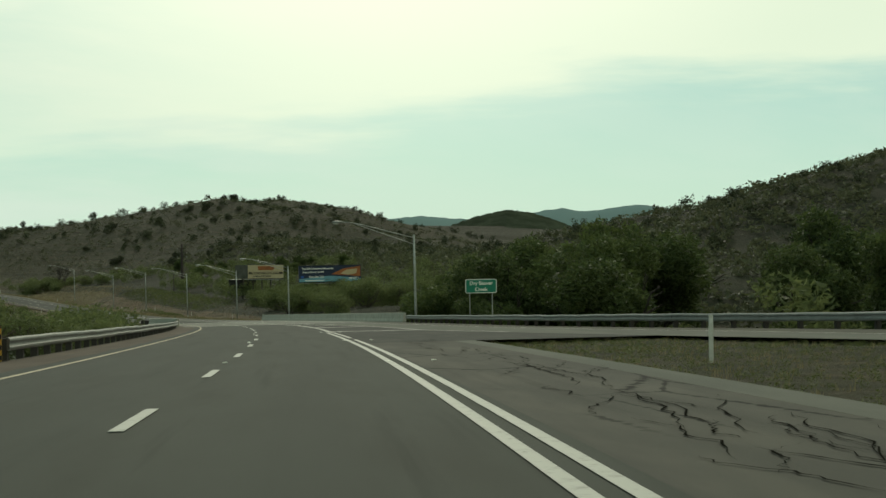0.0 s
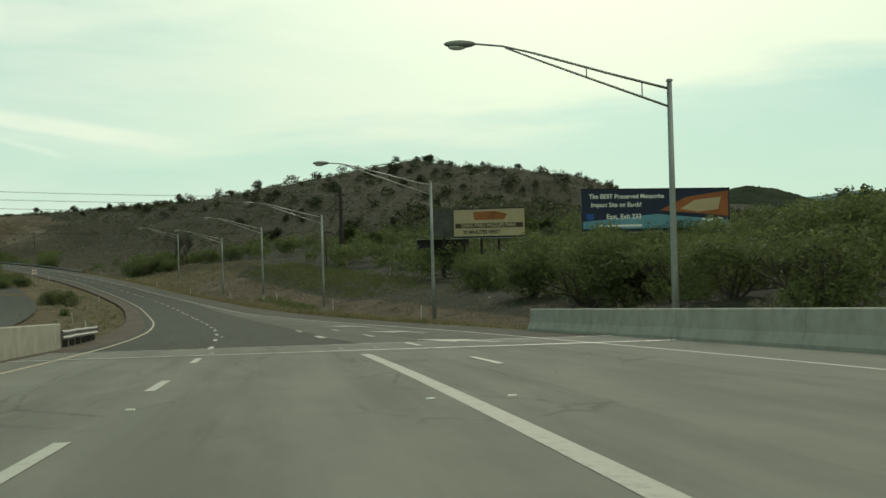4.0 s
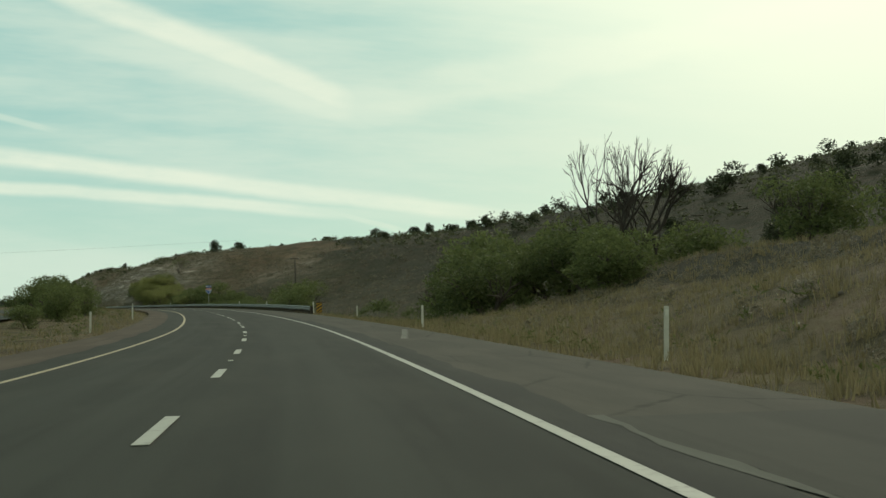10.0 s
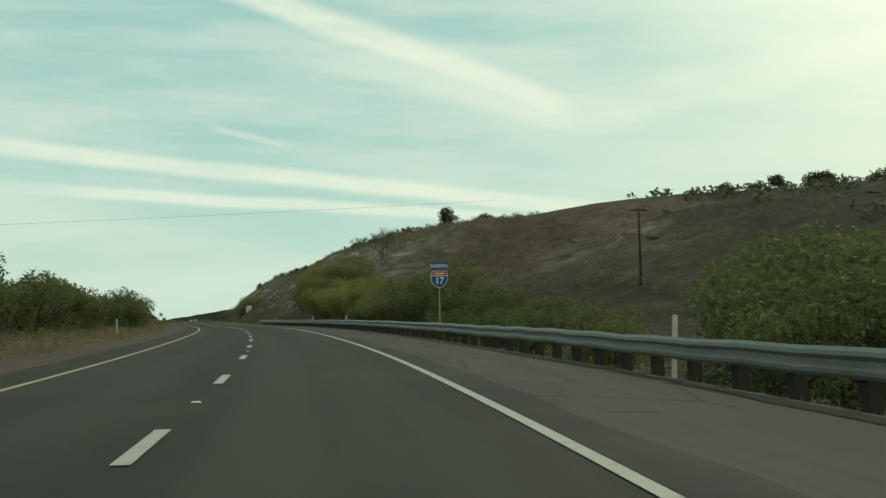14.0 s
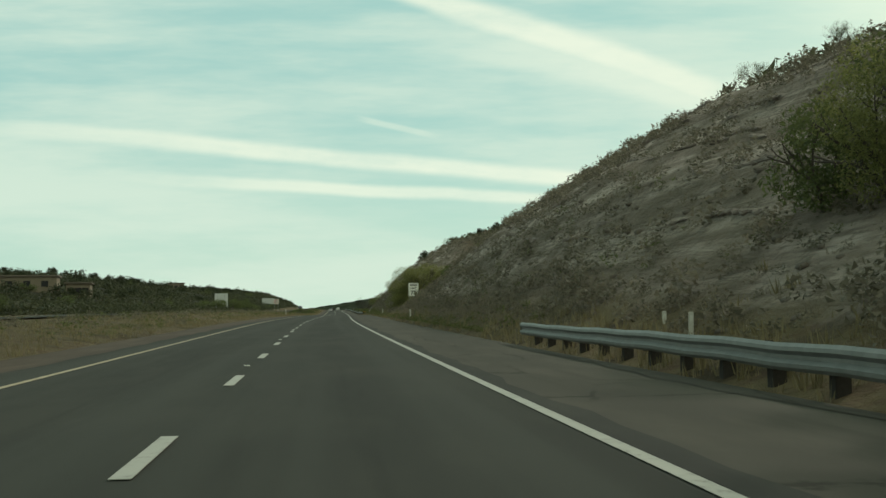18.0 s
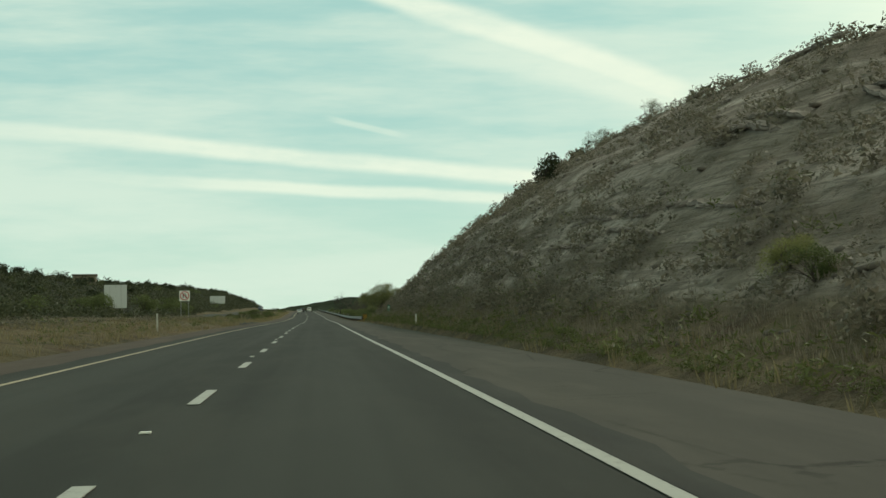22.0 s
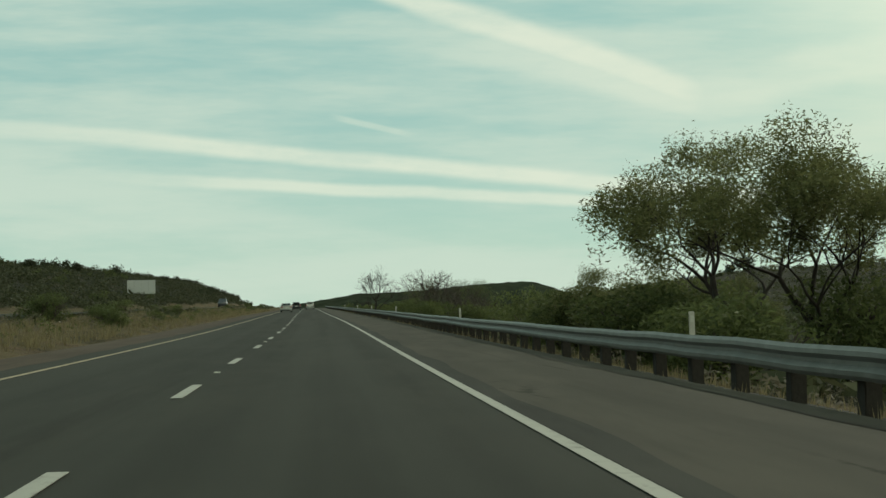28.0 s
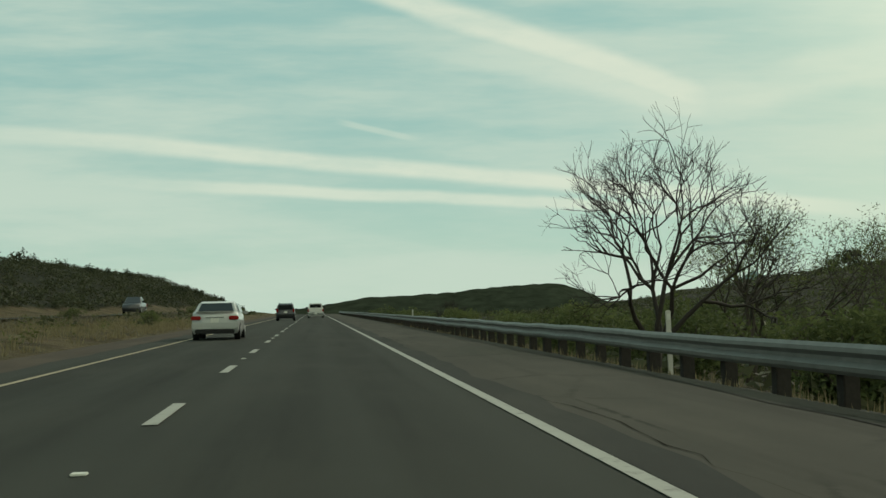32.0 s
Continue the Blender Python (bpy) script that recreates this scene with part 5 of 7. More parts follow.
def leaf_cloud(rng, blobs, n, size, flat=0.8, core=0.35, wide=0.42):
    """Corners and faces of n small leaf sprays in the given blobs (centre, radii)."""
    blobs = [(np.array(c, float), np.array(r, float)) for c, r in blobs]
    vol = np.array([r.prod() ** (2 / 3) for _, r in blobs])
    pick = rng.choice(len(blobs), n, p=vol / vol.sum())
    way = rng.normal(size=(n, 3))
    way /= np.linalg.norm(way, axis=1, keepdims=True)
    rad = (core + (1 - core) * rng.random(n)) ** 0.6
    cen = np.array([blobs[k][0] for k in pick]) + way * rad[:, None] * np.array([blobs[k][1] for k in pick])
    cen += rng.normal(size=(n, 3)) * size * 0.6
    u = rng.normal(size=(n, 3))
    u[:, 2] *= flat
    u /= np.linalg.norm(u, axis=1, keepdims=True)
    v = np.cross(u, rng.normal(size=(n, 3)))
    v /= np.linalg.norm(v, axis=1, keepdims=True)
    s = size * (0.55 + 0.9 * rng.random(n))[:, None]
    a, b = u * s, v * s * wide
    quad = np.stack([cen - a, cen + b * 0.9 - a * 0.1, cen + a, cen - b], 1).reshape(-1, 3)
    faces = np.arange(4 * n).reshape(-1, 4)
    return quad, faces


def thin(v):
    """Triangles in place of the four-cornered sprays."""
    v = v.reshape(-1, 4, 3)[:, :3].reshape(-1, 3)
    return v, np.arange(len(v)).reshape(-1, 3)


def limbs(bm, rnd, start, way, length, radius, depth, spread, tips, curl=0.25, thin=0.68, kids=(2, 3)):
    """Branches, each a bent tube that forks at its end."""
    p, d = Vector(start), Vector(way).normalized()
    pts, rad = [p.copy()], [radius]
    n = 3
    for k in range(n):
        d = (d + Vector((rnd.uniform(-curl, curl), rnd.uniform(-curl, curl), rnd.uniform(-curl * 0.5, curl * 0.7)))).normalized()
        p = p + d * length / n
        pts.append(p.copy())
        rad.append(radius * (1 - (1 - thin) * (k + 1) / n))
    tube(bm, pts, rad, 7 if radius > 0.06 else (4 if radius > 0.015 else 3), False)
    if depth == 0:
        tips.append(p)
        return
    for k in range(rnd.randint(*kids)):
        side = Vector((rnd.gauss(0, 1), rnd.gauss(0, 1), rnd.gauss(0.15, 0.55))).normalized()
        limbs(bm, rnd, p, d + side * spread, length * rnd.uniform(0.62, 0.86), radius * thin * rnd.uniform(0.7, 0.95), depth - 1, spread, tips, curl, thin, kids)


def np_mesh(name, verts, faces, mat, parent=None):
    me = bpy.data.meshes.new(name)
    me.vertices.add(len(verts))
    me.vertices.foreach_set("co", np.asarray(verts, np.float32).ravel())
    faces = np.asarray(faces)
    k = faces.shape[1]
    me.loops.add(faces.size)
    me.loops.foreach_set("vertex_index", faces.ravel().astype(np.int32))
    me.polygons.add(len(faces))
    me.polygons.foreach_set("loop_start", np.arange(0, faces.size, k, dtype=np.int32))
    me.materials.append(mat)
    me.update(calc_edges=True)
    ob = new(name, me)
    if parent is not None:
        ob.parent = parent
    return ob


def shrub(seed, tall, wide, n, size, leaf, bark, label, category, lumps=9, low=0.1, group="", stems=5):
    """A shrub or small tree: several stems from the ground and a lumpy crown of leaf sprays."""
    rng, rnd = np.random.default_rng(seed), random.Random(seed)
    t = tagged(new("shrub" if category == "shrub" else "tree"), label, category, group)
    bm, tips = bmesh.new(), []
    for k in range(stems):
        a = k * math.tau / stems + rnd.uniform(-0.5, 0.5)
        out = rnd.uniform(0.3, 0.8) * wide / max(tall, 0.1)
        limbs(bm, rnd, (0.08 * math.cos(a), 0.08 * math.sin(a), -0.2), (out * math.cos(a), out * math.sin(a), 1.0), tall * 0.34, 0.05 + 0.014 * tall, 2, 0.55, tips, 0.3)
    part("trunk", bm, bark, t, "crooked grey stems", True)
    blobs = []
    for k in range(lumps):
        a, r = rnd.uniform(0, math.tau), wide * math.sqrt(rnd.random()) * 0.68
        z = tall * (low + (0.86 - low) * rnd.random() * (1 - 0.35 * (r / wide) ** 2))
        q = rnd.uniform(0.26, 0.42) * (11 / max(11, lumps)) ** 0.4
        blobs.append(((r * math.cos(a), r * math.sin(a), z), (wide * q * 1.15, wide * q * 1.15, tall * q * 0.62)))
    blobs.append(((0, 0, tall * 0.55), (wide * 0.5, wide * 0.5, tall * 0.32)))
    v, f = leaf_cloud(rng, blobs, n, size, wide=0.75)
    v[:, 2] = np.maximum(v[:, 2], -0.05)
    v, f = thin(v)
    np_mesh("crown", v, f, leaf, t)
    return t


def bare_tree(seed, tall, label, depth=6, spread=0.55, lean=0.1, leaves=0, leaf=None, bark=None, stems=3, kids=(2, 3), slim=0.66):
    rnd, rng = random.Random(seed), np.random.default_rng(seed)
    t = tagged(new("tree"), label, "tree")
    tips = []
    if stems == 1:
        foot = [(0, 0, -0.3), (0.05, 0, tall * 0.06), (0, 0.03, tall * 0.13)]
        part("trunk", tube(bmesh.new(), foot, [0.026 * tall, 0.021 * tall, 0.018 * tall], 9), bark or DARK_BARK, t, "short dark trunk", True)
        for k in range(5):
            a, out = k * math.tau / 5 + rnd.uniform(-0.3, 0.3), rnd.uniform(0.45, 1.0) if k else 0.15
            bm = bmesh.new()
            limbs(bm, rnd, (0, 0.03, tall * 0.12), (out * math.cos(a), out * math.sin(a), 1), tall * 0.24, 0.011 * tall, depth, spread, tips, 0.36, slim, kids)
            part("branch", bm, bark or DARK_BARK, t, "fine dark bare twigs", True)
        return t
    for k in range(stems):
        a = k * math.tau / stems + rnd.uniform(-0.4, 0.4)
        bm = bmesh.new()
        limbs(bm, rnd, (0.06 * math.cos(a), 0.06 * math.sin(a), -0.3), ((0.5 * math.cos(a) if stems > 1 else 0) + lean, 0.5 * math.sin(a) if stems > 1 else 0, 1), tall * (0.27 if stems > 1 else 0.235), 0.012 * tall + 0.035, depth, spread, tips, 0.28, slim, kids)
        part("stem", bm, bark or DARK_BARK, t, "bare forked stem" if not leaves else "", True)
    if leaves:
        pick = [tips[rnd.randrange(len(tips))] - Vector((0, 0, rnd.uniform(0, 0.3))) for _ in range(leaves // 9)]
        v, f = leaf_cloud(rng, [(p, (0.34, 0.34, 0.30)) for p in pick], leaves, 0.046, wide=0.6)
        v, f = thin(v)
        np_mesh("crown", v, f, leaf, t)
    return t


def drop(ob, s, d, k=1.0, sink=0.1, turn=None, flat_to_road=False):
    p = spot(s, d, -0.3) if flat_to_road else ground(s, d)
    a = (s * 37.7 + d * 91.3) % 360 if turn is None else turn
    return pose(p.x, p.y, p.z - sink, 0, 0, a) @ Matrix.Diagonal((k, k, k, 1))


def plant(kinds, spots, rnd):
    """Copies of the given plants at (station, offset, scale)."""
    for i, (s, d, k) in enumerate(spots):
        proto = kinds[rnd.randrange(len(kinds))]
        m = drop(proto, s, d, k, 0.12) @ Matrix.Diagonal((rnd.uniform(.85, 1.2), rnd.uniform(.85, 1.2), rnd.uniform(.85, 1.1), 1))
        if not proto.get("used"):
            proto.matrix_basis, proto["used"] = m, 1
        else:
            c = copy_thing(proto, Matrix())
            c.matrix_basis = m


def scatter(rnd, n, s0, s1, d0, d1, k0, k1, keep=None):
    out = []
    while len(out) < n:
        s, d = rnd.uniform(s0, s1), rnd.uniform(d0, d1)
        if keep is None or keep(s, d):
            out.append((s, d, rnd.uniform(k0, k1)))
    return out


MESQ = [shrub(20 + i, 3.4, 2.6, 5200, 0.105, LEAF_MESQUITE, BARK, "bushy green mesquite shrub with fine drooping leaves", "shrub", 11, 0.06, "mesquite shrubs") for i in range(3)]
OLIVE = [shrub(30 + i, 4.6, 3.0, 15000, 0.068, LEAF_OLIVE, BARK, "large yellow-green feathery desert shrub beside the road", "shrub", 13, 0.08, "feathery shrubs", 6) for i in range(2)]
JUNI = [shrub(40 + i, 2.9, 1.7, 1500, 0.16, LEAF_JUNIPER, DARK_BARK, "small dark juniper tree on the stony hillside", "tree", 8, 0.12, "junipers", 3) for i in range(3)]
COTTON = [shrub(50 + i, 8.0, 4.0, 21000, 0.16, LEAF_COTTON, DARK_BARK, "tall dark green broadleaf tree by the creek", "tree", 26, 0.14, "creek trees", 3) for i in range(2)]
for pr in MESQ + OLIVE + JUNI + COTTON:
    pr["used"] = 0
R = random.Random(5)
plant(MESQ, [(58, -13, 1.15), (66, -16, 1.2), (52, -17, 1.0), (80, -15, 1.2), (118, -14, 1.5), (126, -18, 1.7), (134, -13, 1.3), (110, -20, 1.5), (100, -12, .9)], R)
plant(MESQ, scatter(R, 14, 150, 185, -45, -9, 1.0, 1.7), R)
plant(MESQ, [(128, -13.5, 2.2), (135, -16, 2.5), (143, -14, 2.4), (150, -18, 2.6), (158, -14.5, 2.4), (139, -22, 2.7), (126, -21, 2.5), (166, -17, 2.4), (154, -25, 2.7), (118, -17, 2.3), (172, -14, 2.1), (131, -29, 2.7)], R)
BUSHES = scatter(R, 12, -20, 90, -60, -30, .7, 1.2)
# creek valley and the bank past the bridge
plant(COTTON, [(124, 27, 1.15), (131, 31, 1.75), (140, 27, 1.5), (150, 40, 1.95), (160, 33, 1.5), (128, 41, 2.0), (138, 46, 2.1), (172, 42, 1.4), (118, 37, 1.55), (145, 58, 2.1), (165, 58, 1.7), (112, 58, 1.6), (120, 66, 2.0), (100, 62, 1.5), (84, 66, 1.5), (70, 62, 1.1),
               (186, 66, 1.2), (120, 75, 1.4), (60, 84, 1.2), (150, 85, 1.5), (200, 85, 1.2), (96, 90, 1.3), (40, 95, 1.3)], R)
plant(MESQ, scatter(R, 36, 112, 190, 19, 60, 1.0, 1.7) + scatter(R, 26, 200, 238, 22, 46, 1.1, 1.6) + scatter(R, 26, 240, 274, 25, 48, .8, 1.15), R)
BUSHES += scatter(R, 34, 262, 345, 27, 50, .8, 1.4) + scatter(R, 14, 300, 430, 27, 45, .9, 1.5)
BUSHES += scatter(R, 18, 20, 100, 30, 75, .7, 1.5) + scatter(R, 50, 300, 430, 36, 95, .9, 1.6) + scatter(R, 40, 190, 300, 48, 110, 1.0, 1.6)
plant(COTTON, scatter(R, 12, 320, 430, 45, 95, .5, .75), R)
# the dark clump and the wash behind the long barrier
plant(MESQ, [(423, 13.5, 1.3), (428, 15, 1.6), (433, 17.5, 1.75), (437, 14.5, 1.4), (430, 20, 1.7), (416, 18, 1.2), (441, 19, 1.5), (424, 20, 1.4), (430, 28, 1.6), (436, 25, 1.6), (410, 26, 1.2), (403, 30, 1.3), (396, 27, 1.0)], R)
BUSHES += scatter(R, 16, 445, 530, 16, 40, .4, .9)
plant(MESQ, [(536, 17.5, 1.5), (541, 20, 1.85), (547, 22, 1.8), (534, 15, 1.1), (548, 14, .8), (556, 16, 1.0), (565, 13, .8), (572, 17, 1.1), (584, 14, .9), (590, 19, 1.2), (601, 14, 1.2), (606, 16, 1.45), (598, 21, 1.2), (615, 13, .9), (603, 18.5, 1.5), (596, 17, 1.2), (609, 12.5, 1.0), (580, 17, .9), (587, 22, 1.1)], R)
plant(OLIVE, [(604, 12.5, .8), (612, 15, .85), (630, 12.5, .85), (638, 13.0, 1.1), (645, 13, 1.15), (652, 14, 1.0), (658, 12.0, .9), (663, 14, .75), (668, 12.5, .7), (636, 16, .9), (641, 10.8, .6), (655, 10.8, .6),
             (633, 11.2, 1.0), (636, 13, 1.15), (640, 12.4, 1.25), (643.5, 11.2, 1.0), (646.5, 13.4, 1.2), (650, 11.4, .95), (653, 13.4, .95), (658, 12.2, .8), (649, 16.5, 1.0), (642, 16, 1.15), (629, 13.2, 1.1), (625, 11.5, .85)], R)
plant(OLIVE, [(795, 12.2, 1.08), (797, 14.2, .8), (799, 11.0, .9), (796, 9.9, .7), (794, 10.2, .45), (812, 10.5, .2)], R)
plant(MESQ, [(671, 12.5, .7), (668.5, 14.5, .85), (672, 17, .6), (810, 10.2, .22), (780, 12, .5), (776, 16, .6), (770, 14, .5)], R)
# median and left verge
plant(MESQ, [(404, -15, .9), (410, -18, 1.1), (395, -20, 1.0), (418, -14.5, .8), (430, -17, .9), (440, -13, .6), (462, -13, .95), (470, -14.5, 1.15), (480, -13.5, 1.2), (488, -16, 1.35), (496, -12.5, .9), (510, -14, 1.25), (518, -16, 1.4),
             (528, -13.5, 1.1), (540, -15, 1.3), (548, -13, 1.1), (556, -16, 1.4), (566, -14, 1.35), (574, -12.5, 1.15), (582, -14, 1.3), (590, -12.5, 1.1), (598, -14.5, 1.3), (606, -12, 1.0), (614, -14, 1.2), (625, -13, 1.0), (636, -15, 1.1), (612, -10, .9), (620, -9.8, 1.15), (629, -10, 1.0), (640, -11, 1.0), (330, -12, .8), (338, -14, .9), (300, -13, .4)], R)
plant(MESQ, [(668, -13, 1.0), (676, -14, 1.1), (664, -17, 1.0), (690, -13.2, .75), (690, -29, .8), (706, -31, 1.0), (760, -30, .7), (1080, -30, 1.2), (1092, -34, 1.4), (1040, -33, 1.2), (1100, -13, .5), (1060, -31, .9), (980, -31, 1.2), (990, -36, 1.1)], R)
BUSHES += scatter(R, 60, 560, 1350, -70, -29, .35, .8)
plant(MESQ, scatter(R, 26, 960, 1400, -15, -8.5, .15, .42), R)
# valley past the cutting
plant(MESQ, scatter(R, 22, 1005, 1260, 11, 20, .5, 1.0), R)
BUSHES += scatter(R, 50, 1005, 1300, 18, 36, .5, 1.1)
BUSHES += scatter(R, 90, 990, 1420, 28, 140, .5, 1.1)
BUSHES += scatter(R, 16, 1180, 1420, 12, 24, .5, 1.0)
# junipers: crest lines, hillsides
plant(JUNI, [(693, 39, 1.25), (710, 50, 1.35), (718, 80, 1.1), (668, 94, 1.3), (658, 112, 1.2), (618, 139, 1.5), (552, 160, 1.9), (569, 190, 1.5), (811, 121, 1.2), (873, 18.2, .85), (902, 27, .8), (878, 33, .8), (925, 26, .7), (735, 36, .7),
              (655, 84, 1.0), (760, 33, .7), (780, 40, .9), (820, 35, .7), (845, 36, .8), (640, 70, 1.0), (916, 24, .75), (889, 31, .55)], R)
plant(JUNI, scatter(R, 60, 430, 690, 70, 215, .8, 1.5) + scatter(R, 26, 690, 930, 36, 90, .5, 1.0), R)
FAR_JUNI = scatter(R, 420, 130, 460, 120, 420, .7, 1.7) + scatter(R, 120, 440, 690, 80, 330, .8, 1.6) + scatter(R, 60, 300, 640, 330, 420, 1.0, 2.0)
FAR_JUNI += scatter(R, 330, 640, 1500, -150, -46, .7, 1.5) + scatter(R, 200, 330, 660, 90, 330, .8, 1.6) + scatter(R, 90, 1450, 1950, 60, 420, .9, 1.8) + scatter(R, 60, 1400, 1900, -60, -29, .6, 1.2)
plant(JUNI, scatter(R, 30, 900, 1400, -100, -50, .8, 1.3) + [(1744, 281, 4.6), (1752, 276, 3.0), (1738, 262, 2.0)], R)
plant(JUNI, scatter(R, 24, 1250, 1700, 60, 220, .7, 1.3), R)

plant(MESQ, [(1072, -12.6, .62), (1078, -14, .5), (1041, -8.3, .3), (1112, 11.5, .8), (1116, 13, 1.0), (1121, 12, .95), (1127, 14, 1.05), (1118, 16, 1.1), (1131, 12, .9), (1136, 14, 1.0), (1142, 11.5, .8), (1148, 13, .9), (1125, 18, 1.2), (1133, 19, 1.2),
             (1050, 14.5, 1.15), (1055, 17, 1.35), (1060, 14, 1.25), (1064, 17, 1.35), (1070, 13.5, 1.05), (1076, 15, 1.05), (1044, 19.5, 1.2), (1192, 15, 1.0), (1200, 17, 1.1), (1206, 14.5, .9), (1214, 16, 1.0)], R)
SPARSE = bare_tree(71, 6.6, "wide thin-leaved desert tree behind the guardrail", 6, 0.72, -0.2, 64000, LEAF_DUSTY, DARK_BARK, 4)
SPARSE.matrix_basis = drop(SPARSE, 1046, 17.2, 1.55, 0.3, 220) @ Matrix.Diagonal((1.24, 1.24, 1.08, 1))
for s, d, k in ((1056, 19, .8), (1059, 15.5, .85)):
    copy_thing(SPARSE, Matrix()).matrix_basis = drop(SPARSE, s, d, k, 0.2)
AIRY = bare_tree(74, 6.0, "airy desert tree with few small leaves on the slope", 6, 0.66, 0.0, 8000, LEAF_MESQUITE, BARK, 4)
AIRY.matrix_basis = drop(AIRY, 644, 15.0, 1.15, 0.3, 70)
for s, d, k in ((656, 21.5, .85), (657, 14, .7), (700, 26, .35), (712, 27, .4), (1200, 20.3, 1.62), (1203, 27.8, 1.55), (862, 22.5, .3), (880, 24, .35), (889, 26, .3)):
    copy_thing(AIRY, Matrix()).matrix_basis = drop(AIRY, s, d, k, 0.2)
WIDE = bare_tree(72, 5.2, "spreading leafless tree with fine grey twigs", 6, 0.85, 0.1, 0, None, BARK, 6, (2, 3), 0.73)
WIDE.matrix_basis = drop(WIDE, 1124, 13.8, 1.5, 0.2, 10) @ Matrix.Diagonal((1.08, 1.08, 1, 1))
for s, d, k in ((1129, 18.2, 1.15), (1120, 17, 1.0), (1138, 14, 1.0)):
    copy_thing(WIDE, Matrix()).matrix_basis = drop(WIDE, s, d, k, 0.2)
BARE = bare_tree(77, 7.2, "upright leafless tree with dark forked branches", 5, 0.8, 0.0, 0, None, DARK_BARK, 1, (2, 4), 0.73)
BARE.matrix_basis = drop(BARE, 1183, 11.2, 1.22, 0.2, 200) @ Matrix.Diagonal((0.84, 0.84, 1, 1))
for s, d, k in ((672, -18, .45), (1260, 14, .6)):
    copy_thing(BARE, Matrix()).matrix_basis = drop(BARE, s, d, k, 0.2)

TWIN = bare_tree(81, 7.4, "tall leafless tree with upright dark stems on the bank", 5, 0.5, 0.0, 0, None, DARK_BARK, 3, (2, 3), 0.76)
TWIN.matrix_basis = drop(TWIN, 425, 22.2, 1.7, 0.2, 30) @ Matrix.Diagonal((0.6, 0.6, 1, 1))
copy_thing(TWIN, Matrix()).matrix_basis = drop(TWIN, 428, 24.8, 1.6, 0.2, 150) @ Matrix.Diagonal((0.56, 0.56, 1, 1))


# ---- ground cover: uncountable, joined ----
def cover(name, label, category, mat, places, make):
    """One mesh of many small plants or stones. make(rng) gives corners and faces of one of a few kinds."""
    rng = np.random.default_rng(sum(map(ord, name)))
    kinds = [make(rng) for _ in range(8)]
    vs, fs, base = [], [], 0
    for s, d, k in places:
        v, f = kinds[rng.integers(8)]
        p = ground(s, d)
        a = rng.random() * math.tau
        c, sn = math.cos(a), math.sin(a)
        q = v * k
        vs.append(np.stack([q[:, 0] * c - q[:, 1] * sn + p.x, q[:, 0] * sn + q[:, 1] * c + p.y, q[:, 2] + p.z - 0.03], 1))
        fs.append(f + base)
        base += len(v)
    return tagged(np_mesh(name, np.concatenate(vs), np.concatenate(fs), mat), label, category, kind="stuff")


def tuft(n, h, w):
    def make(rng):
        a = rng.random(n) * math.tau
        r = rng.random(n) * w
        root = np.stack([r * np.cos(a), r * np.sin(a), np.zeros(n)], 1)
        lean = np.stack([np.cos(a), np.sin(a), np.zeros(n)], 1) * (rng.random(n) * 0.5 * h)[:, None]
        tip = root + lean + np.array([0, 0, 1]) * (h * (0.5 + 0.7 * rng.random(n)))[:, None]
        side = np.stack([-np.sin(a + 1), np.cos(a + 1), np.zeros(n)], 1) * 0.018 * (h / 0.35)
        v = np.stack([root - side, root + side, tip], 1).reshape(-1, 3)
        return v, np.arange(3 * n).reshape(-1, 3)
    return make


def clump(n, h, w, size):
    def make(rng):
        v, f = leaf_cloud(rng, [((0, 0, h * 0.45), (w, w, h * 0.5)), ((w * .4, 0, h * .3), (w * .6, w * .6, h * .35))], n, size, 0.8, 0.2)
        v[:, 2] = np.maximum(v[:, 2], 0)
        return thin(v)
    return make


def dome(n, h, w, size):
    """A low rounded bush: broad sprays over a dome."""
    def make(rng):
        blobs = [((0, 0, 0), (w, w, h * 0.85)), ((w * .45, w * .25, 0), (w * .65, w * .65, h * .6))]
        v, f = leaf_cloud(rng, blobs, n, size, 0.7, 0.55, 0.95)
        v[:, 2] = np.abs(v[:, 2])
        return thin(v)
    return make


def stone(rng):
    bm = bmesh.new()
    bmesh.ops.create_icosphere(bm, subdivisions=1, radius=0.5)
    v = np.array([tuple(x.co) for x in bm.verts])
    f = np.array([[x.index for x in q.verts] for q in bm.faces])
    bm.free()
    v *= (0.7 + 0.5 * rng.random((len(v), 1)))
    v[:, 2] *= 0.55
    v[:, 0] *= 1.4
    return v, f


def far_bush(rng):
    blobs = []
    for k in range(9):
        a, r = rng.random() * math.tau, 1.7 * math.sqrt(rng.random())
        blobs.append(((r * math.cos(a), r * math.sin(a), 0.7 + 2.0 * rng.random()), (0.95, 0.95, 0.7)))
    return thin(leaf_cloud(rng, blobs, 520, 0.2, wide=0.8)[0])


def far_juniper(rng):
    blobs = [((rng.normal() * 0.6, rng.normal() * 0.6, 0.35 + 1.5 * rng.random()), (0.85, 0.85, 0.7)) for _ in range(7)]
    return thin(leaf_cloud(rng, blobs, 200, 0.27, wide=0.9)[0])


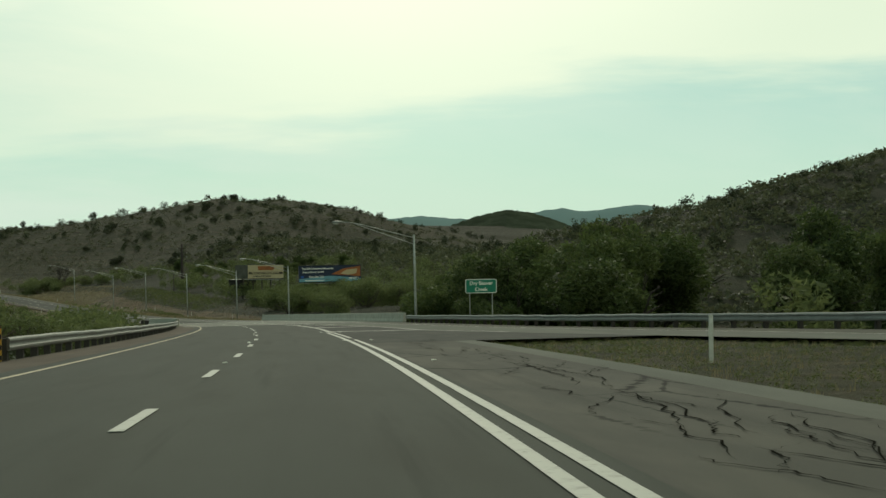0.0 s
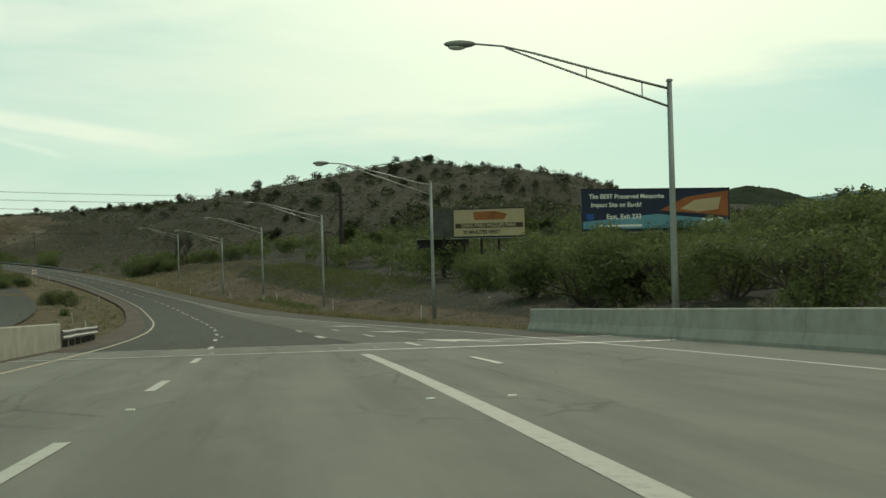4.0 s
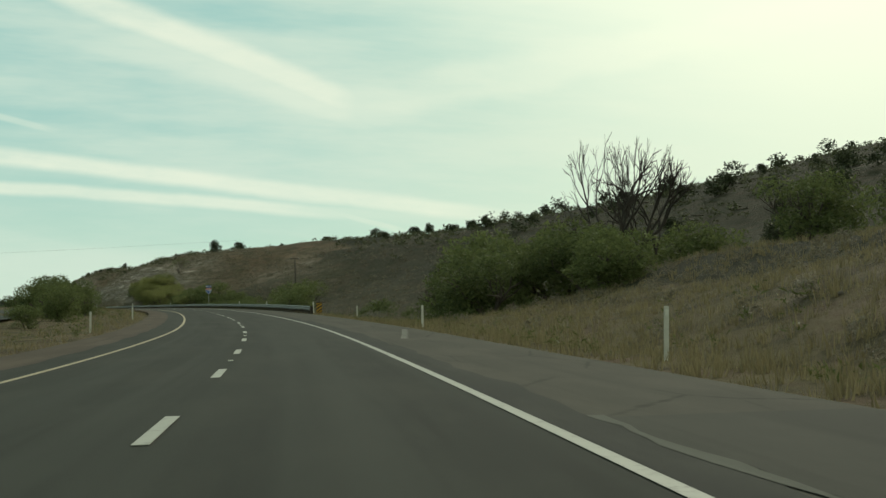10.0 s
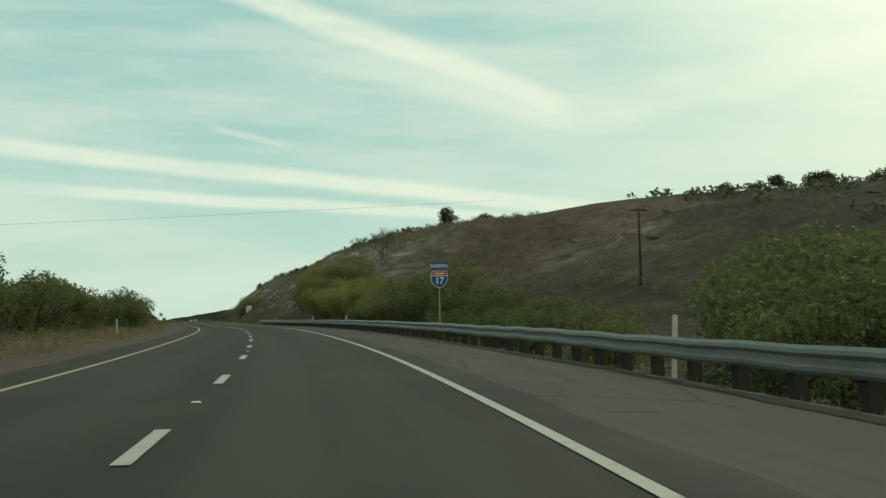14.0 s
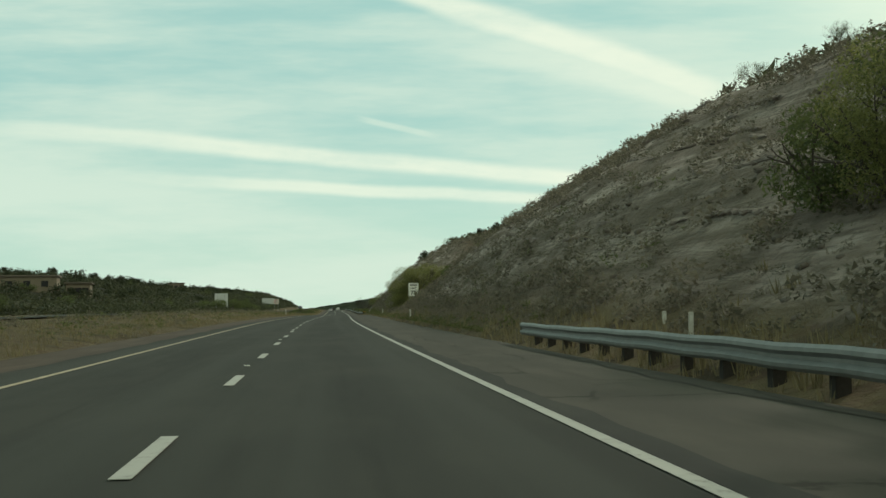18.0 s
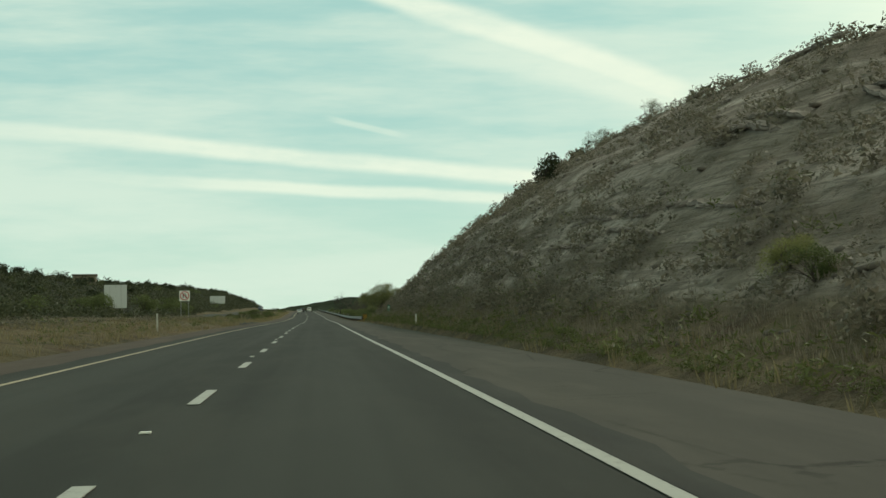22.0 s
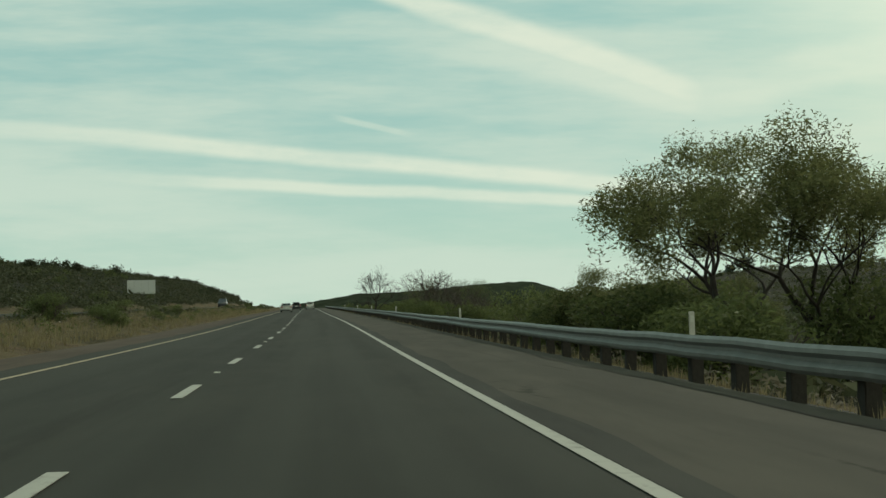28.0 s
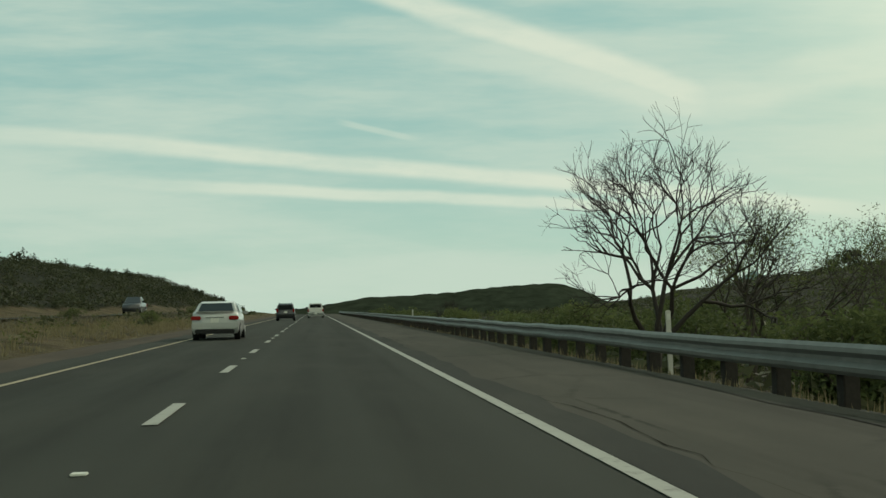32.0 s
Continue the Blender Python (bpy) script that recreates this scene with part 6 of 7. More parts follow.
cover("far_bushes", "green mesquite bushes scattered over the valley floor", "bushes", LEAF_MESQUITE, BUSHES, far_bush)
cover("far_junipers", "small dark junipers dotted over the far hills", "junipers", LEAF_JUNIPER, FAR_JUNI, far_juniper)
R = random.Random(9)
verge = [(R.uniform(345, 1240), 7.1 + abs(R.gauss(0, 1.5)), R.uniform(.4, 1.1)) for _ in range(9000)]
verge = [q for q in verge if not 690 < q[0] < 945 or (q[1] < 8.6 and R.random() < 0.35)]
for _ in range(2600):
    s = R.uniform(192, 345)
    verge.append((s, outside(s) + 0.5 + abs(R.gauss(0, 0.8)), R.uniform(.5, 1.1)))
for _ in range(9000):
    s = R.uniform(192, 1260)
    if s < 560 and R.random() < 0.55:
        continue
    if noise.noise(Vector((s * 0.05, 5.0, 1.0))) < -0.22:
        continue
    verge.append((s, -6.3 - abs(R.gauss(0, 3.8 if s > 560 else 2.6)), R.uniform(.35, 1.0)))
for _ in range(1800):
    s = R.uniform(-20, 60)
    lo = 7.2
    hi = max(lo + 0.3, ramp_left(s) - 0.4)
    verge.append((s, R.uniform(lo + 0.6, max(hi, lo + 0.9)), R.uniform(.2, .55)))
for _ in range(2600):
    verge.append((R.uniform(900, 1260), -6.4 - 8.5 * R.random(), R.uniform(.5, 1.25)))
for _ in range(2500):
    verge.append((R.uniform(560, 1260), R.uniform(-15.8, -7), R.uniform(.3, .8)))
verge += [(R.uniform(352, 432), 8.2 + 15 * R.random() ** 1.3, R.uniform(.4, 1.0)) for _ in range(4500)]
cover("dry_grass", "tan dry grass tufts along the verges", "grass", STRAW, verge, tuft(9, 0.36, 0.22))
weeds = [(R.uniform(192, 1250), 7.6 + abs(R.gauss(0, 3.0)), R.uniform(.4, 1.2)) for _ in range(1600)] + [(R.uniform(192, 1250), -7 - abs(R.gauss(0, 5)), R.uniform(.4, 1.3)) for _ in range(1300)]
weeds += [(R.uniform(780, 945), 7.4 + abs(R.gauss(0, .7)), R.uniform(.4, .9)) for _ in range(700)] + [(R.uniform(290, 345), R.uniform(16, 27), R.uniform(.6, 1.3)) for _ in range(500)]
weeds += [(R.uniform(690, 945), 7.05 + abs(R.gauss(0, .55)), R.uniform(.25, .6)) for _ in range(2200)] + [(R.uniform(275, 352), R.uniform(19, 28), R.uniform(.7, 1.5)) for _ in range(1100)] + [(R.uniform(262, 300), 11 + 2.2 * R.random(), R.uniform(.6, 1.3)) for _ in range(260)]
weeds = [q for q in weeds if not (0 < q[1] < 10.5 and (q[0] > 936 or 457 < q[0] < 682))]
weeds = [(s, max(d, outside(s) + 0.5) if d > 0 else d, k) for s, d, k in weeds]
weeds += [(R.uniform(266, 348), 17 + 9 * R.random(), R.uniform(.5, 1.0)) for _ in range(2200)] + [(R.uniform(268, 284), 11.3 + 1.5 * R.random(), R.uniform(.6, 1.1)) for _ in range(160)]
weeds += [(s, R.uniform(8.2, max(8.8, ramp_left(s) - 0.5)), R.uniform(.18, .42)) for s in [R.uniform(-10, 52) for _ in range(3400)]]
weeds += [(R.uniform(640, 1420), R.uniform(-15.5, -7.5), R.uniform(.5, 1.5)) for _ in range(320)]
cover("green_weeds", "low green roadside weeds", "weeds", WEED, weeds, clump(26, 0.45, 0.35, 0.09))
husks = [(R.uniform(680, 947), 8.2 + abs(R.gauss(0, 1.1)), R.uniform(.25, .75)) for _ in range(5200)] + [(R.uniform(200, 420), 12.5 + 3 * R.random(), R.uniform(.4, .8)) for _ in range(500)]
husks += [(R.uniform(460, 680), 7.6 + abs(R.gauss(0, 1.5)), R.uniform(.4, .9)) for _ in range(1300)] + [(R.uniform(950, 1250), 7.8 + abs(R.gauss(0, 1.8)), R.uniform(.4, 1.0)) for _ in range(1500)]
husks = [(s, max(d, outside(s) + 1.0), k * (0.6 if s > 936 or 457 < s < 682 else 1.0)) for s, d, k in husks]
cover("dried_weeds", "grey-brown dried weeds at the foot of the slope", "weeds", HUSK, husks, tuft(16, 0.34, 0.42))
cut = [(R.uniform(622, 948), 8.8 + 34 * R.random() ** 1.25, .35 + 1.2 * R.random() ** 1.6) for _ in range(9000)]
cut += [(R.uniform(192, 440), 14 + 16 * R.random(), R.uniform(.4, 1.0)) for _ in range(900)] + [(R.uniform(300, 432), 9.5 + 13 * R.random(), .25 + .8 * R.random() ** 2) for _ in range(650)] + [(R.uniform(560, 1300), R.uniform(-60, -8), R.uniform(.5, 1.2)) for _ in range(1500)]
cut += [(R.uniform(960, 1300), R.uniform(8.5, 60), R.uniform(.5, 1.4)) for _ in range(1400)] + [(R.uniform(460, 640), R.uniform(9, 80), R.uniform(.6, 1.6)) for _ in range(1800)]
cut = [(s, max(d, outside(s) + 1.5) if d > 0 else (d if not -28 < d < -15 else -12.0), k) for s, d, k in cut]
cover("brown_scrub", "grey-brown dry scrub on the cut slopes", "scrub", SCRUB, cut, dome(84, 0.62, 0.42, 0.062))
far = [(R.uniform(430, 690), 55 + 290 * R.random() ** 0.8, R.uniform(.7, 2.0)) for _ in range(6500)] + [(R.uniform(690, 940), R.uniform(24, 90), R.uniform(.8, 1.8)) for _ in range(1200)] + [(R.uniform(60, 460), R.uniform(70, 420), R.uniform(1.4, 3.4)) for _ in range(15500)]
far += [(R.uniform(960, 1400), R.uniform(-15.5, -8.5), R.uniform(.6, 1.3)) for _ in range(70)] + [(R.uniform(1100, 1900), 55 + 330 * R.random(), R.uniform(1.2, 3.4)) for _ in range(5500)]
far += [(R.uniform(970, 1420), R.uniform(12, 80), R.uniform(.7, 1.8)) for _ in range(2600)] + [(R.uniform(-60, 640), R.uniform(-260, -32), R.uniform(1.2, 3.2)) for _ in range(900)]
near_hill = [(R.uniform(640, 1600), -28.5 - 75 * R.random() ** 1.3, R.uniform(.8, 2.6)) for _ in range(6500)]
cover("slope_scrub", "dark green scrub thick over the low hill", "scrub", SCRUB_GREEN, near_hill, dome(56, 0.8, 0.66, 0.12))
cover("hill_scrub", "dark green scrub dotted over the hills", "scrub", SCRUB_GREEN, far, dome(18, 0.8, 0.66, 0.22))
rocks = [(R.uniform(630, 945), 8.3 + 26 * R.random() ** 1.5, R.uniform(.08, .38)) for _ in range(1700)] + [(R.uniform(960, 1240), R.uniform(8, 30), R.uniform(.1, .5)) for _ in range(500)]
rocks += [(R.uniform(192, 430), R.uniform(12, 26), R.uniform(.08, .35)) for _ in range(400)] + [(R.uniform(192, 1240), R.uniform(-20, -6.5), R.uniform(.06, .3)) for _ in range(500)]
rocks = [(s, max(d, outside(s) + 0.6) if d > 0 else d, k) for s, d, k in rocks]
cover("loose_rocks", "pale broken rocks on the slopes", "rocks", ROCK, rocks, stone)


def ledge(rnd, s0, h0, length, k):
    """A broken rock ledge that stands out of a slope at height h0 over the road."""
    d = next((x for x in np.arange(8.5, 150, 0.5) if lift(s0, x) >= h0), None)
    if d is None:
        return [], []
    n = max(3, int(length / (0.5 * k)))
    tilt = rnd.uniform(-0.06, 0.1)
    vs, fs = [], []
    deep = 1.0
    for i in range(n + 1):
        s = s0 + length * i / n
        p = ground(s, d + tilt * length * i / n + rnd.uniform(-.15, .15) * k)
        a = radians(heading(s))
        r = Vector((math.cos(a), math.sin(a), 0))
        if rnd.random() < 0.35:
            deep = rnd.uniform(0.55, 1.25)
        e = 0.3 if i in (0, n) else deep * rnd.uniform(0.85, 1.1)
        for x, z in ((-.05, -.30), (-.34, -.12), (-.36, .02), (-.24, .06), (-.26, .20), (.12, .27), (.7, .22)):
            vs.append(p + r * (x * k * e + rnd.uniform(-.05, .05) * k) + Vector((0, 0, z * k * e + rnd.uniform(-.03, .03) * k)))
    for i in range(n):
        for j in range(6):
            q = i * 7 + j
            fs.append((q, q + 1, q + 8, q + 7))
    return vs, fs


LEDGE = plain("layered_rock", (0.270, 0.228, 0.198), 0.95, 0, 0.5, 1.3, 0.6, 0.1)
rnd = random.Random(17)
for s0, s1, n, bands, k0, k1 in ((664, 748, 120, (3.2, 5.0, 6.6, 8.4, 10.2, 12.2), .2, .5), (818, 870, 60, (2.4, 3.5, 6.0, 8.5, 11), .2, .5), (872, 944, 120, (1.8, 2.6, 3.6, 4.8, 6.2, 8.5, 11.5), .22, .55)):
    for _ in range(n):
        s = R.uniform(s0, s1)
        v, f = ledge(rnd, s, bands[R.randrange(len(bands))] + 0.03 * (s - s0) + R.gauss(0, .2), R.uniform(1.2, 6.5), R.uniform(k0, k1))
        if f:
            mesh("rock_ledge", v, f, LEDGE, GROUND)
cv, cf = [], []
for _ in range(90):
    v, f = ledge(rnd, R.uniform(480, 640), R.choice((9, 12, 15, 18, 21, 25)) + R.gauss(0, .4), R.uniform(2, 5), R.uniform(.3, .6))
    cf += [tuple(k + len(cv) for k in q) for q in f]
    cv += v
tagged(mesh("hill_ledges", cv, cf, plain("hill_rock", (0.135, 0.112, 0.088), 0.95, 0, 0.4, 0.8, 0.4, 0.1)), "broken grey-brown rock bands across the hillside", "rocks", kind="stuff")


# ---- far hills, out of reach ----
def far_ridge(name, eye, dist, points, mat, label, seed):
    """A distant range seen over the near hills: (degrees left of +Y, degrees up) of its crest."""
    rnd = random.Random(seed)
    az = np.linspace(points[0][0], points[-1][0], 60)
    el = np.interp(-az, [-p[0] for p in points], [p[1] for p in points])
    vs, fs = [], []
    for i, (a, e) in enumerate(zip(az, el)):
        e += rnd.uniform(-.02, .02)
        for k, (far, part_up) in enumerate(((0.86, -0.4), (0.92, 0.45), (0.97, 0.85), (1.0, 1.0), (1.1, 0.2))):
            r = dist * far
            vs.append((eye[0] - math.sin(radians(a)) * r, eye[1] + math.cos(radians(a)) * r, eye[2] + math.tan(radians(max(e * part_up, -.5))) * r + rnd.uniform(-1, 1) * dist * 0.0004))
    for i in range(59):
        for j in range(4):
            q = i * 5 + j
            fs.append((q, q + 1, q + 6, q + 5))
    tagged(mesh(name, vs, fs, mat, smooth=True), label, "mountain", kind="structure")


# the blue of the distant haze is put into this base colour
HAZED_HILL = plain("distant_blue_slope", (0.13, 0.19, 0.19), 1.0, 0, 0.12, 0.004, 0, 0.0)
GREEN_HILL = plain("distant_green_slope", (0.040, 0.049, 0.034), 1.0, 0, 0.7, 0.045, 0, 0.0)
far_ridge("backdrop_mountains", (0, 0, 20), 3000, ((3.4, 1.0), (2.8, 1.40), (1.04, 1.54), (-1.0, 1.37), (-2.6, 1.2), (-4.5, 1.67), (-5.9, 1.81), (-6.7, 1.63), (-9.4, 1.92), (-11.2, 1.62), (-12.5, 1.2)), HAZED_HILL, "mountains far beyond the valley, painted in haze blue", 3)
far_ridge("backdrop_knoll", (0, 0, 20), 1100, ((0.6, 0.7), (-0.2, 1.0), (-1.6, 1.5), (-3.2, 1.77), (-4.2, 1.65), (-5.5, 1.24), (-6.5, 0.8)), GREEN_HILL, "low round hill dotted with dark trees", 4)
far_ridge("backdrop_ridge", (-676, 890, 20), 1500, ((51.0, 0.8), (48.3, 1.2), (46.1, 1.55), (44.5, 1.62), (42.3, 1.7), (40.4, 1.88), (38.5, 2.03), (36.7, 2.05), (35.5, 1.75), (34.7, 1.3), (33.7, 0.9)), GREEN_HILL, "low wooded ridge beyond the valley", 8)
far_ridge("backdrop_peak", (-622, 843, 0), 3400, ((29.6, 1.6), (28.8, 2.25), (28.0, 2.7), (27.5, 2.5), (26.4, 1.6)), HAZED_HILL, "small peak behind the valley, painted in haze blue", 6)


# ---- low houses on the far hill ----
def house(s, d, wide, up, label):
    t = thing("house", on_ground(s, d, 0.3, 8), label, "house", "houses")
    wall = plain("house_plaster", (0.20, 0.165, 0.12), 0.9, 0, 0.15, 0.8)
    part("wall", box(bmesh.new(), (0, 0, 1.4), (wide, 7.0, 3.4), 0.03), wall, t, "pale tan plaster walls")
    part("roof", box(bmesh.new(), (0, 0, 3.25), (wide + 0.8, 7.8, 0.35), 0.05), plain("house_roof", (0.15, 0.125, 0.10), 0.9), t, "low flat roof")
    for x in (-wide * 0.3, 0.0, wide * 0.3):
        w = part("window", box(bmesh.new(), (x, -3.52, 1.6), (1.4, 0.08, 1.2), 0.02), BLACK, t, "dark window")
        part("sill", box(bmesh.new(), (x, -3.56, 0.95), (1.6, 0.14, 0.08), 0.01), wall, w)
    return t


for s, d, w in ((905, -64, 12), (912, -55, 5), (1180, -70, 7)):
    house(s, d, w, 0, "low tan house with a flat roof on the hill")


# ---- vehicles ----
TYRE = plain("tyre_rubber", (0.012, 0.012, 0.012), 0.85)
RIM = plain("alloy_rim", (0.35, 0.35, 0.34), 0.35, 0.8)
GLASS_DARK = plain("tinted_glass", (0.010, 0.012, 0.012), 0.08, 0, 0.05, 1, 0, 0.6)
LIGHT_RED = plain("tail_lamp_red", (0.28, 0.012, 0.010), 0.25)
TRIM = plain("black_trim", (0.014, 0.014, 0.014), 0.5)
CHROME = plain("chrome", (0.6, 0.6, 0.58), 0.2, 1.0)


def car_paint(name, c):
    k = Nodes(name, 0.3, 0.1, 0.5)
    k.p.inputs["Coat Weight"].default_value = 0.6
    k.color(k.mix(k.noise(1.5, 3), [v * 0.92 for v in c], c))
    return k.mat


def loft(bm, rings, close=True):
    rows = [[bm.verts.new(p) for p in r] for r in rings]
    n = len(rows[0])
    for a, b in zip(rows, rows[1:]):
        for i in range(n - 1):
            bm.faces.new((a[i], a[i + 1], b[i + 1], b[i]))
    return bm


def vehicle(name, m, label, paint_mat, length, width, tall, profile, roof, glass, wheels, wheel_r, bed=None):
    """profile: (y from rear, height) of the lower body's top; roof: (y, height) of the cabin; heights in metres, y runs forward."""
    t = thing(name, m, label, "car")
    w = width / 2
    bm = bmesh.new()
    rings = []
    for y, z in profile:
        k = 1 - 0.06 * (abs(y - length / 2) / (length / 2)) ** 3
        rings.append([(-w * k * 0.93, y, 0.24), (-w * k, y, 0.38), (-w * k, y, z * 0.72), (-w * k * 0.96, y, z), (w * k * 0.96, y, z), (w * k, y, z * 0.72), (w * k, y, 0.38), (w * k * 0.93, y, 0.24)])
    loft(bm, rings)
    bm.verts.ensure_lookup_table()
    for row in (0, len(rings) - 1):
        bm.faces.new([bm.verts[row * 8 + i] for i in range(8)])
    for row in range(len(rings) - 1):
        a = row * 8
        bm.faces.new((bm.verts[a + 7], bm.verts[a], bm.verts[a + 8], bm.verts[a + 15]))
    es = [e for e in bm.edges if e.is_boundary is False and e.calc_face_angle(0) > 0.5]
    bmesh.ops.bevel(bm, geom=es, offset=0.05, segments=2, affect="EDGES", clamp_overlap=True)
    part("body", bm, paint_mat, t, smooth=True)
    bm = bmesh.new()
    rings = []
    for y, z0, z1 in roof:
        k = 0.95 - 0.20 * (z1 - z0) / max(0.01, tall - z0)
        rings.append([(-w * 0.95, y, z0), (-w * k, y, z1 - 0.06), (-w * (k - 0.07), y, z1), (w * (k - 0.07), y, z1), (w * k, y, z1 - 0.06), (w * 0.95, y, z0)])
    loft(bm, rings)
    bm.verts.ensure_lookup_table()
    for row in (0, len(rings) - 1):
        bm.faces.new([bm.verts[row * 6 + i] for i in range(6)])
    part("cabin", bm, paint_mat, t, smooth=False)
    for nm, pts in glass:
        bm = bmesh.new()
        bm.faces.new([bm.verts.new(p) for p in pts])
        part(nm, bm, GLASS_DARK, t, "dark tinted glass")
    for sx in (-1, 1):
        for y in wheels:
            bm = bmesh.new()
            bmesh.ops.create_cone(bm, segments=24, radius1=wheel_r, radius2=wheel_r, depth=0.22, cap_ends=True, matrix=pose(sx * (w - 0.11), y, wheel_r, 0, 90, 0))
            wh = part("wheel", bm, TYRE, t, "black rubber tyre")
            bm = bmesh.new()
            bmesh.ops.create_cone(bm, segments=18, radius1=wheel_r * 0.66, radius2=wheel_r * 0.6, depth=0.03, cap_ends=True, matrix=pose(sx * (w + 0.005), y, wheel_r, 0, 90 * sx, 0))
            part("rim", bm, RIM, wh)
    return t


def rear_box(nm, t, mat, c, size, bevel=0.02, label=""):
    return part(nm, box(bmesh.new(), c, size, bevel), mat, t, label)


def sedan(m, mat, label):
    L, W, T = 4.62, 1.78, 1.46
    t = vehicle("sedan", m, label, mat, L, W, T, [(0, 0.92), (0.12, 1.04), (0.55, 1.06), (1.2, 0.98), (3.3, 0.95), (4.2, 0.80), (4.6, 0.62)],
                [(0.45, 1.02, 1.05), (1.05, 0.98, 1.40), (1.9, 0.96, 1.46), (2.6, 0.95, 1.42), (3.5, 0.94, 0.97)],
                [("rear_window", [(-0.66, 0.49, 1.09), (0.66, 0.49, 1.09), (0.56, 0.99, 1.385), (-0.56, 0.99, 1.385)]),
                 ("side_window", [(0.86, 1.1, 1.06), (0.86, 3.0, 1.03), (0.735, 2.5, 1.36), (0.735, 1.3, 1.36)]), ("side_window", [(-0.86, 1.1, 1.06), (-0.735, 1.3, 1.36), (-0.735, 2.5, 1.36), (-0.86, 3.0, 1.03)])],
                (0.92, 3.62), 0.32)
    for s in (-1, 1):
        rear_box("tail_lamp", t, LIGHT_RED, (s * 0.70, 0.0, 0.83), (0.36, 0.12, 0.15), 0.03, "red tail lamp")
        rear_box("mirror", t, mat, (s * 0.98, 3.0, 1.02), (0.2, 0.12, 0.13), 0.03)
    rear_box("rear_bumper", t, mat, (0, -0.04, 0.52), (1.70, 0.16, 0.28), 0.05)
    rear_box("diffuser", t, TRIM, (0, -0.05, 0.33), (1.46, 0.14, 0.16), 0.03, "black lower bumper")
    rear_box("number_plate", t, SIGN_WHITE, (0, -0.06, 0.74), (0.31, 0.02, 0.16), 0.004)
    rear_box("chrome_strip", t, CHROME, (0, -0.02, 0.85), (0.7, 0.03, 0.035), 0.008)
    rear_box("boot_lip", t, mat, (0, 0.10, 1.06), (1.4, 0.16, 0.035), 0.012)
    return t


def suv(m, mat, label):
    L, W, T = 4.65, 1.85, 1.74
    t = vehicle("sport_utility_vehicle", m, label, mat, L, W, T, [(0, 1.0), (0.1, 1.08), (2.0, 1.06), (3.4, 1.04), (4.3, 0.95), (4.65, 0.72)],
                [(0.06, 1.04, 1.60), (0.35, 1.04, 1.72), (1.6, 1.04, 1.74), (2.6, 1.04, 1.68), (3.4, 1.03, 1.06)],
                [("rear_window", [(-0.70, 0.045, 1.12), (0.70, 0.045, 1.12), (0.62, 0.052, 1.52), (-0.62, 0.052, 1.52)]),
                 ("side_window", [(0.89, 0.4, 1.12), (0.89, 3.0, 1.10), (0.75, 2.5, 1.6), (0.75, 0.5, 1.62)]), ("side_window", [(-0.89, 0.4, 1.12), (-0.75, 0.5, 1.62), (-0.75, 2.5, 1.6), (-0.89, 3.0, 1.10)])],
                (0.9, 3.6), 0.36)
    for s in (-1, 1):
        rear_box("tail_lamp", t, LIGHT_RED, (s * 0.80, -0.01, 1.02), (0.18, 0.1, 0.34), 0.03, "red tail lamp")
        rear_box("mirror", t, mat, (s * 1.02, 3.1, 1.15), (0.22, 0.12, 0.16), 0.03)
        rear_box("roof_rail", t, TRIM, (s * 0.62, 1.5, 1.77), (0.05, 2.0, 0.05), 0.015)
    rear_box("rear_bumper", t, TRIM, (0, -0.06, 0.52), (1.78, 0.18, 0.26), 0.05, "dark bumper")
    rear_box("number_plate", t, SIGN_WHITE, (0, -0.03, 0.86), (0.31, 0.02, 0.16), 0.004)
    return t


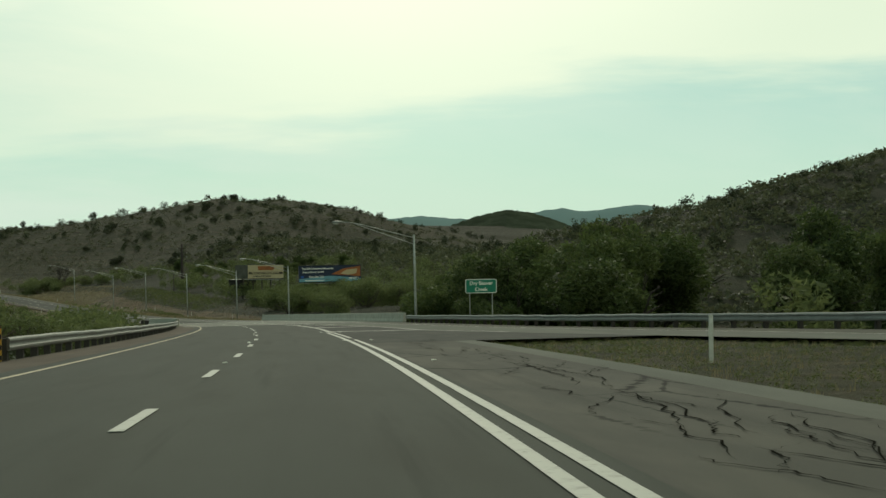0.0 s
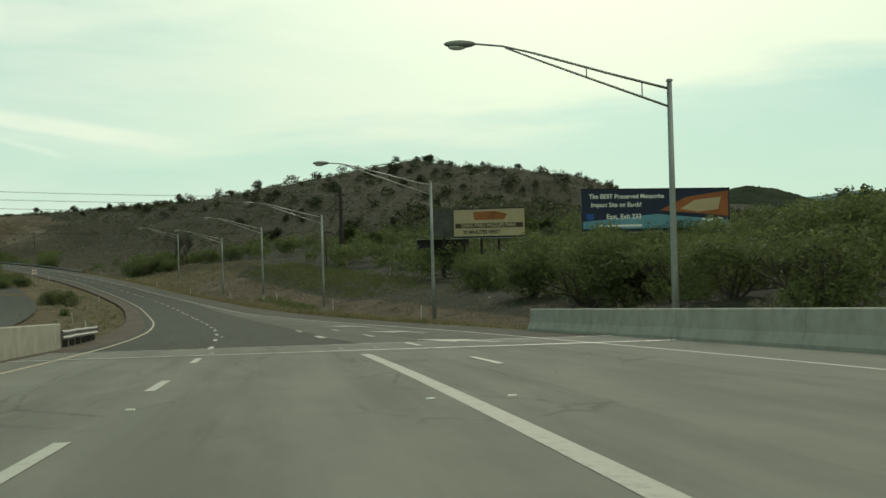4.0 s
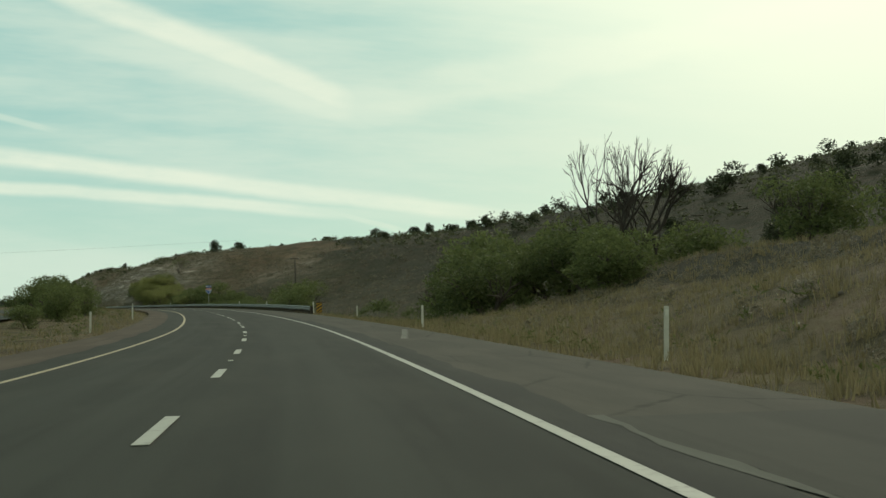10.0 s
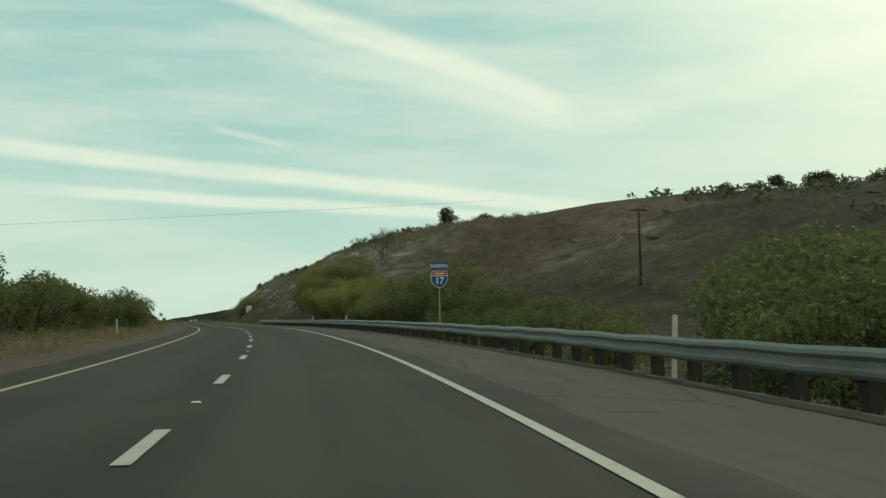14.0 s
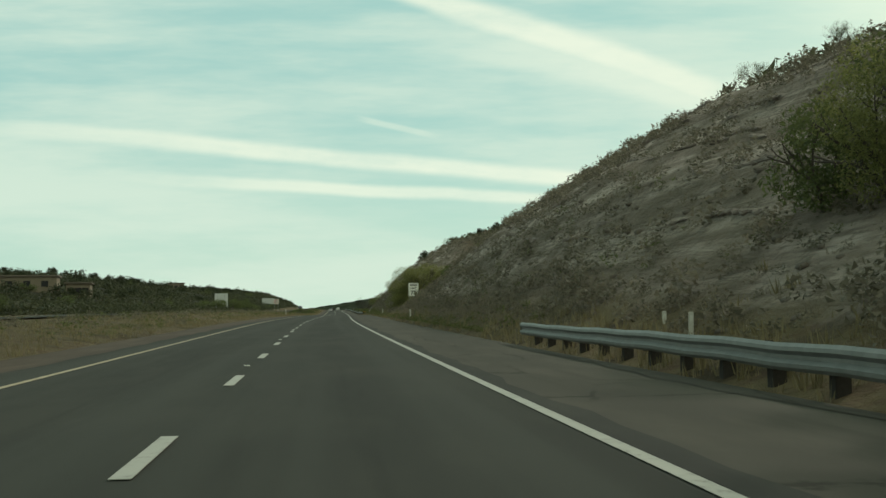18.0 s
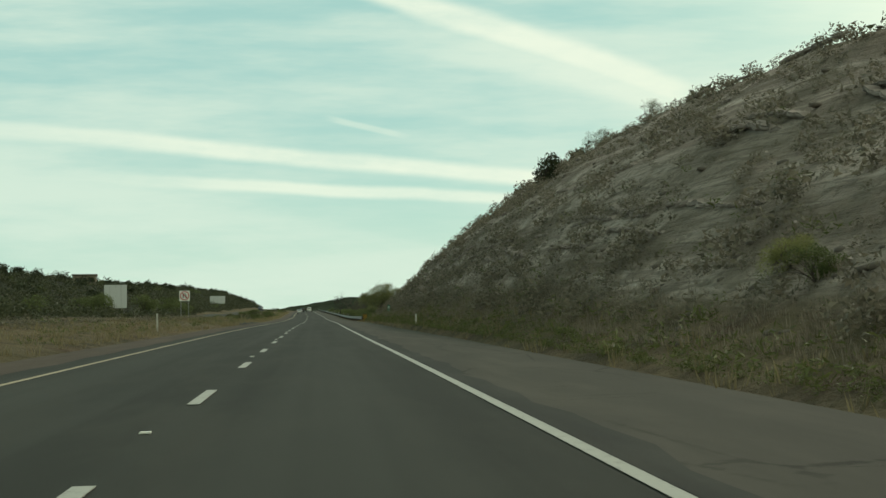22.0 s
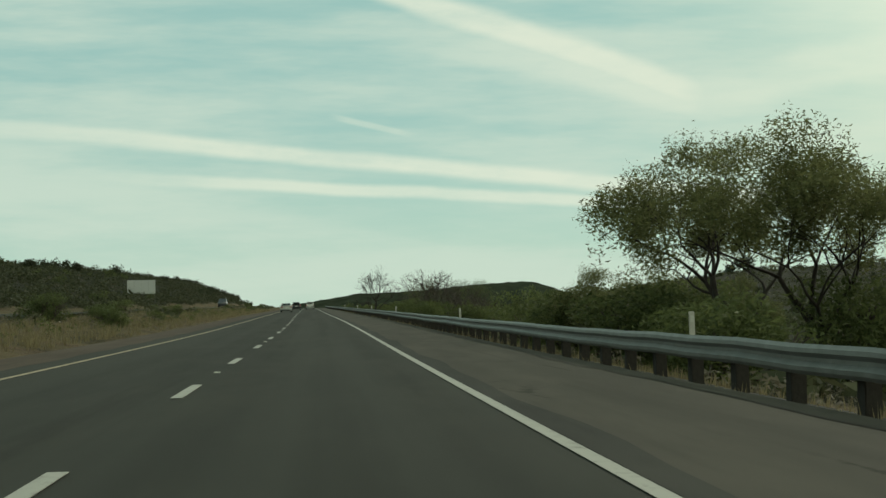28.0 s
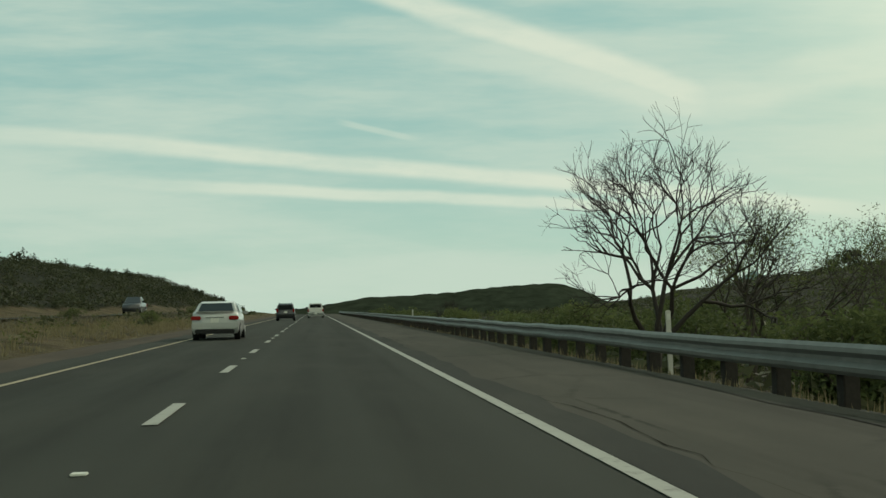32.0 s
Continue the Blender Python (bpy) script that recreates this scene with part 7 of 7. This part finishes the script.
def pickup(m, mat, label):
    L, W, T = 5.7, 1.98, 1.88
    t = vehicle("pickup_truck", m, label, mat, L, W, T, [(0, 1.16), (0.08, 1.2), (2.2, 1.2), (4.2, 1.14), (5.3, 1.08), (5.7, 0.82)],
                [(2.1, 1.16, 1.80), (2.4, 1.16, 1.88), (3.4, 1.16, 1.88), (4.4, 1.14, 1.18)],
                [("rear_window", [(-0.72, 2.085, 1.30), (0.72, 2.085, 1.30), (0.66, 2.09, 1.72), (-0.66, 2.09, 1.72)]),
                 ("side_window", [(0.96, 2.3, 1.26), (0.96, 4.0, 1.22), (0.80, 3.4, 1.76), (0.80, 2.4, 1.78)]), ("side_window", [(-0.96, 2.3, 1.26), (-0.80, 2.4, 1.78), (-0.80, 3.4, 1.76), (-0.96, 4.0, 1.22)])],
                (1.15, 4.6), 0.40)
    for s in (-1, 1):
        rear_box("tail_lamp", t, LIGHT_RED, (s * 0.90, -0.01, 0.98), (0.15, 0.1, 0.34), 0.02, "red tail lamp")
        rear_box("mirror", t, TRIM, (s * 1.12, 4.0, 1.3), (0.26, 0.12, 0.22), 0.03)
    rear_box("tailgate", t, mat, (0, -0.02, 0.98), (1.56, 0.06, 0.44), 0.02)
    rear_box("rear_bumper", t, CHROME, (0, -0.1, 0.58), (1.9, 0.2, 0.2), 0.03, "chrome step bumper")
    rear_box("number_plate", t, SIGN_WHITE, (0, -0.21, 0.6), (0.31, 0.02, 0.16), 0.004)
    return t


SILVER = car_paint("silver_white_paint", (0.46, 0.47, 0.45))
GREY = car_paint("dark_grey_paint", (0.045, 0.045, 0.050))
PALE = car_paint("white_paint_coat", (0.68, 0.68, 0.64))
sedan(on_slope(1195.4, -2.1), SILVER, "silver-white saloon car in the passing lane")
suv(on_slope(1268, -1.2), GREY, "dark grey sport utility vehicle in the passing lane")
pickup(on_slope(1300, 1.8), PALE, "white pickup truck in the travel lane")
suv(on_slope(1345, 1.9), PALE, "distant white sport utility vehicle in the travel lane")
p = spot(1288, -18.2, lift(1288, -20) + 0.12)
pickup(pose(p.x, p.y, p.z, 0, 0, heading(1288) + 180), GREY, "dark grey pickup truck on the other carriageway")
